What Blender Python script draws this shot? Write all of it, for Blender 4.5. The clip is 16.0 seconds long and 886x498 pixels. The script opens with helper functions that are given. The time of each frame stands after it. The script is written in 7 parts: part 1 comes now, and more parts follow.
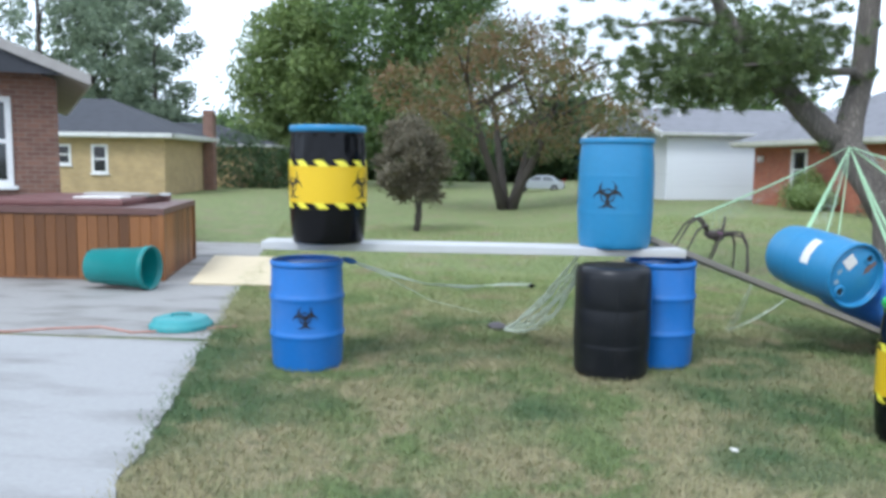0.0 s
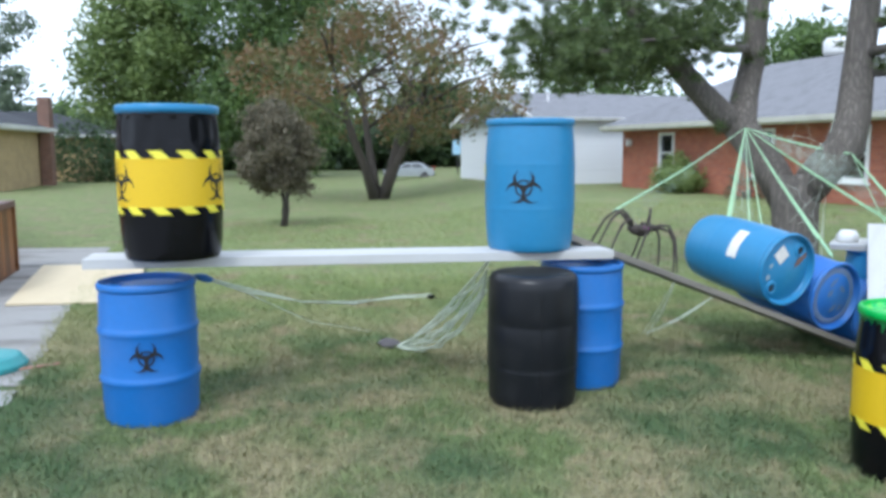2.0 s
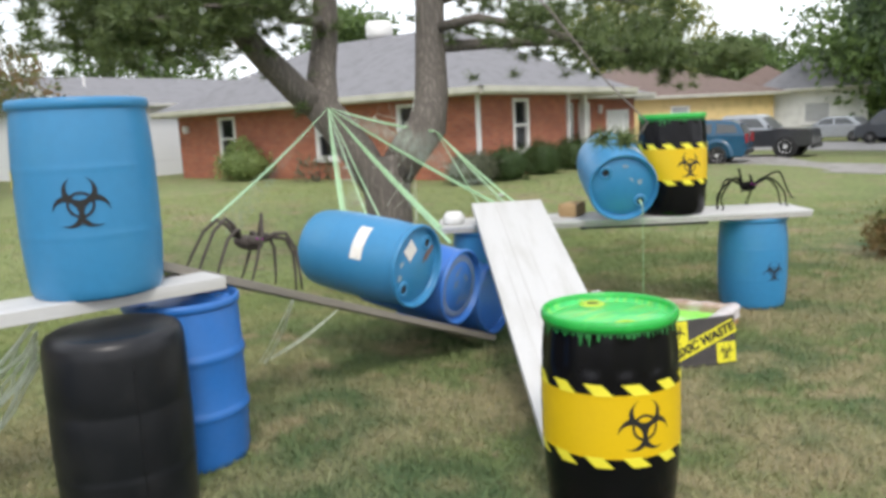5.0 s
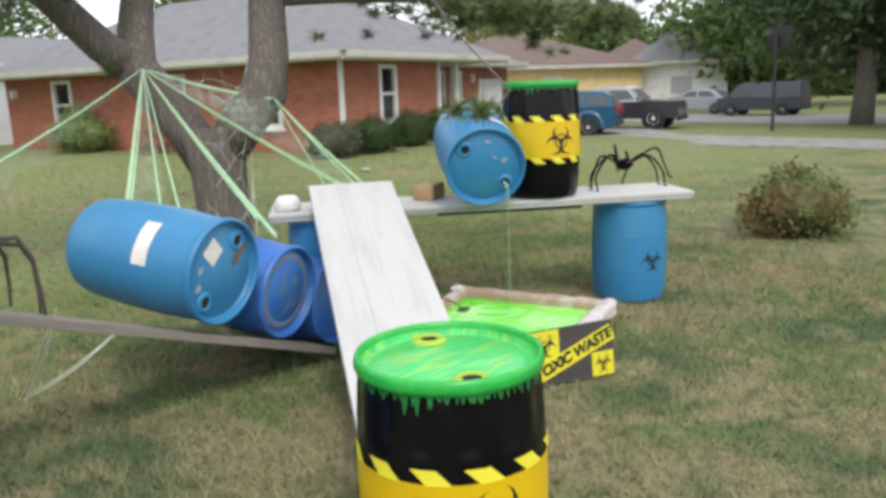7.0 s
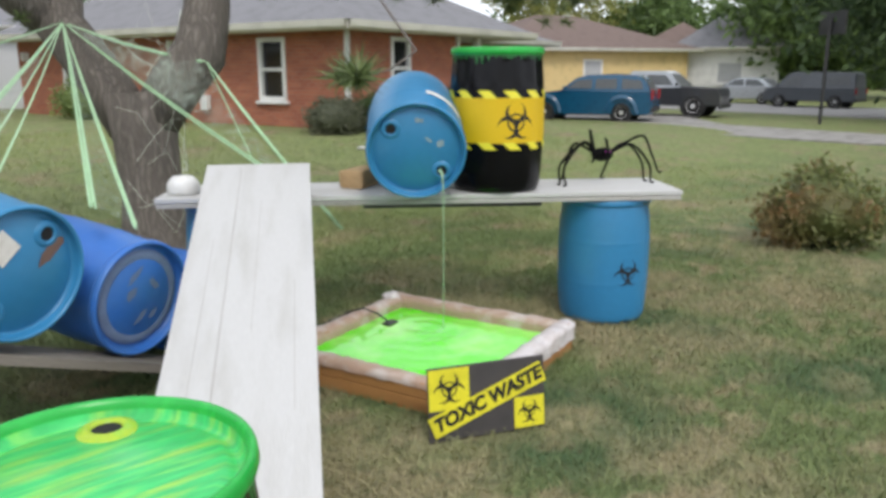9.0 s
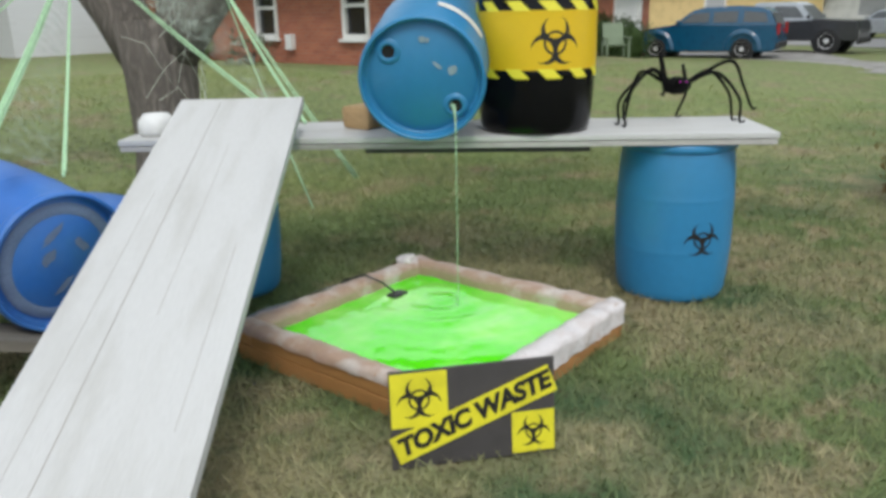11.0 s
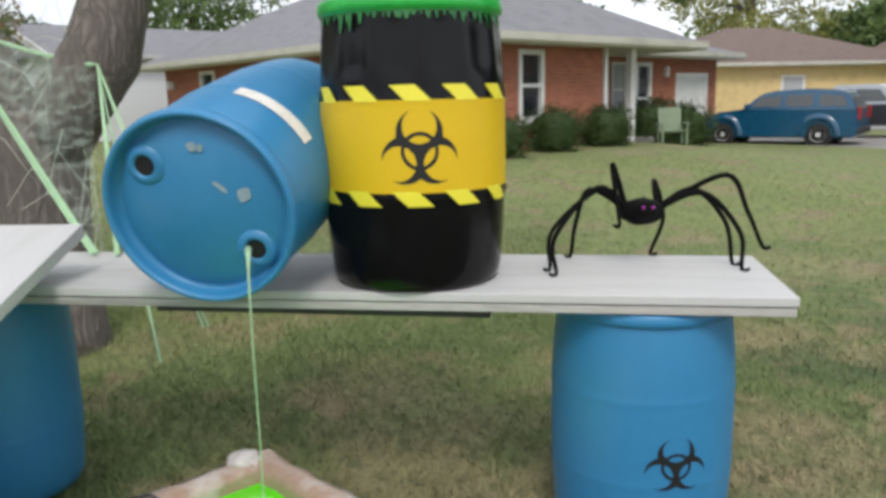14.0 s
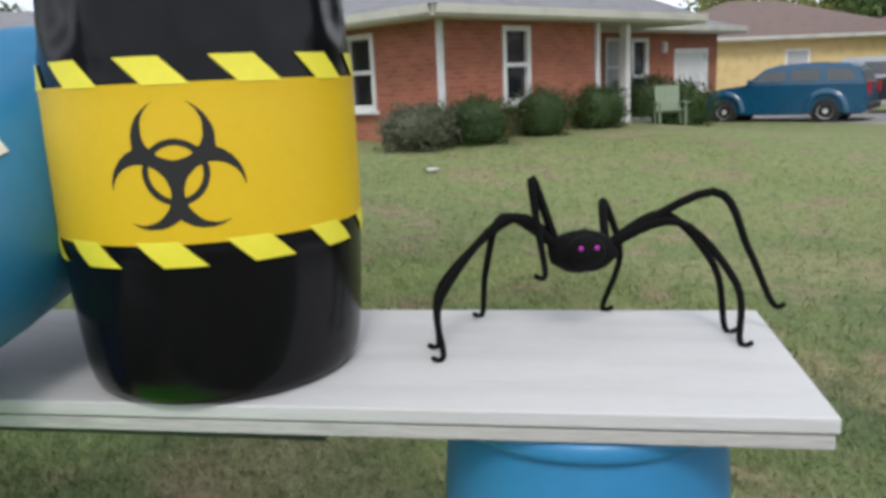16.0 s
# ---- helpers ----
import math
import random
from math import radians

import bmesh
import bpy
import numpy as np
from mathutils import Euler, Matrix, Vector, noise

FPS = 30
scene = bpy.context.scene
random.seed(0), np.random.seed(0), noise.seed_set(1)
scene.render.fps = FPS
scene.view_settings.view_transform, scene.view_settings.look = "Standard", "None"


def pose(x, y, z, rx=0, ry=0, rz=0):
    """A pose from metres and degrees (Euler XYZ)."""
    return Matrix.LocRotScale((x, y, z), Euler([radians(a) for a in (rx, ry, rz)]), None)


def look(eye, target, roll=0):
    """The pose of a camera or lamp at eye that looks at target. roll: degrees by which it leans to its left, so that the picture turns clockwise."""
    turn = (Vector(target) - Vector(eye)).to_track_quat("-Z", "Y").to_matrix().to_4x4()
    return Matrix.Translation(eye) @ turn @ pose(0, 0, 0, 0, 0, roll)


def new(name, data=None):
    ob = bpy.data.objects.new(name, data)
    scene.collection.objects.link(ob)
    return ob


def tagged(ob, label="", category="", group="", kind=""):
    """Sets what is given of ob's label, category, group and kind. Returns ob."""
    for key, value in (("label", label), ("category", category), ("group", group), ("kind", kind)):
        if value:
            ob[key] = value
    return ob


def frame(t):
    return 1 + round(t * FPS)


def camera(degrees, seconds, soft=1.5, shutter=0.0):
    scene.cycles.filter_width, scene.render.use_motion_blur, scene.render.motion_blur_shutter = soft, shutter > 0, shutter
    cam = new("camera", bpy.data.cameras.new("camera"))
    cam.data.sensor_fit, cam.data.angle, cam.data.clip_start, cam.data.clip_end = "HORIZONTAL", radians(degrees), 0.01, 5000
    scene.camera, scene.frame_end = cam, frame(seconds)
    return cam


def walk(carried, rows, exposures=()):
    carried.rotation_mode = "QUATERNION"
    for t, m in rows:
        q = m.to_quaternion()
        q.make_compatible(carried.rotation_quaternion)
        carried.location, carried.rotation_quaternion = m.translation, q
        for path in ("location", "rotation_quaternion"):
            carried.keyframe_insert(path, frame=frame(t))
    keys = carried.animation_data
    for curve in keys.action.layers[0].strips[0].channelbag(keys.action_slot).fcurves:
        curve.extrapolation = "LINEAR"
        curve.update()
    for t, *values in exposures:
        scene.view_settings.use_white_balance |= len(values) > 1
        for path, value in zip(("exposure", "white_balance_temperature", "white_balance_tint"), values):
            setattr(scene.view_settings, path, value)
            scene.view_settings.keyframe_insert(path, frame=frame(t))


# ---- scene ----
cam = camera(59.0, 16.0, soft=3.6)
PATH = [
    (0, (0.323, -0.974, 1.706), (0.133, 1.005, 1.486), 0.7),
    (0.5, (0.255, -0.678, 1.702), (0.085, 1.3, 1.46), 0.4),
    (1, (0.179, -0.399, 1.719), (0.069, 1.581, 1.46), -0.7),
    (1.5, (0.152, -0.113, 1.709), (0.139, 1.866, 1.422), -0.8),
    (2, (0.122, 0.201, 1.707), (0.268, 2.18, 1.457), -0.2),
    (2.5, (0.057, 0.485, 1.703), (0.434, 2.43, 1.431), -1.2),
    (3, (0.013, 0.727, 1.696), (0.583, 2.623, 1.412), -1.7),
    (3.5, (0.08, 0.948, 1.699), (0.803, 2.784, 1.376), -1.4),
    (4, (0.173, 1.153, 1.708), (1.015, 2.937, 1.384), -0.3),
    (4.5, (0.237, 1.364, 1.713), (1.239, 3.062, 1.373), -1.5),
    (5, (0.322, 1.6, 1.724), (1.47, 3.207, 1.41), -2.8),
    (7.5, (1.53, 2.328, 1.681), (2.907, 3.717, 1.262), -1.8),
    (8, (1.86, 2.385, 1.668), (3.212, 3.793, 1.229), -1.6),
    (10.5, (3.181, 2.796, 1.449), (4.32, 4.36, 0.943), -0.0),
    (11, (3.411, 2.921, 1.427), (4.447, 4.531, 0.849), -1.2),
    (11.5, (3.652, 2.98, 1.421), (4.598, 4.659, 0.883), 1.4),
    (12, (3.877, 3.083, 1.408), (4.805, 4.769, 0.864), -0.3),
    (12.5, (4.102, 3.251, 1.416), (5.068, 4.937, 0.942), -0.5),
    (13, (4.34, 3.396, 1.421), (5.288, 5.091, 0.943), -1.9),
    (13.5, (4.632, 3.535, 1.441), (5.555, 5.267, 1.055), 0.4),
    (14, (4.872, 3.7, 1.431), (5.767, 5.448, 1.053), -1.4),
    (14.5, (5.098, 3.896, 1.448), (5.967, 5.672, 1.145), -2.3),
    (15, (5.317, 4.049, 1.444), (6.088, 5.871, 1.151), -2.1),
    (15.5, (5.511, 4.183, 1.439), (6.283, 5.995, 1.09), -2.2),
    (16, (5.646, 4.378, 1.412), (6.526, 6.124, 0.992), -2.6),
]
walk(cam, [(t, look(eye, target, roll)) for t, eye, target, roll in PATH],
     exposures=[(0, 0.1, 5750, 9), (2.5, 0.07, 5700, 9), (5, 0.03, 6800, 12), (8, -0.15, 6750, 13), (11, -0.34, 6600, 8), (13, -0.33, 6650, 10), (14, -0.24, 6750, 12), (16, -0.25, 6500, 13)])

# ---- world and light ----
SUN_EL, SUN_AZ = radians(48), radians(205)      # elevation, and compass angle from +y towards +x


def build_world():
    w = bpy.data.worlds.new("sky")
    w.use_nodes = True
    scene.world = w
    nt = w.node_tree
    nt.nodes.clear()
    out = nt.nodes.new("ShaderNodeOutputWorld")
    bg = nt.nodes.new("ShaderNodeBackground")
    sky = nt.nodes.new("ShaderNodeTexSky")
    sky.sky_type, sky.sun_disc = "NISHITA", False
    sky.sun_elevation, sky.sun_rotation = SUN_EL, SUN_AZ
    sky.dust_density, sky.air_density = 3.0, 1.0
    co = nt.nodes.new("ShaderNodeTexCoord")
    clouds = nt.nodes.new("ShaderNodeTexNoise")
    clouds.inputs["Scale"].default_value, clouds.inputs["Detail"].default_value = 2.2, 6.0
    ramp = nt.nodes.new("ShaderNodeValToRGB")
    ramp.color_ramp.elements[0].position, ramp.color_ramp.elements[1].position = 0.30, 0.55
    ramp.color_ramp.elements[0].color = (0.55, 0.55, 0.55, 1)
    mix = nt.nodes.new("ShaderNodeMix")
    mix.data_type = "RGBA"
    mix.inputs["B"].default_value = (14.0, 15.0, 16.4, 1)
    nt.links.new(co.outputs["Generated"], clouds.inputs["Vector"])
    nt.links.new(clouds.outputs["Fac"], ramp.inputs["Fac"])
    nt.links.new(ramp.outputs["Color"], mix.inputs["Factor"])
    nt.links.new(sky.outputs["Color"], mix.inputs["A"])
    nt.links.new(mix.outputs["Result"], bg.inputs["Color"])
    bg.inputs["Strength"].default_value = 0.105
    nt.links.new(bg.outputs["Background"], out.inputs["Surface"])
    sun = bpy.data.lights.new("sun", "SUN")
    sun.energy, sun.angle, sun.color = 1.9, radians(14), (1.0, 0.97, 0.92)
    ob = new("sun", sun)
    d = Vector((math.sin(SUN_AZ) * math.cos(SUN_EL), math.cos(SUN_AZ) * math.cos(SUN_EL), math.sin(SUN_EL)))
    ob.matrix_world = Matrix.Translation(d * 60) @ d.to_track_quat("Z", "Y").to_matrix().to_4x4()


build_world()

# ---- materials ----
def shade(name, base, rough=0.6, metal=0.0, vary=0.2, scale=6.0, fine=70.0, bump=0.15, other=None, amount=0.5, world=False, spec=0.5,
          stretch=(1, 1, 1), coat=0.0, per_piece=0.0):
    """A painted, wooden, plastic or mineral surface: base colour, broken up at a large and a fine scale, with relief.
    other: a second colour that comes through in blotches."""
    m = bpy.data.materials.new(name)
    m.use_nodes = True
    nt = m.node_tree
    b = nt.nodes["Principled BSDF"]
    b.inputs["Roughness"].default_value, b.inputs["Metallic"].default_value = rough, metal
    b.inputs["Specular IOR Level"].default_value, b.inputs["Coat Weight"].default_value = spec, coat
    if world:
        vec = nt.nodes.new("ShaderNodeNewGeometry").outputs["Position"]
    else:
        vec = nt.nodes.new("ShaderNodeTexCoord").outputs["Object"]
    mp = nt.nodes.new("ShaderNodeMapping")
    mp.inputs["Scale"].default_value = stretch
    nt.links.new(vec, mp.inputs["Vector"])
    n1, n2 = nt.nodes.new("ShaderNodeTexNoise"), nt.nodes.new("ShaderNodeTexNoise")
    n1.inputs["Scale"].default_value, n1.inputs["Detail"].default_value = scale, 5
    n2.inputs["Scale"].default_value, n2.inputs["Detail"].default_value = fine, 3
    for n in (n1, n2):
        nt.links.new(mp.outputs["Vector"], n.inputs["Vector"])
    blend = nt.nodes.new("ShaderNodeMix")
    blend.data_type = "RGBA"
    blend.inputs["A"].default_value = (*base, 1)
    blend.inputs["B"].default_value = (*(other or [c * 0.6 for c in base]), 1)
    ramp = nt.nodes.new("ShaderNodeValToRGB")
    ramp.color_ramp.elements[0].position, ramp.color_ramp.elements[1].position = 0.48 , 0.72
    ramp.color_ramp.elements[1].color = (amount, amount, amount, 1)
    nt.links.new(n1.outputs["Fac"], ramp.inputs["Fac"])
    nt.links.new(ramp.outputs["Color"], blend.inputs["Factor"])
    tone = nt.nodes.new("ShaderNodeHueSaturation")
    mr = nt.nodes.new("ShaderNodeMapRange")
    mr.inputs["To Min"].default_value, mr.inputs["To Max"].default_value = 1 - vary, 1 + vary
    nt.links.new(n2.outputs["Fac"], mr.inputs["Value"])
    val = mr.outputs["Result"]
    if per_piece:
        info = nt.nodes.new("ShaderNodeObjectInfo")
        mr2 = nt.nodes.new("ShaderNodeMapRange")
        mr2.inputs["To Min"].default_value, mr2.inputs["To Max"].default_value = 1 - per_piece, 1 + per_piece
        nt.links.new(info.outputs["Random"], mr2.inputs["Value"])
        mul = nt.nodes.new("ShaderNodeMath")
        mul.operation = "MULTIPLY"
        nt.links.new(val, mul.inputs[0])
        nt.links.new(mr2.outputs["Result"], mul.inputs[1])
        val = mul.outputs["Value"]
    nt.links.new(val, tone.inputs["Value"])
    nt.links.new(blend.outputs["Result"], tone.inputs["Color"])
    nt.links.new(tone.outputs["Color"], b.inputs["Base Color"])
    if bump:
        bp = nt.nodes.new("ShaderNodeBump")
        bp.inputs["Strength"].default_value, bp.inputs["Distance"].default_value = bump, 0.01
        nt.links.new(n2.outputs["Fac"], bp.inputs["Height"])
        nt.links.new(bp.outputs["Normal"], b.inputs["Normal"])
    return m


def foliage(name, dark, light, tint=None, gloss=0.55, glow=0.38):
    """Leaves: colour varies leaf by leaf and in masses; a little light passes through."""
    m = bpy.data.materials.new(name)
    m.use_nodes = True
    nt = m.node_tree
    b = nt.nodes["Principled BSDF"]
    b.inputs["Roughness"].default_value = gloss
    geo = nt.nodes.new("ShaderNodeNewGeometry")
    mix = nt.nodes.new("ShaderNodeMix")
    mix.data_type = "RGBA"
    mix.inputs["A"].default_value, mix.inputs["B"].default_value = (*dark, 1), (*light, 1)
    nt.links.new(geo.outputs["Random Per Island"], mix.inputs["Factor"])
    col = mix.outputs["Result"]
    if tint:
        n = nt.nodes.new("ShaderNodeTexNoise")
        n.inputs["Scale"].default_value = 0.9
        nt.links.new(geo.outputs["Position"], n.inputs["Vector"])
        r = nt.nodes.new("ShaderNodeValToRGB")
        r.color_ramp.elements[0].position, r.color_ramp.elements[1].position = 0.42, 0.6
        nt.links.new(n.outputs["Fac"], r.inputs["Fac"])
        mx = nt.nodes.new("ShaderNodeMix")
        mx.data_type = "RGBA"
        mx.inputs["B"].default_value = (*tint, 1)
        nt.links.new(r.outputs["Color"], mx.inputs["Factor"])
        nt.links.new(col, mx.inputs["A"])
        col = mx.outputs["Result"]
    nt.links.new(col, b.inputs["Base Color"])
    tr = nt.nodes.new("ShaderNodeBsdfTranslucent")
    nt.links.new(col, tr.inputs["Color"])
    ms = nt.nodes.new("ShaderNodeMixShader")
    ms.inputs["Fac"].default_value = glow
    nt.links.new(b.outputs["BSDF"], ms.inputs[1])
    nt.links.new(tr.outputs["BSDF"], ms.inputs[2])
    nt.links.new(ms.outputs["Shader"], nt.nodes["Material Output"].inputs["Surface"])
    return m


BLUE = shade("blue_plastic", (0.028, 0.205, 0.41), 0.38, vary=0.08, scale=3, fine=25, bump=0.03, other=(0.05, 0.225, 0.40), amount=0.6)
BLUE_DEEP = shade("deep_blue_plastic", (0.018, 0.145, 0.46), 0.4, vary=0.08, scale=4, fine=30, bump=0.03, other=(0.05, 0.16, 0.45), amount=0.5)
BLACK = shade("black_gloss_paint", (0.004, 0.004, 0.005), 0.2, vary=0.2, scale=5, fine=40, bump=0.05, other=(0.008, 0.008, 0.010), amount=0.5, coat=0.0, spec=0.22)
BLACK_DULL = shade("black_plastic", (0.008, 0.009, 0.012), 0.36, spec=0.35, vary=0.25, scale=7, fine=40, bump=0.08, other=(0.03, 0.03, 0.033), amount=0.35)
YELLOW = shade("yellow_paint", (0.68, 0.45, 0.005), 0.42, vary=0.05, scale=6, fine=60, bump=0.03, other=(0.66, 0.44, 0.010), amount=0.5)
TAPE = shade("lemon_tape", (0.78, 0.70, 0.05), 0.4, vary=0.05, scale=9, fine=60, bump=0.03)
INK = shade("black_spray", (0.008, 0.008, 0.008), 0.6, vary=0.2, bump=0.0)
GREEN = shade("green_paint", (0.012, 0.37, 0.055), 0.3, vary=0.08, scale=9, fine=40, bump=0.05, other=(0.03, 0.52, 0.085), amount=0.6, stretch=(1, 5, 1))
GREEN_LID = shade("streaked_green_paint", (0.045, 0.54, 0.15), 0.28, vary=0.5, scale=7, fine=14, bump=0.10, other=(0.34, 0.52, 0.05), amount=0.75, stretch=(0.8, 6, 1))
DRIP = shade("dark_green_drips", (0.009, 0.17, 0.032), 0.35, vary=0.3, scale=20, fine=60, bump=0.05, other=(0.006, 0.08, 0.02), amount=0.8)
YELLOWED = shade("yellow_green_paint", (0.36, 0.50, 0.03), 0.35, vary=0.2, scale=20, fine=60, bump=0.05, other=(0.16, 0.50, 0.05), amount=0.8)
HOLE = shade("dark_hole", (0.006, 0.006, 0.007), 0.8, bump=0)
LABEL = shade("paper_label", (0.72, 0.70, 0.66), 0.7, vary=0.1, scale=25, fine=90, bump=0.05, other=(0.5, 0.48, 0.42), amount=0.5)
WHITE_WOOD = shade("white_painted_board", (0.52, 0.52, 0.515), 0.6, vary=0.09, scale=4, fine=60, bump=0.15, other=(0.43, 0.425, 0.405), amount=0.75, stretch=(0.35, 2.2, 3))
DIRTY_WOOD = shade("grimy_white_board", (0.44, 0.43, 0.41), 0.7, vary=0.25, scale=5, fine=45, bump=0.25, other=(0.17, 0.16, 0.145), amount=0.9, stretch=(0.5, 3, 5))
GREY_WOOD = shade("weathered_grey_board", (0.22, 0.20, 0.17), 0.8, vary=0.25, scale=6, fine=60, bump=0.4, other=(0.12, 0.11, 0.10), amount=0.8, stretch=(0.25, 4, 4))
WHITE = shade("white_trim", (0.75, 0.75, 0.74), 0.5, vary=0.05, scale=2, fine=30, bump=0.03)
ROOF = shade("grey_shingles", (0.20, 0.20, 0.215), 0.9, vary=0.3, scale=3, fine=25, bump=0.4, world=True)


# ---- making things ----
def mesh_of(name, verts, faces, mat, smooth=False):
    me = bpy.data.meshes.new(name)
    me.from_pydata([tuple(v) for v in verts], [], faces)
    me.materials.append(mat)
    if smooth:
        me.shade_smooth()
    me.update()
    return me


def child(name, me, parent, m=None, label=""):
    ob = new(name, me)
    if parent:
        ob.parent = parent
    if m is not None:
        ob.matrix_local = m
    return tagged(ob, label)


def thing(name, m, label, category, group="", kind=""):
    ob = new(name)
    ob.empty_display_size = 0.1
    ob.matrix_world = m
    return tagged(ob, label, category, group, kind)


def box_data(sx, sy, sz, bevel=0.0, x0=None, y0=None, z0=0.0):
    """A box centred in x and y (or from x0, y0), standing on z0, with bevelled edges."""
    bm = bmesh.new()
    bmesh.ops.create_cube(bm, size=1)
    for v in bm.verts:
        v.co = Vector((v.co.x * sx, v.co.y * sy, (v.co.z + 0.5) * sz + z0))
        if x0 is not None:
            v.co.x += x0 + sx / 2
        if y0 is not None:
            v.co.y += y0 + sy / 2
    if bevel:
        bmesh.ops.bevel(bm, geom=bm.edges[:], offset=bevel, segments=2, affect="EDGES", profile=0.6)
    return bm


def bm_mesh(name, bm, mat, smooth=False):
    me = bpy.data.meshes.new(name)
    bm.to_mesh(me)
    bm.free()
    me.materials.append(mat)
    if smooth:
        me.shade_smooth()
    return me


def part(name, bm, mat, parent, label="", m=None, smooth=False):
    return child(name, bm_mesh(name, bm, mat, smooth), parent, m, label)


def lathe(profile, n=56, caps=(False, False)):
    """A turned form about z from (radius, height) pairs."""
    bm = bmesh.new()
    rings = [[bm.verts.new((r * math.cos(2 * math.pi * i / n), r * math.sin(2 * math.pi * i / n), z)) for i in range(n)] for r, z in profile]
    for a, b in zip(rings, rings[1:]):
        for i in range(n):
            bm.faces.new((a[i], a[(i + 1) % n], b[(i + 1) % n], b[i]))
    if caps[0]:
        bm.faces.new(rings[0][::-1])
    if caps[1]:
        bm.faces.new(rings[-1])
    return bm


def tube(bm, pts, radii, n=8, cap=True):
    """A tapered tube along points, added to bm."""
    pts = [Vector(p) for p in pts]
    last, side = None, None
    for k, p in enumerate(pts):
        d = (pts[min(k + 1, len(pts) - 1)] - pts[max(k - 1, 0)]).normalized()
        if side is None:
            side = d.orthogonal().normalized()
        side = (side - d * side.dot(d)).normalized()
        up = d.cross(side)
        ring = [bm.verts.new(p + (side * math.cos(2 * math.pi * i / n) + up * math.sin(2 * math.pi * i / n)) * radii[k]) for i in range(n)]
        if last:
            for i in range(n):
                bm.faces.new((last[i], last[(i + 1) % n], ring[(i + 1) % n], ring[i]))
        elif cap:
            bm.faces.new(ring[::-1])
        last = ring
    if cap:
        bm.faces.new(last)
    return bm


def patio_side(y):
    """The lawn's edge along the terrace: x at that y."""
    return -0.90 - 0.262 * y


def level(x, y):
    """The height of the lawn at one place."""
    return float(levels(np.array([float(x)]), np.array([float(y)]))[0])


def smooth(f):
    f = np.clip(f, 0.0, 1.0)
    return f * f * (3 - 2 * f)


def levels(x, y):
    """Heights of the lawn: it meets the terrace, falls a hand's width towards the pool and rises again to the houses behind."""
    base = 0.053 - 0.065 * np.tanh((x - 2.9) / 1.6) + 0.02 * np.tanh((x - 6.2) / 2)
    kerb = 0.045 * smooth((patio_side(y) + 0.8 - x) / 0.8)
    rise = 0.44 * smooth((y - 9.5) / 5.5) * smooth(x / 4.0) * (1 - smooth((x - 15.5) / 5.0))
    return base + kerb + rise


# ---- drums ----
DRUM_H, DRUM_R = 0.86, 0.288


def drum_profile(style):
    """Outer side of a 55-gallon drum, from the bottom edge to the top rim."""
    h, r = DRUM_H, DRUM_R
    if style == "ribbed":      # two strong hoops
        p = [(0.0, 0.012), (0.245, 0.0), (0.262, 0.008), (0.268, 0.03), (0.274, 0.06), (0.280, 0.25), (0.284, 0.262), (0.291, 0.275), (0.291, 0.295), (0.284, 0.308),
             (0.281, 0.32), (0.281, 0.54), (0.284, 0.552), (0.291, 0.565), (0.291, 0.585), (0.284, 0.598), (0.280, 0.61), (0.276, 0.78), (0.272, 0.81)]
    elif style == "closed":    # rounded shoulder, no rim
        p = [(0.0, 0.012), (0.245, 0.0), (0.263, 0.008), (0.275, 0.03), (0.281, 0.08), (0.284, 0.22), (0.287, 0.24), (0.2875, 0.262), (0.2845, 0.275), (0.287, 0.29), (0.289, 0.43), (0.288, 0.535),
             (0.2855, 0.548), (0.288, 0.56), (0.288, 0.66), (0.2865, 0.78), (0.282, 0.825), (0.270, 0.851), (0.248, 0.864), (0.22, 0.868), (0.0, 0.862)]
        return p
    else:                      # bellied, with two fine raised rings
        p = [(0.0, 0.014), (0.24, 0.002), (0.258, 0.006), (0.266, 0.022)]
        for k in range(63):
            z = 0.045 + 0.0124 * k
            p.append((0.289 - 0.0185 * abs((z - 0.425) / 0.39) ** 2.6 + sum(0.0022 * math.exp(-((z - c) / 0.009) ** 2) for c in (0.284, 0.568)), z))
    return p


def rim_profile():
    h = DRUM_H
    return [(0.268, h - 0.055), (0.271, h - 0.048), (0.283, h - 0.040), (0.2865, h - 0.028), (0.284, h - 0.010), (0.280, h - 0.002), (0.274, h), (0.268, h - 0.003), (0.264, h - 0.012), (0.261, h - 0.04)]


def drum_radius(z, style="smooth"):
    p = drum_profile(style)
    for (r0, z0), (r1, z1) in zip(p[1:], p[2:]):
        if z0 <= z <= z1:
            return r0 + (r1 - r0) * (z - z0) / max(z1 - z0, 1e-6)
    return DRUM_R


def in_hazard(x, y):
    """The biohazard trefoil, about 52 units across."""
    d = math.hypot(x, y)
    arms, cut, slot, ring = False, False, False, False
    for a in (90, 210, 330):
        c, s = math.cos(radians(a)), math.sin(radians(a))
        along, off = x * c + y * s, abs(-x * s + y * c)
        if (along - 11) ** 2 + off ** 2 < 15 ** 2:
            arms = True
        k = math.hypot(along - 15.5, off)
        if k < 11.0:
            cut = True
        if k < 11.1 and 9.6 < d < 12.0:
            ring = True
        if along > 10 and off < 2.4:
            slot = True
    return ring or (arms and not cut and not slot)


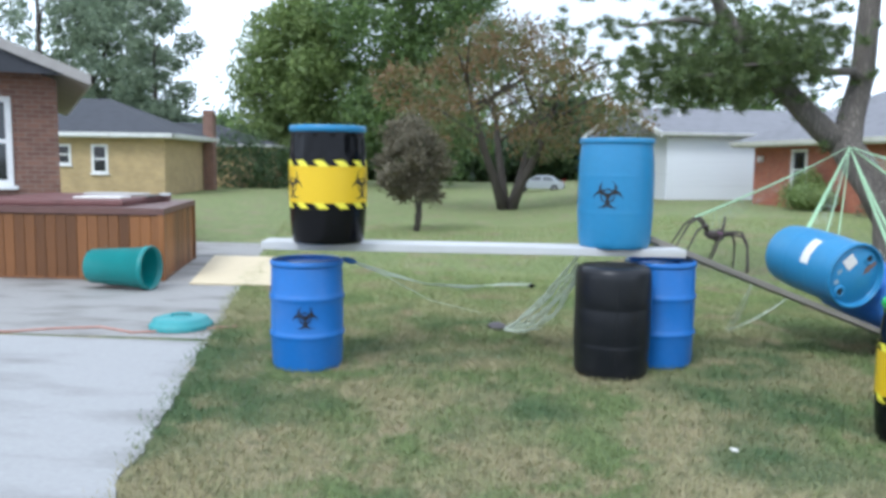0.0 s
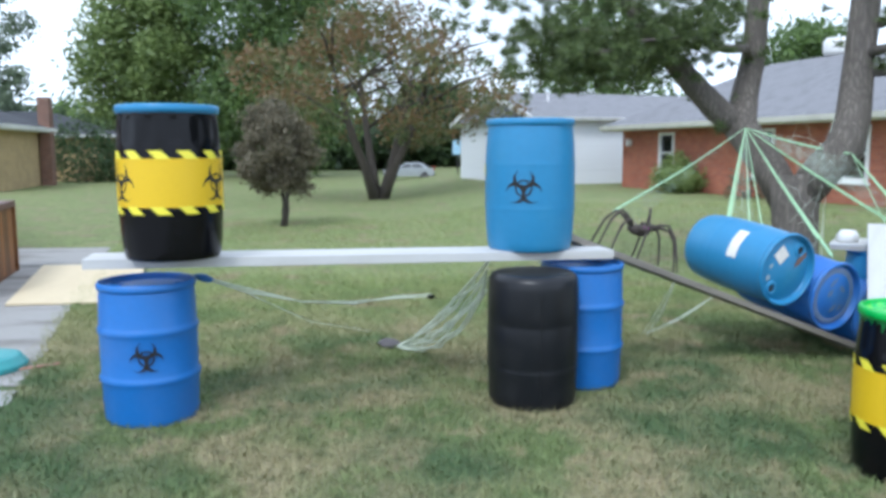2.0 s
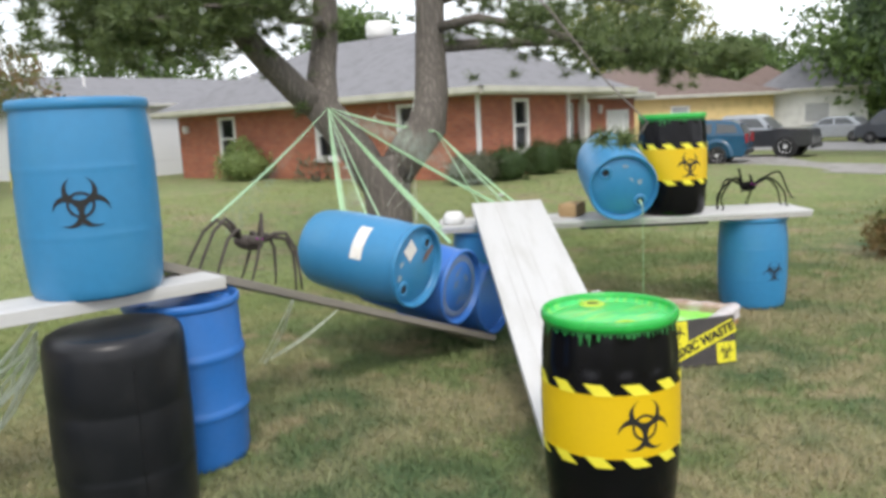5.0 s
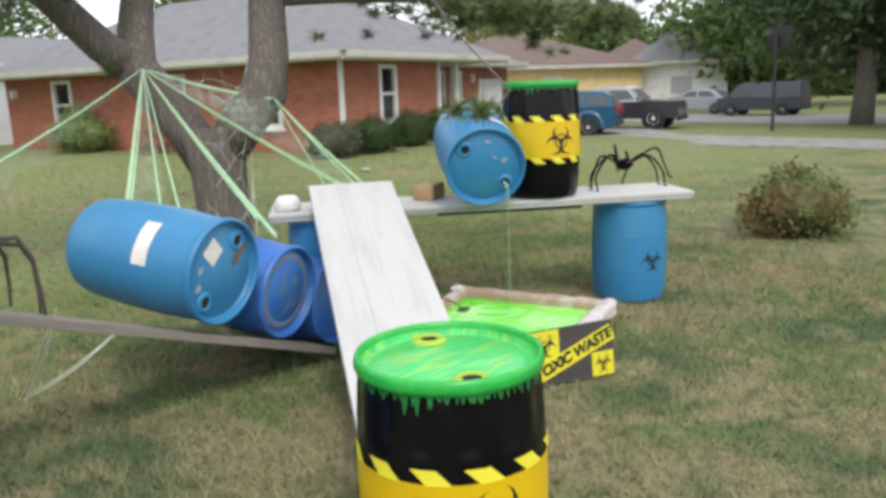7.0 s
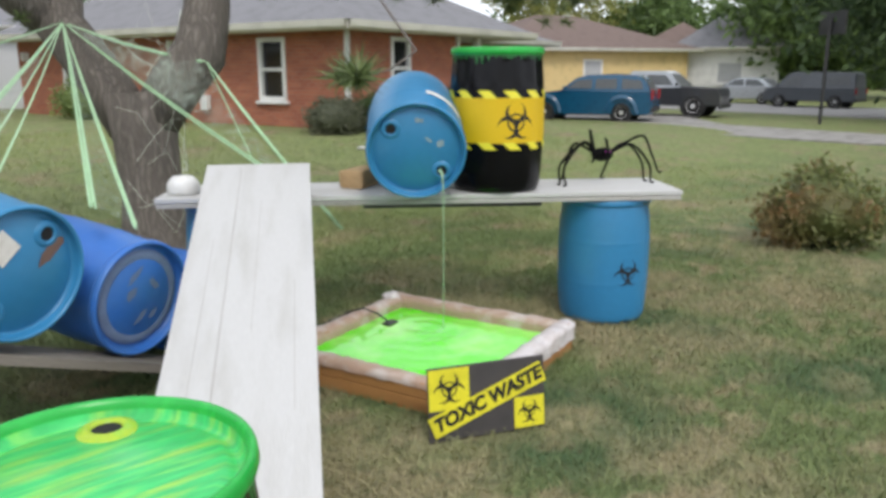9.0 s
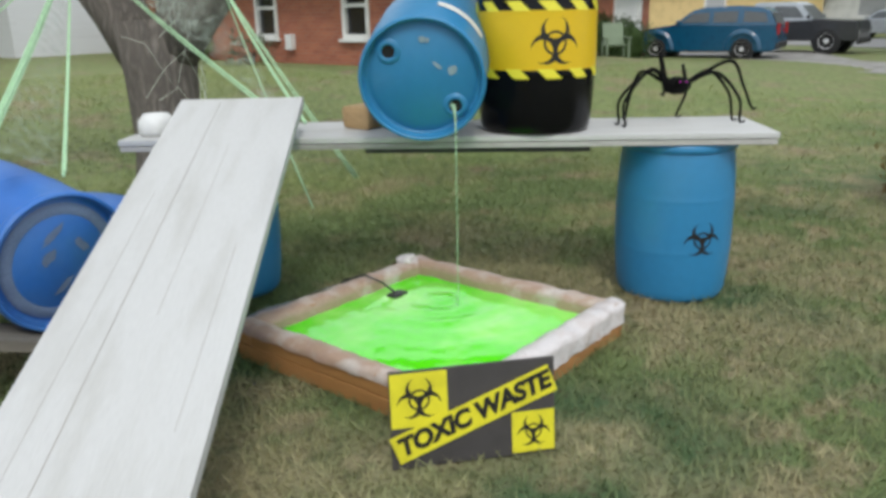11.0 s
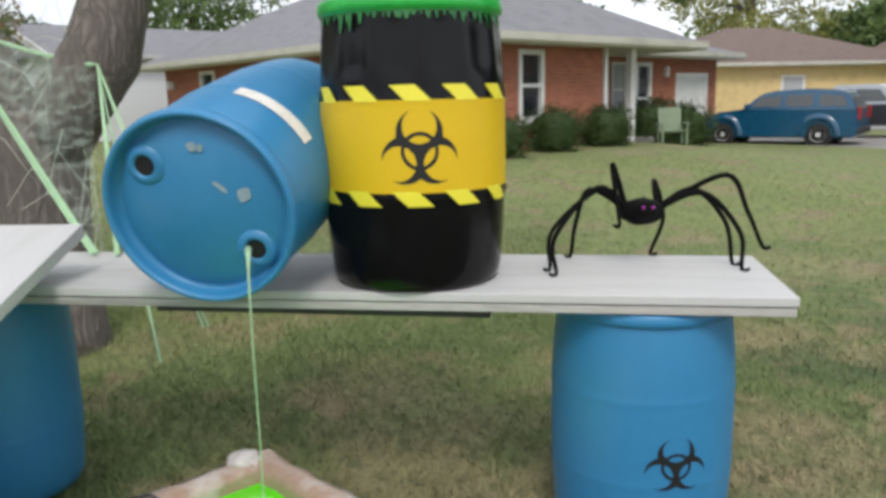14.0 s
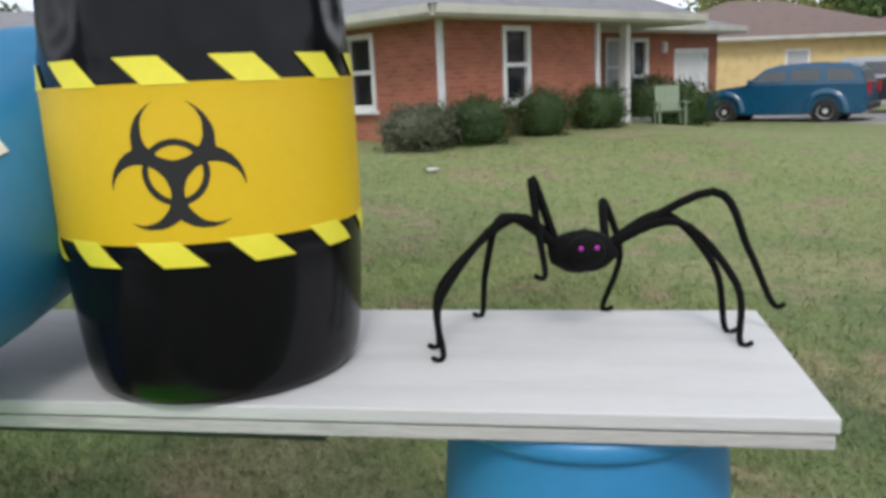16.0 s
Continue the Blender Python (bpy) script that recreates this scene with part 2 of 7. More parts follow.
def hazard_data(width, bend=None, n=130):
    """The trefoil as a thin sheet in x and z, facing -y; bent round a drum of radius bend."""
    u = 52.0 / n
    verts, faces, index = [], [], {}

    def vert(i, j):
        if (i, j) not in index:
            x, z = (i - n / 2) * width / n, (j - n / 2) * width / n
            index[(i, j)] = len(verts)
            verts.append((bend * math.sin(x / bend), -bend * math.cos(x / bend), z) if bend else (x, 0, z))
        return index[(i, j)]

    for i in range(n):
        for j in range(n):
            if in_hazard((i + 0.5 - n / 2) * u, (j + 0.5 - n / 2) * u):
                faces.append((vert(i, j), vert(i + 1, j), vert(i + 1, j + 1), vert(i, j + 1)))
    return mesh_of("emblem", verts, faces, INK)


def patch_data(a0, a1, z0, z1, lift, mat, slant=0.0, n=8, style="smooth", rows=6):
    """A sheet on the drum's side between two angles (radians, 0 at -y) and heights; slant leans it."""
    verts, faces = [], []
    for j in range(rows + 1):
        z = z0 + (z1 - z0) * j / rows
        r = drum_radius(z, style) + lift
        for i in range(n + 1):
            a = a0 + (a1 - a0) * i / n + slant * (j / rows)
            verts.append((r * math.sin(a), -r * math.cos(a), z))
    for j in range(rows):
        for i in range(n):
            k = j * (n + 1) + i
            faces.append((k, k + 1, k + n + 2, k + n + 1))
    return mesh_of("sheet", verts, faces, mat, True)


EMBLEM_BIG = hazard_data(0.238, DRUM_R + 0.0045)
EMBLEM_SMALL = hazard_data(0.20, DRUM_R + 0.0035)
STRIPE_UP = patch_data(-0.13, 0.13, 0.565, 0.61, 0.004, TAPE, slant=-0.16, n=4, rows=2)
STRIPE_DOWN = patch_data(-0.13, 0.13, 0.264, 0.309, 0.004, TAPE, slant=-0.16, n=4, rows=2)
BAND = patch_data(-math.pi, math.pi, 0.303, 0.568, 0.003, YELLOW, n=64, rows=12)
DRUM_MESH = {}


def drum(m, body_mat, label, style="smooth", rim_mat=None, lid_mat=None, emblem=None, emblem_z=0.42, turns=(0,), band=False, bungs=True, drips=None,
         hole_angles=(0, 180), group="drums"):
    """A plastic drum standing on its local origin."""
    root = thing("drum", m, label, "drum", group)
    key = (style, body_mat.name)
    if key not in DRUM_MESH:
        bm = lathe(drum_profile(style), 112 if body_mat is BLACK else 56)
        if body_mat is BLACK:       # shallow upright flutes between the band and the rim
            for v in bm.verts:
                f = smooth((v.co.z - 0.62) / 0.05) * smooth((0.815 - v.co.z) / 0.05)
                k = 1 + 0.016 * f * (math.cos(13 * math.atan2(v.co.y, v.co.x)) - 0.6)
                v.co.x, v.co.y = v.co.x * k, v.co.y * k
        DRUM_MESH[key] = bm_mesh("body", bm, body_mat, True)
    child("body", DRUM_MESH[key], root)
    if style != "closed":
        rm = rim_mat or body_mat
        key = ("rim", rm.name)
        if key not in DRUM_MESH:
            DRUM_MESH[key] = bm_mesh("rim", lathe(rim_profile()), rm, True)
        child("rim", DRUM_MESH[key], root)
        lm = lid_mat or rm
        lid = part("lid", lathe([(0.2625, DRUM_H - 0.022), (0.259, DRUM_H - 0.042), (0.251, DRUM_H - 0.048), (0.238, DRUM_H - 0.044), (0.225, DRUM_H - 0.034), (0.0, DRUM_H - 0.030)]), lm, root, smooth=True)
        if bungs:
            for a in hole_angles:
                c, s = 0.19 * math.cos(radians(a)), 0.19 * math.sin(radians(a))
                part("bung_collar", lathe([(0.060, -0.004), (0.055, 0.004), (0.046, 0.007), (0.040, 0.010), (0.032, 0.008), (0.028, -0.001)], 24), YELLOWED if lm is GREEN_LID else lm, lid, m=pose(c, s, DRUM_H - 0.033), smooth=True)
                part("bung_hole", lathe([(0.029, 0.002), (0.020, 0.001), (0.0, 0.001)], 20), HOLE, lid, "open black bung hole", m=pose(c, s, DRUM_H - 0.032))
    if style == "closed":
        part("head_ring", lathe([(0.19, DRUM_H - 0.004), (0.195, DRUM_H + 0.004), (0.215, DRUM_H + 0.004), (0.22, DRUM_H - 0.006)], 48), body_mat, root, smooth=True)
        part("mould_seam", box_data(0.004, 0.004, DRUM_H - 0.2, 0.001), body_mat, root, m=pose(0, -drum_radius(0.4, style) - 0.001, 0.1))
    if band:
        child("band", BAND, root, label="yellow painted band")
        for i in range(12):
            child("stripe", STRIPE_UP, root, pose(0, 0, 0, 0, 0, i * 30 + 8))
            child("stripe", STRIPE_DOWN, root, pose(0, 0, 0, 0, 0, i * 30 + 8))
    if emblem:
        for a in turns:
            child("emblem", emblem, root, pose(0, 0, emblem_z, 0, 0, a), "black sprayed biohazard sign")
    if drips:
        bm = bmesh.new()
        rng = random.Random(4)
        for i in range(90):
            a, ln = i * math.tau / 90 + rng.uniform(-0.03, 0.03), rng.choice((0.004, 0.006, 0.01, 0.015, 0.02, 0.045)) * rng.uniform(0.6, 1.2)
            w = rng.uniform(0.004, 0.014)
            for k in range(4):
                za, zb = DRUM_H - 0.045 - (ln + 0.012) * k / 4, DRUM_H - 0.045 - (ln + 0.012) * (k + 1) / 4
                ra, rb = drum_radius(min(za, 0.81)) + 0.004, drum_radius(min(zb, 0.81)) + 0.004
                wa, wb = w * (1 - 0.2 * k), w * (1 - 0.2 * (k + 1))
                q = [(ra, a - wa / ra, za), (rb, a - wb / rb, zb), (rb, a + wb / rb, zb), (ra, a + wa / ra, za)]
                bm.faces.new([bm.verts.new((r * math.cos(t), r * math.sin(t), z)) for r, t, z in q])
        part("drip_fringe", bm, drips, root, "green paint drips below the rim")
    return root


drum(pose(-1.317, 4.98, 0.085), BLUE_DEEP, "deep blue hooped plastic drum with a biohazard sign on grass", "ribbed", emblem=EMBLEM_SMALL, emblem_z=0.44, turns=(12,))
drum(pose(-1.122, 4.885, 1.088) @ Matrix.Diagonal((1.005, 1.005, 1.022, 1)), BLACK, "black painted drum with a yellow hazard band, on a plank", rim_mat=BLUE, band=True, emblem=EMBLEM_BIG, emblem_z=0.43, turns=(-48, 72, 192))
tall = drum(pose(1.091, 5.407, 1.043) @ Matrix.Diagonal((1.03, 1.03, 1.008, 1)), BLUE, "light blue drum with a biohazard sign standing on a plank", emblem=EMBLEM_BIG, emblem_z=0.42, turns=(-18,))
child("sticker", patch_data(radians(-101), radians(-88), 0.49, 0.57, 0.003, TAPE), tall, label="small yellow sticker")
drum(pose(1.062, 5.10, 0.083) @ Matrix.Diagonal((1.01, 1.01, 0.985, 1)), BLACK_DULL, "scuffed black plastic drum upside down under a plank", "closed")
drum(pose(1.49, 5.53, 0.075), BLUE_DEEP, "deep blue plastic drum with hoops under a plank end", "ribbed")
drum(pose(2.818, 3.882, 0.029) @ Matrix.Scale(1.027, 4), BLACK, "black drum with yellow hazard band and dripping green top", rim_mat=GREEN, band=True, emblem=EMBLEM_BIG, emblem_z=0.43, turns=(-20, 100, 220), drips=DRIP, lid_mat=GREEN_LID, hole_angles=(-115.6, 64.4))
drum(pose(5.947, 5.985, 0.861), BLACK, "black drum with yellow hazard band and green rim on plank", rim_mat=GREEN, band=True, emblem=EMBLEM_BIG, emblem_z=0.424, turns=(-22, 98, 218), drips=DRIP)
drum(pose(6.568, 5.598, -0.004) @ Matrix.Diagonal((1.015, 1.015, 0.934, 1)), BLUE, "light blue plastic drum with a biohazard sign, carrying a plank end", emblem=EMBLEM_SMALL, emblem_z=0.36, turns=(-20,))
drum(pose(4.64, 7.0, -0.004) @ Matrix.Diagonal((1, 1, 0.934, 1)), BLUE, "light blue plastic drum under the plank and ramp")


# ---- planks ----
def plank(name, a, b, width, thick, mat, label, roll=0.0):
    """A board whose top runs along its middle from a to b."""
    a, b = Vector(a), Vector(b)
    d = b - a
    x = d.normalized()
    y = Vector((0, 0, 1)).cross(x).normalized()
    z = x.cross(y)
    m = Matrix((x, y, z)).transposed().to_4x4()
    m.translation = a
    root = thing(name, m @ pose(0, 0, 0, roll), label, "board")
    part("board", box_data(d.length, width, thick, 0.004, x0=0, z0=-thick), mat, root)
    return root


plank("plank", (-1.66, 5.0, 1.085), (1.62, 5.43, 1.045), 0.31, 0.06, WHITE_WOOD, "white painted plank laid across two drums")

# ---- ground ----
def lawn_material(name, blade=False):
    """Mown grass with green growth, yellowed and bare patches, all by place on the lawn."""
    m = bpy.data.materials.new(name)
    m.use_nodes = True
    nt = m.node_tree
    b = nt.nodes["Principled BSDF"]
    b.inputs["Roughness"].default_value = 0.85
    b.inputs["Specular IOR Level"].default_value = 0.2
    geo = nt.nodes.new("ShaderNodeNewGeometry")

    def noise_at(scale, detail=4.0):
        n = nt.nodes.new("ShaderNodeTexNoise")
        n.inputs["Scale"].default_value, n.inputs["Detail"].default_value = scale, detail
        nt.links.new(geo.outputs["Position"], n.inputs["Vector"])
        return n.outputs["Fac"]

    def ramp(fac, lo, hi):
        r = nt.nodes.new("ShaderNodeMapRange")
        r.inputs["From Min"].default_value, r.inputs["From Max"].default_value = lo, hi
        nt.links.new(fac, r.inputs["Value"])
        return r.outputs["Result"]

    def mix(fac, a, c):
        x = nt.nodes.new("ShaderNodeMix")
        x.data_type = "RGBA"
        nt.links.new(fac, x.inputs["Factor"])
        for key, v in (("A", a), ("B", c)):
            if isinstance(v, tuple):
                x.inputs[key].default_value = (*v, 1)
            else:
                nt.links.new(v, x.inputs[key])
        return x.outputs["Result"]

    k = 1.18 if blade else 0.82
    green = tuple(c * k for c in (0.150, 0.200, 0.080))
    lush = tuple(c * k for c in (0.078, 0.132, 0.060))
    straw = tuple(c * k for c in (0.30, 0.265, 0.155))
    bare = tuple(c * k for c in (0.32, 0.27, 0.165))
    col = mix(ramp(noise_at(0.9), 0.44, 0.58), green, straw)
    col = mix(ramp(noise_at(4.5), 0.50, 0.62), col, straw)
    split = nt.nodes.new("ShaderNodeSeparateXYZ")
    nt.links.new(geo.outputs["Position"], split.inputs["Vector"])
    fade = nt.nodes.new("ShaderNodeMath")      # the lush patches keep to the worn ground near the display
    fade.operation = "MULTIPLY"
    nt.links.new(ramp(split.outputs["Y"], 15.0, 9.0), fade.inputs[0])
    nt.links.new(ramp(noise_at(0.7, 3.0), 0.50, 0.60), fade.inputs[1])
    col = mix(fade.outputs["Value"], col, lush)
    far_lift = nt.nodes.new("ShaderNodeMath")     # grass colour lightened beyond the pine to offset its crown's shade
    far_lift.operation = "MULTIPLY"
    far_lift.inputs[1].default_value = 0.8
    nt.links.new(ramp(split.outputs["Y"], 5.8, 9.5), far_lift.inputs[0])
    col = mix(far_lift.outputs["Value"], col, tuple(c * k for c in (0.265, 0.325, 0.125)))
    col = mix(ramp(noise_at(1.9, 3.0), 0.58, 0.68), col, bare)
    col = mix(ramp(noise_at(1.1, 3.0), 0.56, 0.72), col, tuple(c * k for c in (0.34, 0.30, 0.175)))
    clump = nt.nodes.new("ShaderNodeMath")     # tufts a hand's width across
    clump.operation = "MULTIPLY"
    clump.inputs[1].default_value = 0.55
    nt.links.new(ramp(noise_at(11.0, 3.0), 0.50, 0.66), clump.inputs[0])
    col = mix(clump.outputs["Value"], col, tuple(c * k for c in (0.075, 0.105, 0.045)))
    if blade:
        col = mix(ramp(geo.outputs["Random Per Island"], 0.0, 2.6), col, tuple(c * 1.15 for c in (0.18, 0.195, 0.09)))
    else:
        col = mix(ramp(noise_at(45.0, 3.0), 0.5, 0.75), col, (0.07, 0.062, 0.032))
        bp = nt.nodes.new("ShaderNodeBump")
        bp.inputs["Strength"].default_value, bp.inputs["Distance"].default_value = 0.6, 0.03
        nt.links.new(noise_at(38.0), bp.inputs["Height"])
        nt.links.new(bp.outputs["Normal"], b.inputs["Normal"])
    nt.links.new(col, b.inputs["Base Color"])
    return m


def build_ground():
    xs = [-700, -300, -120, -60, -40, -30, -24, -18, -14, -12] + [-10 + 0.5 * i for i in range(49)] + [16, 19, 24, 30, 40, 60, 120, 300, 700]
    ys = [-400, -100, -30, -10, -5, -2] + [0.5 * i for i in range(33)] + [18, 22, 28, 36, 50, 80, 140, 300, 900]
    verts = [(x, y, level(x, y) + 0.012 * noise.noise(Vector((x * 0.7, y * 0.7, 0)))) for y in ys for x in xs]
    w = len(xs)
    faces = [(j * w + i, j * w + i + 1, (j + 1) * w + i + 1, (j + 1) * w + i) for j in range(len(ys) - 1) for i in range(w - 1)]
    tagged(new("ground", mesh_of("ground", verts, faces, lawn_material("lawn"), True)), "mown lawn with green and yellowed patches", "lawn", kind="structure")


build_ground()

CONCRETE_PALE = shade("pale_concrete", (0.33, 0.327, 0.322), 0.85, vary=0.2, scale=1.3, fine=38, bump=0.3, other=(0.215, 0.21, 0.20), amount=0.95, world=True, stretch=(0.7, 2.2, 1))
CONCRETE = shade("old_concrete", (0.29, 0.28, 0.265), 0.85, vary=0.18, scale=2.2, fine=35, bump=0.25, other=(0.14, 0.13, 0.115), amount=0.95, world=True, stretch=(0.6, 1.5, 1))
ROADWAY = shade("pale_road", (0.30, 0.29, 0.28), 0.9, vary=0.15, scale=1.0, fine=30, bump=0.2, other=(0.24, 0.235, 0.23), amount=0.6, world=True)


def slab(name, outline, top, thick, mat, label, category):
    bm = bmesh.new()
    vs = [bm.verts.new((x, y, top)) for x, y in outline]
    f = bm.faces.new(vs)
    if f.normal.z < 0:
        f.normal_flip()
    ret = bmesh.ops.extrude_face_region(bm, geom=[f])
    for v in ret["geom"]:
        if isinstance(v, bmesh.types.BMVert):
            v.co.z -= thick
    bmesh.ops.recalc_face_normals(bm, faces=bm.faces[:])
    return tagged(new(name, bm_mesh(name, bm, mat)), label, category, kind="structure")


def build_terrace():
    rng = random.Random(3)
    ys = [-6 + 0.12 * i for i in range(162)]
    edge = [(patio_side(y) + 0.05 * noise.noise(Vector((y * 2.1, 0, 5))) + rng.uniform(-0.02, 0.02), y) for y in ys]
    near, far = [p for p in edge if p[1] < 5.5], [p for p in edge if p[1] > 5.5]
    slab("terrace", near + [(-9.5, near[-1][1]), (-9.5, -6)], 0.15, 0.25, CONCRETE_PALE, "worn pale grey concrete terrace slab", "terrace")
    slab("terrace", far + [(-9.5, far[-1][1]), (-9.5, far[0][1] - 0.11)], 0.148, 0.25, CONCRETE, "older stained concrete terrace slab by the tub", "terrace")


build_terrace()


def strip(name, rows, mat, label, category, lift=0.035, across=8):
    """A paved strip that follows the ground: rows are its two edges, (x0, x1, y)."""
    fine = []
    for (a0, a1, ay), (b0, b1, by) in zip(rows, rows[1:]):
        n = max(1, round(abs(by - ay) / 0.8))
        fine += [(a0 + (b0 - a0) * k / n, a1 + (b1 - a1) * k / n, ay + (by - ay) * k / n) for k in range(n)]
    fine.append(rows[-1])
    w = across + 3
    verts, faces = [], []
    for x0, x1, y in fine:
        for k in range(w):
            f = min(max((k - 1) / across, 0), 1)
            x = x0 + (x1 - x0) * f
            verts.append((x, y, level(x, y) + (lift if 0 < k < w - 1 else -0.15)))
    for j in range(len(fine) - 1):
        faces += [(j * w + k, j * w + k + 1, (j + 1) * w + k + 1, (j + 1) * w + k) for k in range(w - 1)]
    return tagged(new(name, mesh_of(name, verts, faces, mat)), label, category, kind="structure")


strip("driveway", [(20.5, 23.0, -20), (20.3, 22.9, 8.6), (19.8, 23.4, 14.2), (19.8, 27.0, 18.0), (20.0, 27.6, 24)], CONCRETE, "pale concrete drive crossing the front lawn", "driveway")
slab("road", [(29.6, -60), (29.8, 12), (31.0, 26), (45, 60), (52, 57), (37, 26), (36.6, 12), (36.6, -60)], 0.03, 0.2, ROADWAY, "pale grey street beyond the lawn", "road")
slab("side_path", [(12, 58), (-2, 47), (-2, 45.4), (14, 55)], 0.03, 0.2, ROADWAY, "pale drive far behind the trees", "driveway")


def blades(name, count, region, rng, height, keep, mat, label):
    """Short grass: one leaning triangle a blade."""
    x = rng.uniform(region[0], region[1], count)
    y = rng.uniform(region[2], region[3], count)
    # the stand thins out over the last metre and a half of its edges
    edge = np.minimum(np.minimum(x - region[0], region[1] - x), np.minimum(y - region[2], region[3] - y))
    ok = keep(x, y) & (rng.uniform(0, 1.6, count) < edge + 0.03)
    x, y = x[ok], y[ok]
    n = len(x)
    z = levels(x, y) - 0.004
    a = rng.uniform(0, 2 * np.pi, n)
    h = height * rng.uniform(0.45, 1.3, n)
    w = rng.uniform(0.0025, 0.006, n)
    lean = rng.normal(0, 0.6, (n, 2)) * h[:, None]
    v = np.empty((n, 3, 3), np.float32)
    v[:, 0] = np.stack([x - w * np.cos(a), y - w * np.sin(a), z], 1)
    v[:, 1] = np.stack([x + w * np.cos(a), y + w * np.sin(a), z], 1)
    v[:, 2] = np.stack([x + lean[:, 0], y + lean[:, 1], z + h], 1)
    return tagged(new(name, poly_mesh(name, v, mat)), label, "grass", kind="stuff")


def poly_mesh(name, v, mat):
    """A mesh of loose polygons: v is (count, corners, 3)."""
    n, k = v.shape[:2]
    me = bpy.data.meshes.new(name)
    me.vertices.add(n * k)
    me.vertices.foreach_set("co", np.ascontiguousarray(v, np.float32).ravel())
    me.loops.add(n * k)
    me.loops.foreach_set("vertex_index", np.arange(n * k, dtype=np.int32))
    me.polygons.add(n)
    me.polygons.foreach_set("loop_start", np.arange(0, n * k, k, dtype=np.int32))
    me.update(calc_edges=True)
    me.materials.append(mat)
    return me


GRASS = lawn_material("grass_blades", True)
rs = np.random.RandomState(7)
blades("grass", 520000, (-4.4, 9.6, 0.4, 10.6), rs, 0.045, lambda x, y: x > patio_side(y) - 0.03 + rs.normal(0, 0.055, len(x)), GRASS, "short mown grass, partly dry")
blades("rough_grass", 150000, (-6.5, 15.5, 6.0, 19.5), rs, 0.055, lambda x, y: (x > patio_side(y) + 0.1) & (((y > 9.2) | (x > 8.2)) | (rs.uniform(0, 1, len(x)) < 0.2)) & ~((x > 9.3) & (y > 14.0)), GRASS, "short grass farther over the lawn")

# ---- trees and bushes ----


def bark_material():
    """Grey furrowed bark: long plates between dark cracks."""
    m = shade("grey_bark", (0.22, 0.195, 0.17), 0.95, vary=0.35, scale=6, fine=70, bump=0.4, other=(0.13, 0.115, 0.10), amount=0.8, stretch=(1, 1, 0.4))
    nt = m.node_tree
    b = nt.nodes["Principled BSDF"]
    co = nt.nodes.new("ShaderNodeTexCoord")
    warp = nt.nodes.new("ShaderNodeTexNoise")
    warp.inputs["Scale"].default_value = 5.0
    add = nt.nodes.new("ShaderNodeVectorMath")
    add.operation = "MULTIPLY_ADD"
    add.inputs[1].default_value = (0.10, 0.10, 0.5)
    nt.links.new(co.outputs["Object"], warp.inputs["Vector"])
    nt.links.new(warp.outputs["Color"], add.inputs[0])
    nt.links.new(co.outputs["Object"], add.inputs[2])
    mp = nt.nodes.new("ShaderNodeMapping")
    mp.inputs["Scale"].default_value = (22, 22, 1.5)
    nt.links.new(add.outputs["Vector"], mp.inputs["Vector"])
    vor = nt.nodes.new("ShaderNodeTexVoronoi")
    vor.feature = "DISTANCE_TO_EDGE"
    vor.inputs["Scale"].default_value = 1.0
    nt.links.new(mp.outputs["Vector"], vor.inputs["Vector"])
    rng = nt.nodes.new("ShaderNodeMapRange")
    rng.inputs["From Max"].default_value = 0.42
    nt.links.new(vor.outputs["Distance"], rng.inputs["Value"])
    mix = nt.nodes.new("ShaderNodeMix")
    mix.data_type = "RGBA"
    mix.inputs["A"].default_value = (0.115, 0.10, 0.088, 1)
    nt.links.new(rng.outputs["Result"], mix.inputs["Factor"])
    nt.links.new(b.inputs["Base Color"].links[0].from_socket, mix.inputs["B"])
    nt.links.new(mix.outputs["Result"], b.inputs["Base Color"])
    bp = nt.nodes.new("ShaderNodeBump")
    bp.inputs["Strength"].default_value, bp.inputs["Distance"].default_value = 0.6, 0.02
    nt.links.new(rng.outputs["Result"], bp.inputs["Height"])
    nt.links.new(b.inputs["Normal"].links[0].from_socket, bp.inputs["Normal"])
    nt.links.new(bp.outputs["Normal"], b.inputs["Normal"])
    return m


BARK = bark_material()
BARK_DARK = shade("dark_bark", (0.07, 0.06, 0.05), 0.95, vary=0.3, scale=7, fine=30, bump=0.6, stretch=(1, 1, 0.3))
LEAF_GREEN = foliage("leaf_green", (0.060, 0.105, 0.036), (0.185, 0.280, 0.085))
LEAF_YELLOW = foliage("leaf_yellow_green", (0.115, 0.175, 0.055), (0.300, 0.385, 0.130))
LEAF_GOLD = foliage("leaf_gold_green", (0.15, 0.175, 0.045), (0.40, 0.40, 0.12))
LEAF_DARK = foliage("leaf_dark", (0.030, 0.058, 0.025), (0.105, 0.165, 0.065))
LEAF_RED = foliage("leaf_rust", (0.055, 0.080, 0.030), (0.175, 0.215, 0.080), tint=(0.21, 0.13, 0.06))
LEAF_BROWN = foliage("leaf_brown", (0.085, 0.080, 0.050), (0.250, 0.215, 0.145))
# distant leaves: the haze in front of them is mixed into the colour
LEAF_HAZED = foliage("leaf_hazed", (0.125, 0.175, 0.115), (0.29, 0.36, 0.235))
NEEDLE = foliage("needles", (0.048, 0.080, 0.026), (0.176, 0.232, 0.080), gloss=0.5, glow=0.15)
BOX_GREEN = foliage("hedge_green", (0.028, 0.058, 0.016), (0.075, 0.128, 0.036))
SHRUB_GREY = foliage("shrub_grey_green", (0.07, 0.085, 0.05), (0.19, 0.20, 0.13))
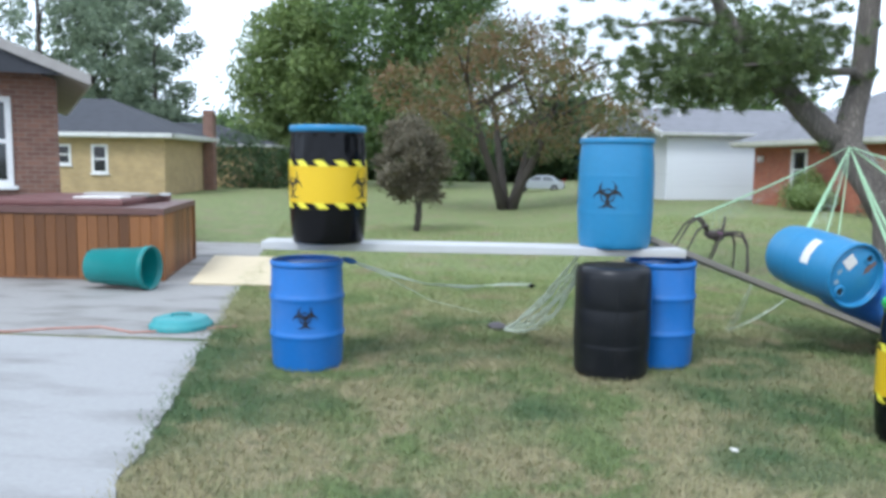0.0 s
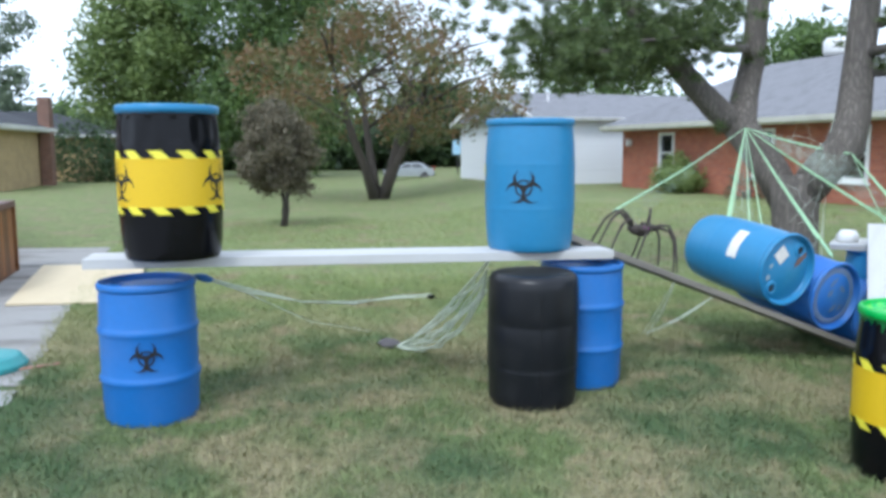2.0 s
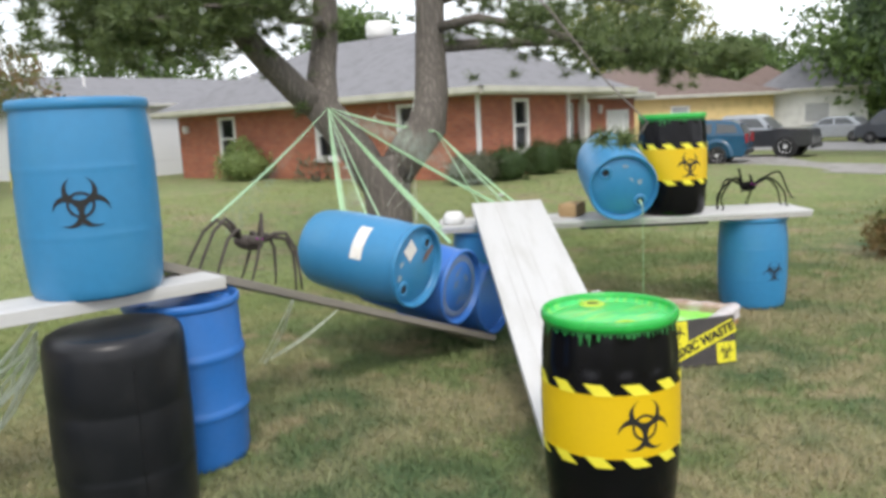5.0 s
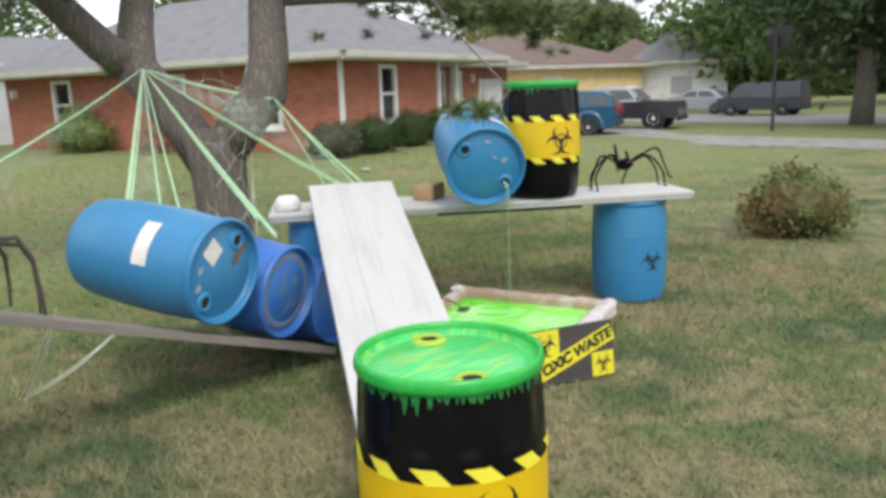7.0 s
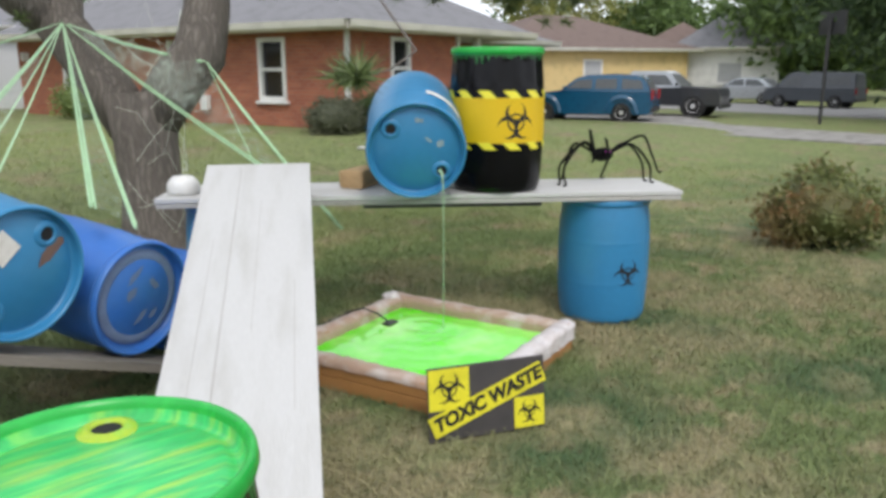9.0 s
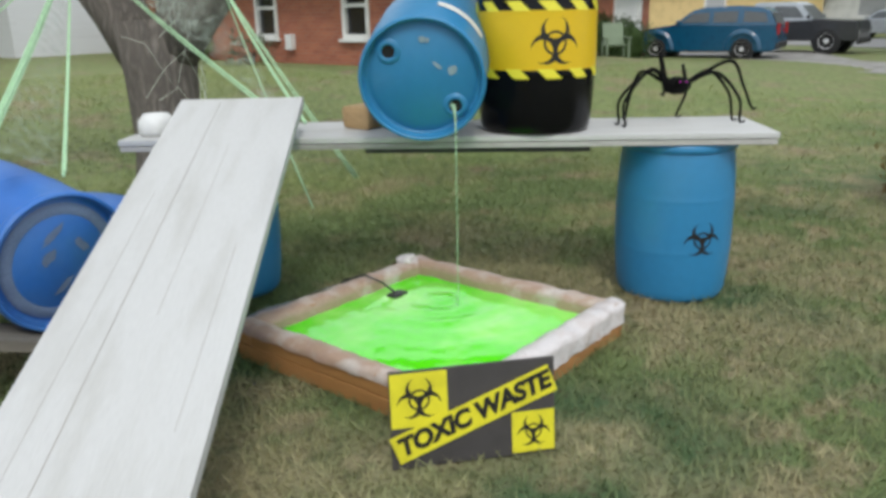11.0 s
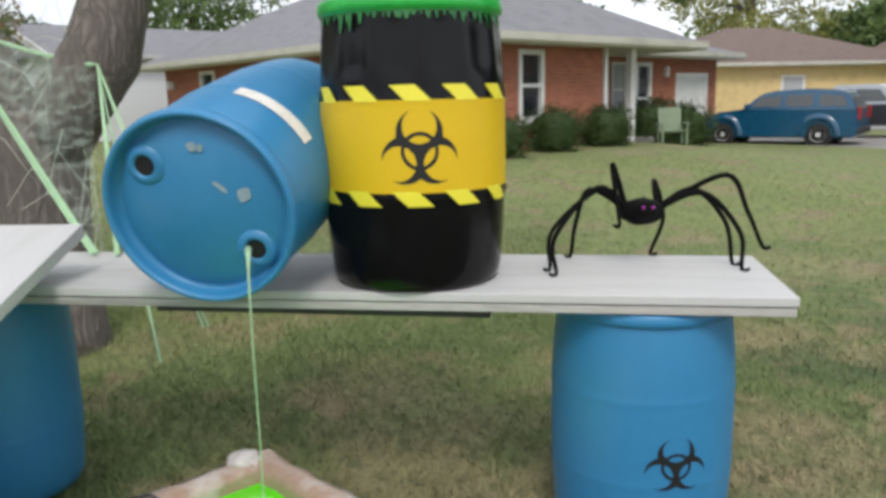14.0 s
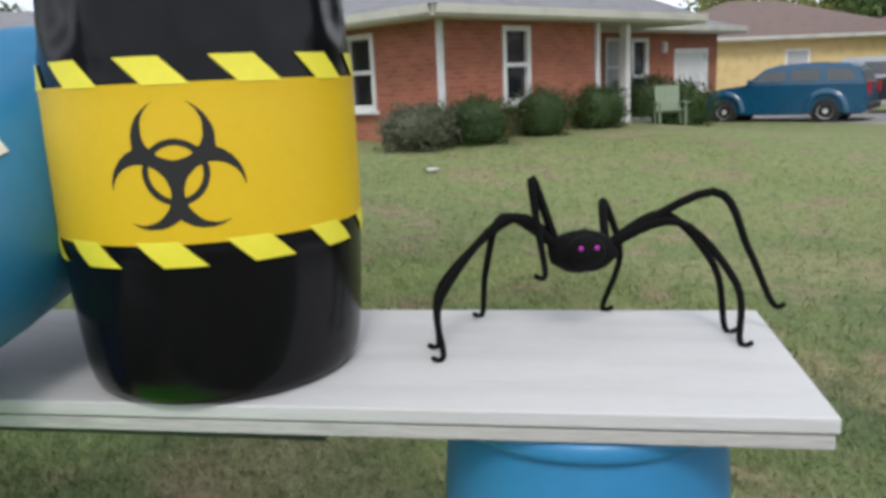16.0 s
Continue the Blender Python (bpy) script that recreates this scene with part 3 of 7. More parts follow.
SHRUB_RED = foliage("shrub_red_green", (0.085, 0.105, 0.035), (0.25, 0.29, 0.10), tint=(0.28, 0.15, 0.07))


def leaf_cloud(name, blobs, per, size, mat, parent, seed, shell=0.55, flat=0.75, clump=5, boxy=2.0):
    """Leaves in clumps through ellipsoid masses: blobs are (x, y, z, rx, ry, rz)."""
    rng = np.random.RandomState(seed)
    out = []
    for bx, by, bz, rx, ry, rz in blobs:
        n = max(int(per * rx * rz), 6)
        d = rng.normal(size=(n, 3))
        d /= (np.abs(d) ** boxy).sum(1)[:, None] ** (1 / boxy)
        r = shell + (1 - shell) * rng.rand(n) ** 0.6
        r *= 1 + 0.22 * np.sin(d[:, 0] * 5 + seed) * np.cos(d[:, 1] * 4 + bz) + 0.15 * rng.normal(size=n)
        c = np.array([bx, by, bz]) + d * r[:, None] * np.array([rx, ry, rz])
        c = np.repeat(c, clump, 0) + rng.normal(0, size * 1.1, (n * clump, 3))
        out.append(c)
    c = np.concatenate(out)
    n = len(c)
    u = rng.normal(size=(n, 3))
    u /= np.linalg.norm(u, axis=1)[:, None]
    w = np.cross(u, rng.normal(size=(n, 3)))
    w /= np.linalg.norm(w, axis=1)[:, None]
    s = size * rng.uniform(0.5, 1.25, n)[:, None]
    v = np.stack([c - u * s, c + w * s * flat * 0.55, c + u * s, c - w * s * flat * 0.55], 1)
    return child(name, poly_mesh(name, v, mat), parent)


def limbs(parent, lines, mat, name="trunk", n=10):
    bm = bmesh.new()
    for pts, radii in lines:
        tube(bm, pts, radii, n)
    return part(name, bm, mat, parent, smooth=True)


def tree(x, y, height, crown_lo, spread, mat, label, seed, leaf=0.16, per=70, trunk_r=0.2, stems=1, z=0.0, bark=BARK_DARK, blobs=14, shape="round", name="tree", thin=0.36, mass=1.0):
    rng = random.Random(seed)
    root = thing(name, pose(x, y, z), label, "tree")
    lines, masses = [], []
    for s in range(stems):
        a = rng.uniform(0, math.tau)
        off = 0.0 if stems == 1 else 0.42 * spread
        base = Vector((0.12 * math.cos(a) * (stems > 1), 0.12 * math.sin(a) * (stems > 1), -0.1))
        mid = Vector((off * 0.5 * math.cos(a), off * 0.5 * math.sin(a), crown_lo))
        top = Vector((off * math.cos(a), off * math.sin(a), height * 0.86))
        r = trunk_r / math.sqrt(stems)
        lines.append(([base, base.lerp(mid, 0.5) + Vector((rng.uniform(-.1, .1), rng.uniform(-.1, .1), 0)), mid, mid.lerp(top, 0.5), top], [r * 1.25, r, r * 0.8, r * 0.5, r * 0.12]))
        for k in range(5):
            f = rng.uniform(0.05, 0.8)
            p = mid.lerp(top, f)
            b = rng.uniform(0, math.tau)
            ln = spread * rng.uniform(0.5, 0.9) * (1 - 0.5 * f)
            q = p + Vector((math.cos(b) * ln, math.sin(b) * ln, ln * rng.uniform(0.2, 0.7)))
            lines.append(([p, p.lerp(q, 0.5) + Vector((0, 0, 0.08 * ln)), q], [r * 0.42, r * 0.26, r * 0.06]))
    for k in range(blobs):
        f = (k + 0.5) / blobs
        zz = crown_lo + (height - crown_lo) * f
        if shape == "cone":
            lim = spread * (1 - f) ** 0.7
        elif shape == "flat":
            lim = spread * (0.55 + 0.45 * math.sin(math.pi * min(1, f * 1.1)))
        else:
            lim = spread * math.sin(math.pi * (0.12 + 0.85 * f)) ** 0.7
        a, rr = k * 2.4 + rng.uniform(-0.4, 0.4), lim * rng.uniform(0.35, 0.75 + 0.35 * (1 - mass))
        m = mass * spread * rng.uniform(0.26, 0.46) * (0.6 if shape == "cone" and f > 0.6 else 1)
        masses.append((rr * math.cos(a), rr * math.sin(a), zz, m, m, m * rng.uniform(0.55, 0.8)))
    limbs(root, lines, bark)
    leaf_cloud("crown", masses, per * thin / (spread * 0.36) ** 2 * 4, leaf, mat, root, seed)
    return root


def bush(x, y, blobs, mat, label, seed, leaf=0.05, per=900, z=0.0, name="bush", shell=0.75, core=False, boxy=2.0):
    root = thing(name, pose(x, y, z), label, "bush")
    bm = bmesh.new()
    rng = random.Random(seed)
    top = max(b[2] for b in blobs)
    for k in range(9):
        a = rng.uniform(0, math.tau)
        q = Vector((math.cos(a), math.sin(a), 0)) * blobs[0][3] * rng.uniform(0.2, 0.6) + Vector((0, 0, top * rng.uniform(0.7, 1.1)))
        tube(bm, [(0.05 * math.cos(a), 0.05 * math.sin(a), -0.05), q * 0.5 + Vector((0, 0, 0.05)), q], [0.018, 0.012, 0.004], 5)
    part("stem", bm, BARK_DARK, root)
    if core:
        cm = bmesh.new()
        bmesh.ops.create_uvsphere(cm, u_segments=20, v_segments=12, radius=1)
        b0 = blobs[0]
        for v in cm.verts:
            v.co /= sum(abs(q) ** boxy for q in v.co) ** (1 / boxy)
            v.co = Vector((v.co.x * b0[3] * 0.88, v.co.y * b0[4] * 0.88, b0[2] + v.co.z * b0[5] * 0.88)) * (1 + 0.06 * noise.noise(v.co * 5))
        part("core", cm, mat, root)
    leaf_cloud("leaves", blobs, per, leaf, mat, root, seed, shell=shell, clump=4, boxy=boxy)
    return root


# trees of the garden and behind the houses
tree(-0.1, 26.4, 5.9, 2.1, 5.2, LEAF_RED, "broad old tree with several trunks and rust-tinged leaves", 5, leaf=0.10, per=250, trunk_r=0.30, stems=4, shape="flat", blobs=46, z=0.05, mass=0.5)
tree(-2.12, 17.0, 2.5, 0.85, 1.08, LEAF_BROWN, "small drooping brownish garden tree", 8, leaf=0.05, per=260, trunk_r=0.075, stems=3, blobs=20, mass=0.85, z=0.07)
tree(-14.8, 52, 11.6, 1.5, 5.2, LEAF_YELLOW, "tall yellow-green tree at the back of the lawn", 11, leaf=0.2, per=260, trunk_r=0.4, blobs=38, mass=0.85)
tree(-6.6, 50, 19.0, 2.0, 7.0, LEAF_GREEN, "tall dense dark green tree behind the lawn", 12, leaf=0.22, per=290, trunk_r=0.45, blobs=46, mass=0.85)
tree(4.0, 62, 6.0, 1.5, 4.5, LEAF_DARK, "dark tree behind the lawn", 13, leaf=0.3, per=170, trunk_r=0.45, blobs=28)
tree(-24.0, 50, 12.6, 2.5, 3.2, LEAF_HAZED, "slim green tree behind the tan house, paled by haze", 14, leaf=0.19, per=150, trunk_r=0.3, blobs=24, mass=0.75)
tree(-29.5, 46, 17.0, 3.0, 5.0, LEAF_HAZED, "tall thin-leaved tree behind the yellow house", 15, leaf=0.2, per=80, trunk_r=0.3, blobs=30, mass=0.6)
tree(-37, 50, 18.0, 3.0, 6.5, LEAF_HAZED, "tall thin-leaved tree behind the yellow house", 16, leaf=0.2, per=85, trunk_r=0.3, blobs=32, mass=0.6)
tree(-34, 62, 16.0, 3.0, 5.0, LEAF_HAZED, "haze-paled tree far behind the tan house", 17, leaf=0.3, per=130, trunk_r=0.3, blobs=24)
tree(13.0, 47.0, 10.0, 3.0, 5.0, LEAF_GREEN, "leafy tree behind the brick bungalow", 18, leaf=0.2, per=100, trunk_r=0.3, blobs=20)
tree(26.0, 46.0, 8.6, 3.0, 4.5, LEAF_GREEN, "leafy tree behind the brick bungalow", 19, leaf=0.24, per=140, trunk_r=0.3, blobs=20)
tree(31.0, 42.0, 7.0, 3.0, 4.5, LEAF_GREEN, "leafy tree behind the brick bungalow", 20, leaf=0.24, per=140, trunk_r=0.3, blobs=18)
tree(49.0, 43.0, 12.5, 3.0, 7.0, LEAF_GOLD, "big yellow-green tree behind the next house", 21, leaf=0.2, per=170, trunk_r=0.4, blobs=40, mass=0.62)
tree(29.6, 11.2, 12.0, 2.6, 5.2, LEAF_DARK, "large dark street tree with a thick grey trunk", 22, leaf=0.2, per=170, trunk_r=0.32, bark=BARK, blobs=26)
tree(29.2, 3.5, 13.0, 2.2, 5.5, LEAF_DARK, "large dark street tree beside the drive", 23, leaf=0.2, per=160, trunk_r=0.42, bark=BARK, blobs=26)
tree(47.0, 22.0, 7.5, 2.0, 6.5, LEAF_GREEN, "leafy tree across the street", 24, leaf=0.28, per=130, trunk_r=0.35, blobs=22)
tree(52.0, 12.0, 9.0, 2.0, 7.0, LEAF_DARK, "leafy tree across the street", 25, leaf=0.28, per=130, trunk_r=0.35, blobs=22)
tree(58.0, 40.0, 6.5, 2.0, 5.0, LEAF_GREEN, "leafy tree across the street", 26, leaf=0.28, per=130, trunk_r=0.35, blobs=22)
tree(56.0, 1.0, 13.0, 2.0, 7.0, LEAF_GREEN, "leafy tree across the street", 27, leaf=0.28, per=130, trunk_r=0.35, blobs=22)


def woods():
    """The belt of trees all round the place, far off."""
    rng = random.Random(31)
    root = tagged(thing("woods", pose(0, 0, 0), "belt of dark green woods beyond the lawns", "woods"), kind="stuff")
    near, far = [], []
    for k in range(110):
        a = radians(-75 + 165 * k / 110)
        d = rng.uniform(74, 96)
        h = rng.uniform(4, 7.5)
        (near if k % 2 else far).append((d * math.sin(a), d * math.cos(a), h * 0.45, rng.uniform(3.2, 5), rng.uniform(3.2, 5), h * 0.55))
    for k in range(60):
        a = radians(-40 + 60 * k / 60)
        near.append((68 * math.sin(a), 68 * math.cos(a), 1.6, 2.2, 2.2, 1.9))
    leaf_cloud("crown", near, 16, 0.5, LEAF_DARK, root, 41, clump=6)
    leaf_cloud("crown", far, 16, 0.5, LEAF_GREEN, root, 42, clump=6)


woods()


# ---- the pine ----
def pine():
    root = thing("pine_tree", pose(4.88, 8.95, -0.03), "old pine with a forked grey trunk and drooping needle tufts", "tree")
    at = Vector((4.88, 8.95, 0))

    def rel(*p):
        return Vector(p) - at

    trunk = [([rel(4.86, 8.90, -0.1), rel(4.87, 8.91, 0.15), rel(4.88, 8.93, 0.6), rel(4.89, 9.0, 1.05), rel(4.90, 9.04, 1.42)], [0.36, 0.29, 0.245, 0.26, 0.30]),
             ([rel(4.92, 8.98, 1.15), rel(5.10, 8.82, 1.5), rel(5.27, 8.70, 1.75), rel(5.38, 8.75, 2.1), rel(5.50, 8.9, 2.7), rel(5.62, 9.0, 3.8), rel(5.7, 9.1, 6.0), rel(5.7, 9.1, 8.5)], [0.2, 0.215, 0.215, 0.185, 0.165, 0.15, 0.1, 0.03]),
             ([rel(4.86, 9.1, 1.1), rel(4.72, 9.3, 1.5), rel(4.50, 9.66, 2.0), rel(4.60, 9.8, 2.4), rel(4.74, 9.9, 2.9), rel(4.8, 9.9, 4.5), rel(4.8, 9.9, 7.0)], [0.2, 0.2, 0.2, 0.165, 0.15, 0.12, 0.04])]
    limbs(root, trunk, BARK, "trunk", 14)
    arms = [([rel(4.52, 9.68, 1.98), rel(4.2, 9.68, 2.22), rel(3.78, 9.7, 2.65), rel(3.45, 9.7, 3.02), rel(3.0, 9.6, 3.5), rel(2.5, 9.5, 4.2)], [0.17, 0.16, 0.14, 0.12, 0.09, 0.05]),
            ([rel(4.72, 9.9, 2.8), rel(4.5, 9.6, 2.95), rel(4.1, 9.3, 2.9), rel(3.6, 9.1, 3.0), rel(3.0, 9.0, 2.95)], [0.07, 0.06, 0.05, 0.035, 0.015]),
            ([rel(3.78, 9.7, 2.66), rel(3.3, 9.4, 2.85), rel(2.7, 9.2, 2.85), rel(2.1, 9.0, 2.8)], [0.05, 0.04, 0.03, 0.012]),
            ([rel(3.4, 9.7, 3.1), rel(2.8, 10.2, 3.25), rel(2.0, 10.4, 3.2)], [0.05, 0.035, 0.012]),
            ([rel(3.0, 9.6, 3.5), rel(2.3, 9.0, 3.5), rel(1.5, 8.7, 3.35)], [0.05, 0.035, 0.012]),
            ([rel(5.48, 8.85, 2.6), rel(6.1, 8.5, 2.62), rel(6.9, 8.2, 2.62), rel(7.6, 8.0, 2.5), rel(8.2, 7.8, 2.35)], [0.07, 0.06, 0.045, 0.03, 0.012]),
            ([rel(5.55, 8.9, 3.1), rel(6.2, 8.6, 3.3), rel(7.2, 8.4, 3.25), rel(8.3, 8.3, 3.1)], [0.07, 0.055, 0.035, 0.012]),
            ([rel(5.62, 9.0, 3.6), rel(5.2, 8.2, 3.7), rel(4.95, 7.2, 3.3), rel(4.85, 6.3, 2.6), rel(4.72, 5.6, 2.0), rel(4.62, 5.15, 1.70), rel(4.4, 5.05, 1.62), rel(4.24, 5.0, 1.60)], [0.04, 0.03, 0.018, 0.010, 0.006, 0.005, 0.004, 0.003]),
            ([rel(5.5, 8.9, 2.8), rel(5.7, 8.3, 2.85), rel(5.95, 7.6, 2.65), rel(6.25, 7.0, 2.4), rel(6.8, 6.7, 2.32), rel(7.8, 6.6, 2.34)], [0.06, 0.05, 0.04, 0.03, 0.02, 0.008]),
            ([rel(4.8, 9.9, 4.2), rel(4.0, 10.2, 4.5), rel(2.8, 10.6, 4.4)], [0.07, 0.05, 0.015]),
            ([rel(5.62, 9.0, 4.0), rel(6.8, 9.4, 4.3), rel(8.4, 9.8, 4.1)], [0.07, 0.05, 0.015])]
    for pts, radii in arms:
        limbs(root, [(pts, radii)], BARK, "branch", 8)
    # needle tufts along the outer branches
    rng = np.random.RandomState(5)
    spots = []
    for pts, radii in arms:
        for k in range(1, len(pts)):
            n = (0 if len(pts) == 8 else 14) if k >= len(pts) - 2 else (0 if len(pts) == 8 and k > 2 else 5)
            for _ in range(n):
                f = rng.rand()
                spots.append(np.array(pts[k - 1].lerp(pts[k], f)) + rng.normal(0, 0.17, 3) * (1, 1, 0.8))
    # masses above z 4 are an unseen upper crown, added to cast shade
    masses = [(2.6, 9.5, 3.2, 1.0, 0.7, 0.5, 85), (1.9, 9.2, 2.95, 0.6, 0.6, 0.36, 80), (3.4, 9.1, 3.1, 0.7, 0.5, 0.4, 110), (3.1, 9.4, 2.78, 0.8, 0.5, 0.28, 110), (2.2, 9.2, 2.68, 0.7, 0.5, 0.25, 70), (3.9, 9.5, 3.35, 0.6, 0.5, 0.4, 90), (1.4, 9.6, 3.4, 0.8, 0.6, 0.4, 35), (7.2, 8.2, 2.75, 1.1, 0.7, 0.4, 140), (8.4, 8.1, 2.75, 0.7, 0.6, 0.45, 90), (6.4, 8.6, 3.3, 0.9, 0.8, 0.45, 110),
              (4.22, 5.0, 1.60, 0.04, 0.04, 0.04, 3), (4.38, 5.34, 1.60, 0.04, 0.04, 0.04, 2), (5.9, 7.6, 2.72, 0.45, 0.5, 0.22, 45), (6.3, 7.0, 2.45, 0.45, 0.45, 0.2, 50), (6.8, 6.7, 2.32, 0.45, 0.35, 0.12, 55), (7.5, 6.6, 2.32, 0.45, 0.3, 0.1, 50), (8.0, 6.8, 2.4, 0.4, 0.3, 0.1, 35), (3.0, 9.8, 3.9, 1.5, 1.2, 0.5, 70), (7.6, 8.8, 3.9, 1.5, 1.2, 0.5, 70), (4.2, 9.2, 4.2, 1.8, 1.5, 0.7, 60), (5.5, 8.5, 4.6, 2.0, 1.8, 0.8, 70), (5.2, 9.2, 6.2, 2.0, 2.0, 1.2, 120)]
    for x, y, z, rx, ry, rz, n in masses:
        p = rng.normal(0, 0.5, (n, 3)) * (rx, ry, rz) + np.array(rel(x, y, z))
        spots.extend(p)
    spots = np.array(spots)
    per = 60
    c = np.repeat(spots, per, 0)
    d = rng.normal(size=(len(c), 3))
    d /= np.linalg.norm(d, axis=1)[:, None]
    d[:, 2] = d[:, 2] * 0.8 + 0.12
    ln = rng.uniform(0.08, 0.17, len(c))[:, None]
    w = np.cross(d, rng.normal(size=(len(c), 3)))
    w *= 0.0056 / np.linalg.norm(w, axis=1)[:, None]
    v = np.stack([c + d * 0.012 - w, c + d * 0.012 + w, c + d * ln], 1)
    child("needles", poly_mesh("needles", v, NEEDLE), root)


pine()


# ---- shrubs by the house and on the lawn ----
def hedge_ball(x, y, r, h, seed, label, mat=BOX_GREEN, name="hedge_bush"):
    return bush(x, y, [(0, 0, h * 0.5, r, r, h * 0.52)], mat, label, seed, leaf=0.026, per=9000, name=name, shell=0.92, core=True, z=level(x, y) - 0.02, boxy=3.4)


bush(9.72, 5.50, [(0, 0, 0.34, 0.46, 0.46, 0.32), (0.24, -0.2, 0.26, 0.30, 0.30, 0.24), (-0.24, 0.2, 0.26, 0.28, 0.28, 0.24), (0.1, 0.1, 0.55, 0.25, 0.25, 0.18)], SHRUB_RED, "round garden shrub with red-tinged green leaves", 51, leaf=0.035, per=5000, core=True)

hedge_ball(11.62, 14.86, 0.43, 0.66, 52, "clipped dark green box bush by the brick wall")
hedge_ball(13.12, 15.34, 0.40, 0.72, 53, "clipped round green bush by the brick wall")
hedge_ball(14.74, 15.9, 0.43, 0.70, 54, "clipped round green bush by the porch")
bush(10.55, 14.75, [(0, 0, 0.28, 0.55, 0.45, 0.32), (0.2, 0.1, 0.3, 0.4, 0.4, 0.3)], SHRUB_GREY, "loose grey-green shrub at the house corner", 55, leaf=0.04, per=5000, core=True, z=level(10.55, 14.75))
bush(9.35, 19.6, [(0, 0, 0.3, 0.5, 0.7, 0.35)], SHRUB_GREY, "low shrub at the side wall", 56, leaf=0.05, per=700, z=level(9.35, 19.6))
bush(8.7, 22.6, [(0, 0, 0.4, 0.7, 0.8, 0.45), (0, 0.2, 0.8, 0.35, 0.4, 0.35)], LEAF_YELLOW, "yellow-green bush at the side wall", 57, leaf=0.05, per=2500, core=True, z=level(8.7, 22.6))
for hx, hy in ((17.2, 17.35), (18.45, 17.7)):
    bush(hx, hy, [(0, 0, 0.42, 0.66, 0.42, 0.46)], BOX_GREEN, "clipped dark hedge section before the porch", 58, leaf=0.04, per=5000, name="hedge", shell=0.9, core=True, z=level(hx, hy), boxy=3.6)
bush(-15.2, 42.0, [(0, 0, 1.5, 1.6, 1.0, 1.7), (1.6, 0.3, 1.1, 1.2, 0.9, 1.2)], LEAF_DARK, "tall dark shrubs at the tan house's end", 61, leaf=0.12, per=260)

# ---- houses ----
def brick_material(name, c1, c2, mortar, course=0.075, length=0.215):
    m = bpy.data.materials.new(name)
    m.use_nodes = True
    nt = m.node_tree
    b = nt.nodes["Principled BSDF"]
    b.inputs["Roughness"].default_value = 0.9
    co = nt.nodes.new("ShaderNodeTexCoord")
    sep, com = nt.nodes.new("ShaderNodeSeparateXYZ"), nt.nodes.new("ShaderNodeCombineXYZ")
    nt.links.new(co.outputs["Object"], sep.inputs["Vector"])
    nt.links.new(sep.outputs["X"], com.inputs["X"])
    nt.links.new(sep.outputs["Z"], com.inputs["Y"])
    br = nt.nodes.new("ShaderNodeTexBrick")
    br.inputs["Color1"].default_value, br.inputs["Color2"].default_value, br.inputs["Mortar"].default_value = (*c1, 1), (*c2, 1), (*mortar, 1)
    br.inputs["Scale"].default_value = 1.0
    br.inputs["Mortar Size"].default_value = 0.006
    br.inputs["Brick Width"].default_value, br.inputs["Row Height"].default_value = length, course
    nt.links.new(com.outputs["Vector"], br.inputs["Vector"])
    n = nt.nodes.new("ShaderNodeTexNoise")
    n.inputs["Scale"].default_value, n.inputs["Detail"].default_value = 1.7, 6
    nt.links.new(co.outputs["Object"], n.inputs["Vector"])
    hs = nt.nodes.new("ShaderNodeHueSaturation")
    mr = nt.nodes.new("ShaderNodeMapRange")
    mr.inputs["To Min"].default_value, mr.inputs["To Max"].default_value = 0.75, 1.25
    nt.links.new(n.outputs["Fac"], mr.inputs["Value"])
    nt.links.new(mr.outputs["Result"], hs.inputs["Value"])
    nt.links.new(br.outputs["Color"], hs.inputs["Color"])
    nt.links.new(hs.outputs["Color"], b.inputs["Base Color"])
    bp = nt.nodes.new("ShaderNodeBump")
    bp.inputs["Strength"].default_value, bp.inputs["Distance"].default_value = 0.5, 0.008
    bp.invert = True
    nt.links.new(br.outputs["Fac"], bp.inputs["Height"])
    nt.links.new(bp.outputs["Normal"], b.inputs["Normal"])
    return m


BRICK = brick_material("red_brickwork", (0.40, 0.135, 0.075), (0.30, 0.095, 0.06), (0.30, 0.20, 0.15))
BRICK_BROWN = brick_material("brown_brickwork", (0.22, 0.115, 0.08), (0.15, 0.08, 0.06), (0.24, 0.19, 0.16))
BRICK_TAN = brick_material("tan_brickwork", (0.46, 0.34, 0.17), (0.38, 0.28, 0.14), (0.40, 0.32, 0.20))
SIDING = shade("white_siding", (0.66, 0.68, 0.71), 0.6, vary=0.05, scale=1.5, fine=10, bump=0.25, other=(0.58, 0.60, 0.62), amount=0.5, stretch=(0.1, 0.1, 6))
STUCCO = shade("yellow_wall", (0.66, 0.50, 0.24), 0.85, vary=0.1, scale=2, fine=40, bump=0.2)
ROOF_DARK = shade("dark_shingles", (0.055, 0.058, 0.068), 0.95, vary=0.3, scale=3, fine=25, bump=0.4, world=True)
ROOF_BROWN = shade("brown_shingles", (0.16, 0.115, 0.10), 0.95, vary=0.25, scale=3, fine=25, bump=0.4, world=True)
CREAM = shade("cream_fascia", (0.62, 0.61, 0.55), 0.6, vary=0.06, scale=2, fine=20, bump=0.03)
PANE = shade("window_glass", (0.012, 0.014, 0.018), 0.06, vary=0.1, bump=0.0, spec=0.8)
# grey with the eave's shade in it; also the ramp's seam and scratches
TRIM_DULL = shade("shaded_grey_trim", (0.36, 0.34, 0.32), 0.6, vary=0.1, scale=2, fine=20, bump=0.05)
BLIND = shade("pale_blind", (0.42, 0.43, 0.45), 0.3, vary=0.1, scale=2, fine=20, bump=0.05)
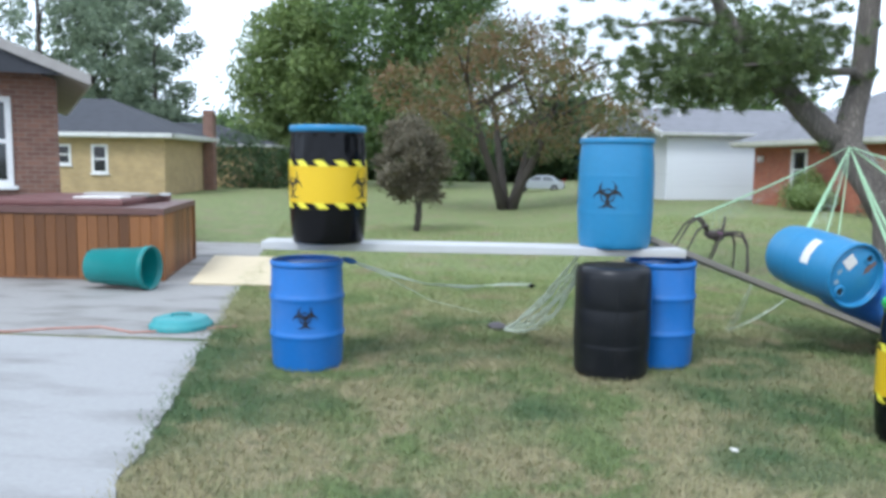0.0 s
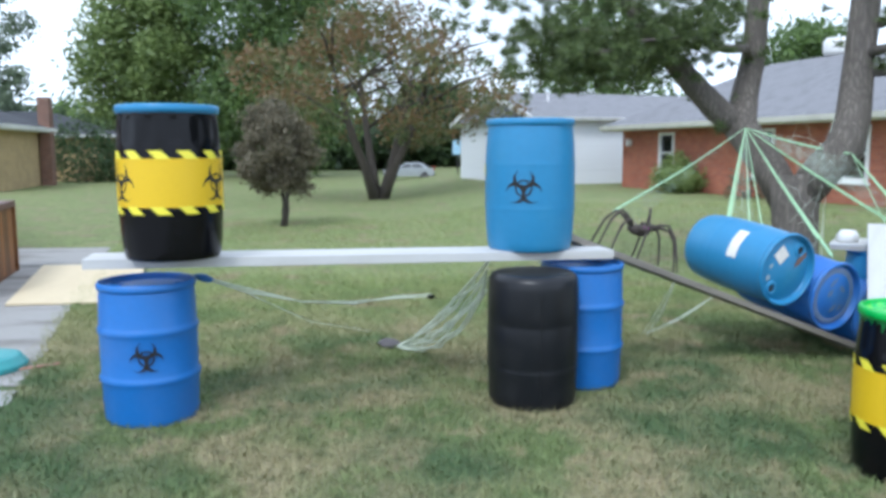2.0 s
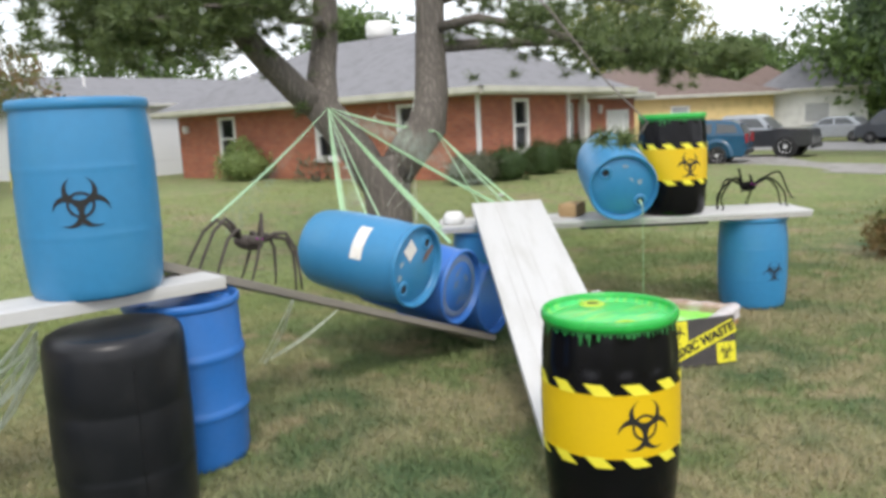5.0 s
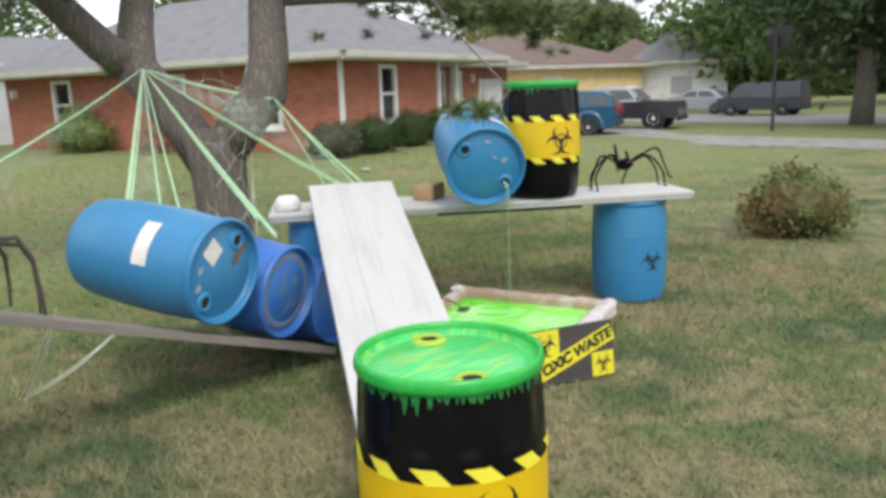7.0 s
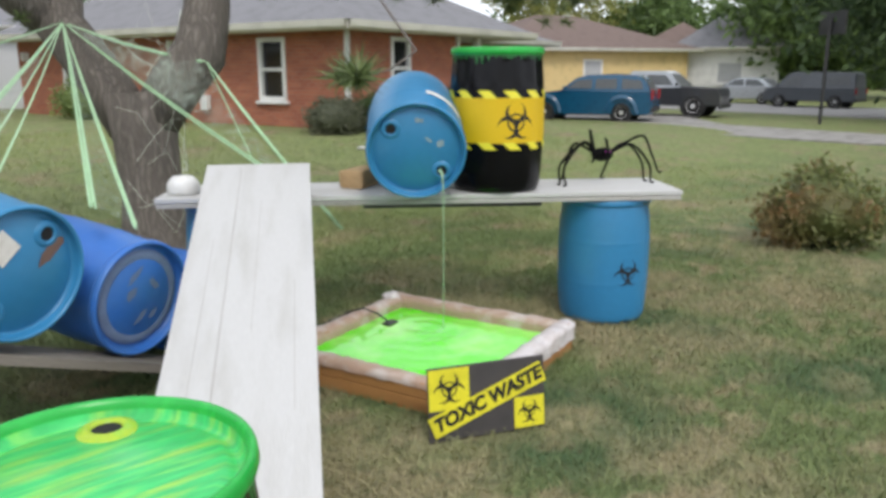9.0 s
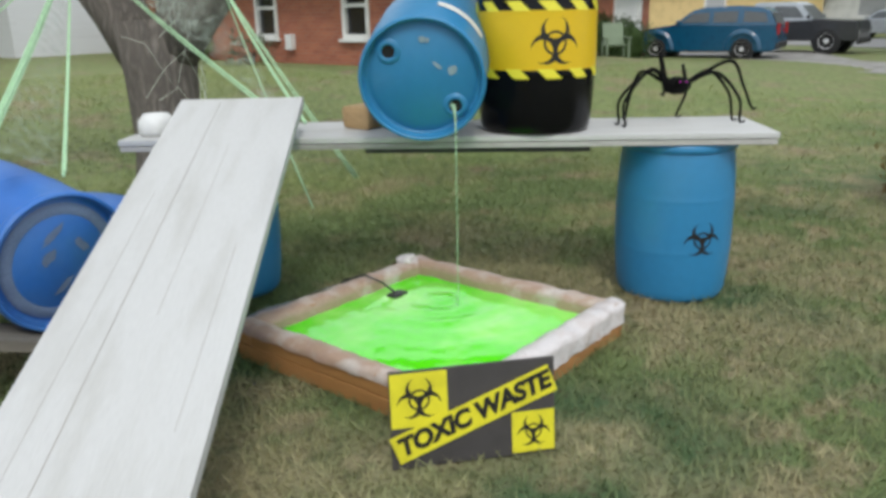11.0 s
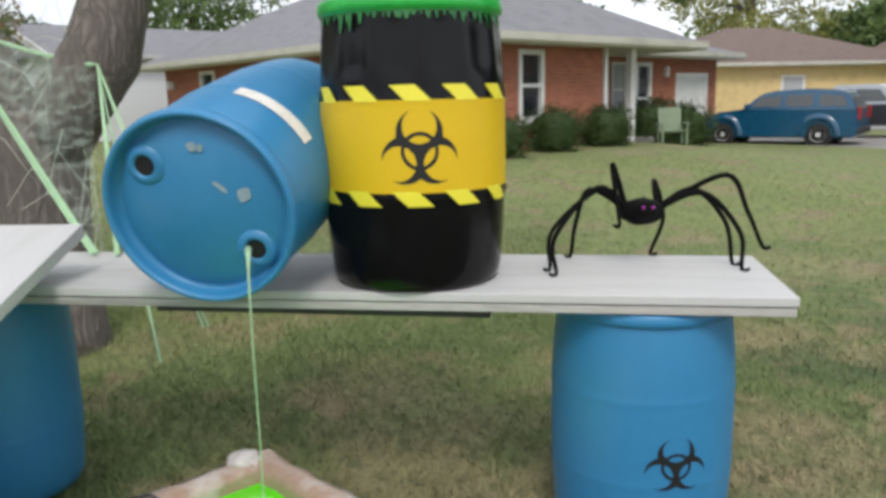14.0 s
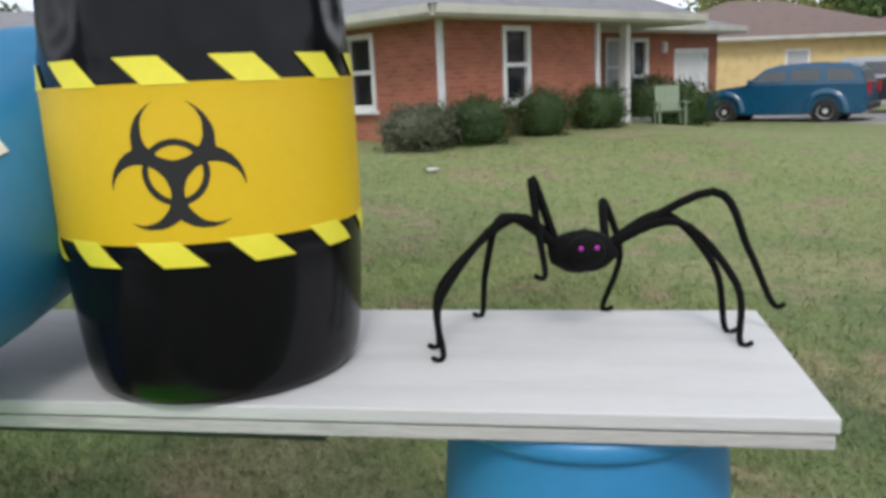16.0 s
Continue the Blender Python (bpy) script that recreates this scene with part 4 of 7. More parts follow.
TIN = shade("white_metal", (0.7, 0.7, 0.7), 0.4, vary=0.05, bump=0.02)
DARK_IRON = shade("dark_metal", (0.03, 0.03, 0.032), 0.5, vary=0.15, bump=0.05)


def wall_part(parent, p0, p1, height, mat, openings=(), thick=0.2, z0=0.0, label="", trim=True):
    """A wall from p0 to p1 (in the house's own plan), its outer face on that line, body to the left; openings are (s0, s1, z0, z1)."""
    p0, p1 = Vector((*p0, 0)), Vector((*p1, 0))
    d = p1 - p0
    m = Matrix.Translation(p0) @ Matrix.Rotation(math.atan2(d.y, d.x), 4, "Z")
    bm = bmesh.new()

    def add(s0, s1, a, b):
        if s1 - s0 < 0.001 or b - a < 0.001:
            return
        vs = [bm.verts.new((x, y, z)) for x in (s0, s1) for y in (0, thick) for z in (a, b)]
        for f in ((0, 1, 3, 2), (4, 6, 7, 5), (0, 4, 5, 1), (2, 3, 7, 6), (0, 2, 6, 4), (1, 5, 7, 3)):
            bm.faces.new([vs[i] for i in f])

    last = thick if trim else 0.0
    for s0, s1, a, b in sorted(openings):
        add(last, s0, z0, height)
        add(s0, s1, z0, a)
        add(s0, s1, b, height)
        last = s1
    add(last, d.length, z0, height)
    bmesh.ops.remove_doubles(bm, verts=bm.verts[:], dist=0.0005)
    bmesh.ops.recalc_face_normals(bm, faces=bm.faces[:])
    ob = part("wall", bm, mat, parent, label, m=m)
    return ob, m


def window_part(parent, m, s0, s1, a, b, frame=0.09, pane=PANE, mid=True, name="window"):
    """A sash window in a wall's opening, as a part with frame, sill and panes of its own."""
    w, h = s1 - s0, b - a
    bm = bmesh.new()
    for x0, x1, z0, z1, y in ((0, frame, 0, h, -0.03), (w - frame, w, 0, h, -0.03), (frame, w - frame, 0, frame, -0.03), (frame, w - frame, h - frame, h, -0.03)) + (((frame, w - frame, h / 2 - 0.035, h / 2 + 0.035, -0.015),) if mid else ()):
        vs = [bm.verts.new((x, yy, z)) for x in (x0, x1) for yy in (y, 0.09) for z in (z0, z1)]
        for f in ((0, 1, 3, 2), (4, 6, 7, 5), (0, 4, 5, 1), (2, 3, 7, 6), (0, 2, 6, 4), (1, 5, 7, 3)):
            bm.faces.new([vs[i] for i in f])
    bmesh.ops.recalc_face_normals(bm, faces=bm.faces[:])
    win = part(name, bm, WHITE, parent, "white framed sash window", m=m @ pose(s0, 0, a))
    halves = ((frame, h / 2 - 0.035), (h / 2 + 0.035, h - frame)) if mid else ((frame, h - frame),)
    for z0, z1 in halves:
        part("pane", box_data(w - 2 * frame, 0.01, z1 - z0, x0=frame, y0=0.05, z0=z0), pane, win)
    part("sill", box_data(w + 0.12, 0.16, 0.06, 0.008, x0=-0.06, y0=-0.09, z0=-0.06), WHITE, win)
    return win


def hip_roof(parent, x0, y0, x1, y1, eave, rise, over, mat, fascia, thick=0.16, gable=False):
    """A hipped (or gabled along x) roof over a rectangle, with fascia and soffit."""
    a, b, c, d = x0 - over, y0 - over, x1 + over, y1 + over
    if (c - a) >= (d - b):
        h = (d - b) / 2
        r0, r1 = ((a if gable else a + h), (b + d) / 2), ((c if gable else c - h), (b + d) / 2)
    else:
        h = (c - a) / 2
        r0, r1 = ((a + c) / 2, (b if gable else b + h)), ((a + c) / 2, (d if gable else d - h))
    lo = [(a, b, eave), (c, b, eave), (c, d, eave), (a, d, eave)]
    top = [(*r0, eave + rise), (*r1, eave + rise)]
    v = lo + top
    if (c - a) >= (d - b):
        f = [(0, 1, 5, 4), (2, 3, 4, 5), (3, 0, 4), (1, 2, 5)]
    else:
        f = [(1, 2, 5, 4), (3, 0, 4, 5), (0, 1, 4), (2, 3, 5)]
    part_mesh = mesh_of("roof", v, f, mat)
    roof = child("roof", part_mesh, parent)
    long_x = (c - a) >= (d - b)
    for k, (p, q) in enumerate(zip(lo, lo[1:] + lo[:1])):
        if gable and (k % 2 == 1) == long_x:
            continue
        bm = bmesh.new()
        p, q = Vector(p), Vector(q)
        vs = [bm.verts.new(x) for x in (p + Vector((0, 0, 0.015)), q + Vector((0, 0, 0.015)), q - Vector((0, 0, thick)), p - Vector((0, 0, thick)))]
        bm.faces.new(vs)
        n = (q - p).normalized().cross(Vector((0, 0, 1)))
        out = [bm.verts.new(x.co + n * 0.09) for x in vs[:2]] + [bm.verts.new(x.co + n * 0.07) for x in vs[2:]]
        out[2].co.z += 0.05
        out[3].co.z += 0.05
        bm.faces.new(out)
        bm.faces.new((vs[0], vs[1], out[1], out[0]))
        bm.faces.new((out[3], out[2], vs[2], vs[3]))
        part("gutter", bm, fascia, roof)
    if gable:
        under = [(x, y, z - thick) for x, y, z in v]
        child("soffit", mesh_of("soffit", under, f[:2], fascia), roof)
    else:
        bm = bmesh.new()
        bm.faces.new([bm.verts.new((x, y, eave - thick + 0.012)) for x, y in ((a, b), (a, d), (c, d), (c, b))])
        part("soffit", bm, fascia, roof)
    return roof


def axes(x, y, z, bx, by):
    """The pose of a house with its plan's x along (bx, by)."""
    return pose(x, y, z, 0, 0, math.degrees(math.atan2(by, bx)))


# the red brick bungalow; plan x along its front, y back along its side
def bungalow():
    root = thing("brick_bungalow", axes(11.25, 15.4, -0.02, 0.964, 0.265), "red brick bungalow with white sash windows and grey hip roof", "house")
    side = [(1.56, 2.34, 0.98, 2.26), (4.45, 5.24, 0.98, 2.26), (8.64, 9.44, 0.98, 2.26)]
    # the long side, seen across the lawn (runs back along y)
    w, m = wall_part(root, (0, 11.5), (0, 0), 2.45, BRICK, [(11.5 - b, 11.5 - a, lo, hi) for a, b, lo, hi in side])
    for a, b, lo, hi in side:
        window_part(root, m, 11.5 - b, 11.5 - a, lo, hi)
    w, m = wall_part(root, (0, 0), (4.05, 0), 2.45, BRICK, [(1.45, 2.15, 1.0, 2.28)])
    window_part(root, m, 1.45, 2.15, 1.0, 2.28)
    wall_part(root, (4.05, 0), (4.05, 1.6), 2.45, BRICK)
    w, m = wall_part(root, (4.05, 1.6), (11.45, 1.6), 2.45, BRICK, [(2.45, 3.1, 0.9, 2.2), (3.45, 4.15, 0.45, 2.2), (5.3, 6.9, 0.9, 1.95)], trim=False)
    window_part(root, m, 2.45, 3.1, 0.9, 2.2, 0.07, pane=BLIND)
    window_part(root, m, 3.45, 4.15, 0.45, 2.2, 0.10, mid=True, name="door")
    window_part(root, m, 5.3, 6.9, 0.9, 1.95, 0.12, pane=WHITE, mid=False)
    part("wall_lamp", box_data(0.12, 0.1, 0.26, 0.02), TIN, root, m=pose(8.85, 1.55, 1.85))
    wall_part(root, (11.45, 1.6), (11.45, 11.5), 2.45, BRICK)
    wall_part(root, (11.45, 11.5), (0, 11.5), 2.45, BRICK)
    hip_roof(root, 0, 0, 6.4, 11.5, 2.50, 1.85, 0.55, ROOF, CREAM)
    hip_roof(root, 3.6, 1.6, 11.45, 9.5, 2.46, 1.45, 0.5, ROOF, CREAM)
    part("downspout", box_data(0.1, 0.08, 2.3, 0.015), TIN, root, "white downspout", m=pose(0.02, -0.045, 0.05))
    part("downspout", box_data(0.1, 0.08, 2.3, 0.015), TIN, root, "white downspout", m=pose(4.0, -0.045, 0.05))
    part("porch_post", box_data(0.16, 0.16, 2.3, 0.01), WHITE, root, m=pose(5.1, 0.1, 0.12))
    part("porch_step", box_data(2.0, 1.5, 0.14, 0.02), CONCRETE, root, "low brick and concrete porch step", m=pose(5.0, 0.8, 0.38))
    part("chimney_vent", lathe([(0.20, 0.0), (0.20, 0.28), (0.26, 0.30), (0.28, 0.36), (0.28, 0.55), (0.23, 0.62), (0.0, 0.64)], 20), WHITE, root, "white round roof vent", m=pose(3.5, 6.0, 3.95) @ Matrix.Scale(1.45, 4), smooth=True)
    part("vent_pipe", lathe([(0.035, 0), (0.035, 0.45), (0.0, 0.45)], 10), TIN, root, m=pose(1.4, 9.6, 3.1))
    # meters on the side wall
    part("meter_box", box_data(0.12, 0.22, 0.32, 0.01), TIN, root, "small grey meter box", m=pose(-0.06, 4.0, 0.75))
    part("meter", lathe([(0.07, 0), (0.08, 0.2), (0.06, 0.32), (0.0, 0.36)], 12), TIN, root, m=pose(-0.2, 6.2, 0.02), smooth=True)
    part("flood_lamp", box_data(0.18, 0.12, 0.22, 0.03), TIN, root, m=pose(-0.1, 11.0, 1.85))


bungalow()


def garage():
    W, eave, top = 8.0, 2.90, 4.10
    root = thing("white_garage", pose(5.7, 28.7, -0.02, 0, 0, 15), "white sided garage with grey gable roof", "garage")
    wall_part(root, (0, W), (0, 0), eave - 0.1, SIDING)
    wall_part(root, (0, 0), (9.0, 0), eave - 0.1, SIDING, [(5.2, 6.0, 0.02, 2.3)])
    wall_part(root, (9.0, 0), (9.0, W), eave - 0.1, SIDING)
    wall_part(root, (9.0, W), (0, W), eave - 0.1, SIDING)
    part("door", box_data(0.8, 0.05, 2.28, 0.005, x0=5.2, y0=0.06, z0=0.02), WHITE, root)
    # gable end, flush with the wall below it
    g = [(x, y, z) for x in (-0.004, 0.2) for y, z in ((0, eave - 0.1), (W, eave - 0.1), (W / 2, top - 0.12))]
    child("gable", mesh_of("gable", g, [(0, 2, 1), (3, 4, 5), (0, 3, 5, 2), (1, 2, 5, 4)], SIDING), root)
    hip_roof(root, 0, 0, 9.0, W, eave, top - eave, 0.35, ROOF, WHITE, gable=True, thick=0.12)
    for a in (-0.35, W + 0.35):
        v = [(x, y, z + dz) for y, z in ((a, eave), (W / 2, top)) for x in (-0.40, -0.352) for dz in (-0.17, 0.03)]
        child("bargeboard", mesh_of("bargeboard", v, [(0, 1, 5, 4), (2, 6, 7, 3), (1, 3, 7, 5), (0, 4, 6, 2), (0, 2, 3, 1), (4, 5, 7, 6)], WHITE), root)
    part("vent_pipe", lathe([(0.05, 0), (0.05, 0.5), (0.0, 0.5)], 10), TIN, root, m=pose(1.6, 2.4, 3.5))


garage()


def lattice_frame():
    """The dark timber frame and covered grill beside the garage."""
    root = thing("dark_frame", axes(8.75, 28.0, 0.38, 0.93, 0.36), "dark open timber frame against the garage wall", "frame")
    for x in (0.0, 1.9):
        part("post", box_data(0.12, 0.12, 1.95, 0.01), DARK_IRON, root, m=pose(x, 0, 0))
    part("beam", box_data(2.02, 0.12, 0.12, 0.01, x0=-0.06, z0=1.95), DARK_IRON, root)
    grill = thing("grill", axes(9.3, 27.6, level(9.3, 27.6) - 0.01, 0.93, 0.36), "black covered barbecue grill on thin legs", "grill")
    part("hood", lathe([(0.0, 0.5), (0.25, 0.5), (0.36, 0.62), (0.36, 0.72), (0.28, 0.86), (0.0, 0.92)], 18), DARK_IRON, grill, smooth=True)
    for a in range(3):
        bm = bmesh.new()
        tube(bm, [(0.12 * math.cos(a * 2.1), 0.12 * math.sin(a * 2.1), 0.55), (0.3 * math.cos(a * 2.1), 0.3 * math.sin(a * 2.1), 0)], [0.015, 0.015], 6)
        part("leg", bm, DARK_IRON, grill)


lattice_frame()


def tan_house():
    root = thing("tan_house", pose(-14.95, 31.75, 0.0, 0, 0, 8), "tan brick bungalow with dark hip roof and white eaves", "house")
    w, m = wall_part(root, (-14, 0), (0, 0), 2.65, BRICK_TAN, [(10.9, 11.6, 1.05, 2.3), (9.35, 10.05, 1.4, 2.3)])
    window_part(root, m, 10.9, 11.6, 1.05, 2.3, 0.1)
    window_part(root, m, 9.35, 10.05, 1.4, 2.3, 0.1)
    wall_part(root, (0, 0), (0, 7), 2.65, BRICK_TAN)
    wall_part(root, (0, 7), (-14, 7), 2.65, BRICK_TAN)
    wall_part(root, (-14, 7), (-14, 0), 2.65, BRICK_TAN)
    part("brown_upright", box_data(0.5, 0.7, 4.2, 0.02), BRICK_BROWN, root, "dark brown upright at the house end", m=pose(0.3, 6.6, 0))
    hip_roof(root, -14, 0, 0, 7, 2.78, 1.7, 0.5, ROOF_DARK, WHITE, thick=0.2)
    part("vent_pipe", lathe([(0.06, 0), (0.06, 0.5), (0, 0.5)], 10), TIN, root, m=pose(-3.1, 2.8, 3.6))
    wing = thing("tan_wing", pose(-14.6, 44, 0.0, 0, 0, 8), "low tan house wing with dark roof behind", "house")
    wall_part(wing, (-10, 0), (0, 0), 2.5, BRICK_TAN)
    wall_part(wing, (0, 0), (0, 8), 2.5, BRICK_TAN)
    wall_part(wing, (0, 8), (-10, 8), 2.5, BRICK_TAN)
    wall_part(wing, (-10, 8), (-10, 0), 2.5, BRICK_TAN)
    hip_roof(wing, -10, 0, 0, 8, 2.6, 1.4, 0.5, ROOF_DARK, WHITE)


tan_house()


def terrace_house():
    """The brown brick house behind the terrace, its gable end towards the lawn."""
    root = thing("brown_brick_house", pose(-7.20, 11.3, 0.0, 0, 0, 33), "brown brick house end with a white window and deep eave", "house")
    w, m = wall_part(root, (-8, 0), (0, 0), 2.95, BRICK_BROWN, [(5.93, 7.33, 1.25, 2.66)])
    window_part(root, m, 5.93, 7.33, 1.25, 2.66, 0.09)
    wall_part(root, (0, 0), (0, 10), 2.95, BRICK_BROWN)
    wall_part(root, (0, 10), (-8, 10), 2.95, BRICK_BROWN)
    wall_part(root, (-8, 10), (-8, 0), 2.95, BRICK_BROWN)
    child("gable", mesh_of("gable", [(-8, 0, 2.95), (0, 0, 2.95), (-4, 0, 4.55), (-8, 0.2, 2.95), (0, 0.2, 2.95), (-4, 0.2, 4.55)], [(0, 1, 2), (3, 5, 4), (0, 2, 5, 3), (1, 4, 5, 2)], BRICK_BROWN), root)
    hip_roof(root, -8, 0, 0, 10, 3.0, 1.75, 0.48, ROOF_DARK, TRIM_DULL, thick=0.12, gable=True)
    rake(root, -8.48, 0.48, 3.0, 1.75, -0.485, 0.14)


def rake(root, x0, x1, eave, rise, y, depth=0.2):
    """Trim boards up the two slopes of a gable that faces -y."""
    mid = (x0 + x1) / 2
    for a, b in ((x0, mid), (x1, mid)):
        v = [(x, yy, z + dz) for x, z in ((a, eave), (b, eave + rise)) for yy in (y - 0.05, y) for dz in (-depth, 0.03)]
        f = [(0, 1, 5, 4), (2, 6, 7, 3), (1, 3, 7, 5), (0, 4, 6, 2), (0, 2, 3, 1), (4, 5, 7, 6)]
        child("bargeboard", mesh_of("bargeboard", v, f, TRIM_DULL), root)


terrace_house()


def chalet(name, x, y, rz, wide, deep, height, rise, wall, roof_mat, label, openings=()):
    root = thing(name, pose(x, y, -0.02, 0, 0, rz), label, "house")
    w, m = wall_part(root, (0, 0), (wide, 0), height, wall, [o[:4] for o in openings])
    for s0, s1, a, b in openings:
        window_part(root, m, s0, s1, a, b, 0.1, pane=BLIND, mid=False)
    wall_part(root, (wide, 0), (wide, deep), height, wall)
    wall_part(root, (wide, deep), (0, deep), height, wall)
    wall_part(root, (0, deep), (0, 0), height, wall)
    hip_roof(root, 0, 0, wide, deep, height + 0.05, rise, 0.55, roof_mat, CREAM)
    return root


chalet("yellow_house", 30.6, 30.0, -16, 11.5, 9, 2.6, 1.9, STUCCO, ROOF_BROWN, "yellow walled bungalow with brown hip roof", [(4.6, 5.8, 0.9, 2.1)])
chalet("street_house", 43.5, 31.5, -60, 5, 9, 2.6, 1.8, STUCCO, ROOF_BROWN, "low tan house across the street", [(2, 3.4, 0.8, 2.0)])
chalet("white_house", 42.0, 27.6, -62, 5.2, 8, 2.7, 2.2, WHITE, ROOF, "white house with grey roof across the street", [(2.0, 3.4, 0.8, 2.0)])
chalet("far_house", 46.0, 6.0, -85, 12, 9, 2.6, 1.9, SIDING, ROOF_BROWN, "pale bungalow across the street", [(3, 4.4, 0.8, 2.0)])

# ---- the lying drums, planks and the ramp ----
def lying(centre, way, turn_to, dz=0.0):
    """The pose of a drum on its side: the middle of its top end, the way that end looks, and the direction of its first bung."""
    n = Vector(way).normalized()
    x = Vector(turn_to)
    x = (x - n * x.dot(n)).normalized()
    y = n.cross(x)
    m = Matrix((x, y, n)).transposed().to_4x4()
    m.translation = Vector(centre) - n * DRUM_H
    return m


SCUFF = shade("pale_scuff", (0.27, 0.36, 0.42), 0.6, vary=0.3, scale=30, fine=120, bump=0.1)
SCUFF_BLUE = shade("worn_blue", (0.15, 0.21, 0.35), 0.7, vary=0.3, scale=14, fine=120, bump=0.1)
RUST = shade("rust_brown_stain", (0.16, 0.10, 0.08), 0.8, vary=0.3, scale=30, fine=120, bump=0.1)
BLUE_MID = shade("mid_blue_plastic", (0.03, 0.15, 0.50), 0.42, vary=0.08, scale=4, fine=30, bump=0.03, other=(0.07, 0.19, 0.46), amount=0.6)


def blotch(parent, name, x, y, z, rx, ry, mat, seed, label=""):
    """A stain or torn sticker with a ragged outline, a hair above a drum's end."""
    rng = random.Random(seed)
    vs = [(x + rx * math.cos(a) * rng.uniform(0.6, 1.1), y + ry * math.sin(a) * rng.uniform(0.6, 1.1), z) for a in [k * math.tau / 14 for k in range(14)]]
    return child(name, mesh_of(name, vs, [tuple(range(14))], mat), parent, label=label)


TOP = DRUM_H - 0.0285
pour = drum(lying((5.245, 5.918, 1.140), (-0.60, -0.77, -0.22), (-0.265, 0.127, 0.24)), BLUE, "light blue drum on its side pouring green liquid", hole_angles=(0, 180))
child("label", patch_data(math.radians(-23), math.radians(28), 0.585, 0.645, 0.003, LABEL, n=10), pour, label="long torn paper label")
for k, (x, y, rx, ry) in enumerate(((0.109, -0.139, 0.022, 0.016), (0.09, -0.15, 0.012, 0.012), (-0.079, -0.12, 0.022, 0.026), (-0.012, -0.091, 0.03, 0.009))):
    blotch(pour, "scuff", x, y, TOP, rx, ry, SCUFF, 60 + k)
ring = drum(lying((3.19, 5.90, 0.79), (0.36, -0.93, -0.12), (0.6, 0.3, 0.75)), BLUE, "light blue drum on its side with a white label", hole_angles=(0, 180))
child("label", patch_data(math.radians(165), math.radians(213), 0.49, 0.585, 0.003, LABEL, n=8), ring, label="white paper label")
sq = child("sticker", mesh_of("sticker", [(-0.06, -0.05, TOP + 0.002), (0.05, -0.06, TOP + 0.002), (0.06, 0.05, TOP + 0.002), (-0.05, 0.06, TOP + 0.002)], [(0, 1, 2, 3)], LABEL), ring, m=pose(0.04, 0.13, 0), label="square white sticker")
blotch(ring, "stain", 0.146, -0.06, TOP, 0.09, 0.035, RUST, 71, "brown stain")
blotch(ring, "scuff", -0.08, 0.14, TOP, 0.03, 0.02, SCUFF, 72)
blotch(ring, "scuff", -0.16, 0.10, TOP, 0.03, 0.025, SCUFF, 73)
low = drum(lying((3.75, 6.17, 0.52), (0.37, -0.93, -0.12), (0.7, 0.2, 0.6)), BLUE_MID, "scuffed mid blue drum lying on the sloping plank", bungs=False)
part("scuff_ring", lathe([(0.190, DRUM_H - 0.0325), (0.196, DRUM_H - 0.0305), (0.226, DRUM_H - 0.0318), (0.236, DRUM_H - 0.040)], 48), SCUFF_BLUE, low, "grey worn ring round the drum end", smooth=True)
for k, (x, y, rx, ry) in enumerate(((0.06, 0.10, 0.07, 0.018), (-0.02, 0.05, 0.05, 0.022), (0.10, -0.02, 0.022, 0.05), (-0.06, -0.08, 0.06, 0.016), (0.0, -0.13, 0.04, 0.014))):
    blotch(low, "scuff", x, y, TOP - 0.001 + 0.0006 * k, rx, ry, SCUFF_BLUE, 80 + k)
drum(lying((4.26, 6.40, 0.31), (0.37, -0.93, -0.02), (0.7, 0.2, 0.6)), BLUE_MID, "mid blue drum lying at the foot of the sloping plank", bungs=False)

CUP = shade("white_plastic", (0.7, 0.7, 0.69), 0.5, vary=0.06, bump=0.03)


def plank_pair():
    """The long table plank: two doors' thickness one on the other."""
    a, b = Vector((4.33, 7.245, 0.858)), Vector((6.893, 5.366, 0.861))
    root = plank("long_plank", a, b, 0.595, 0.028, WHITE_WOOD, "long white painted plank on two blue drums")
    part("lower_board", box_data((b - a).length - 0.01, 0.585, 0.026, 0.004, x0=0.005, z0=-0.058), DIRTY_WOOD, root)
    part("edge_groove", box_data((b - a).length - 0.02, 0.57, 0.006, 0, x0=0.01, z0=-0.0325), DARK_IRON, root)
    return root


plank_pair()
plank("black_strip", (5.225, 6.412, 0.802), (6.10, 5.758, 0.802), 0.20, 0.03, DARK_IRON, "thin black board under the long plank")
ramp = plank("ramp", (4.728, 6.789, 1.038), (3.115, 4.165, 0.045), 0.605, 0.045, WHITE_WOOD, "wide white painted ramp board with worn paint")
part("seam", box_data(2.95, 0.0035, 0.0012, 0, x0=0.05, y0=-0.10, z0=0.0), TRIM_DULL, ramp)
for y0, x0, ln in ((0.03, 0.5, 1.2), (-0.19, 0.9, 1.6), (0.21, 1.3, 0.9)):
    part("scratch", box_data(ln, 0.0018, 0.0009, 0, x0=x0, y0=y0, z0=0.0), TRIM_DULL, ramp)
plank("sloping_plank", (1.36, 5.60, 1.135), (4.02, 6.32, 0.09), 0.30, 0.045, GREY_WOOD, "weathered grey plank sloping down from the drums")


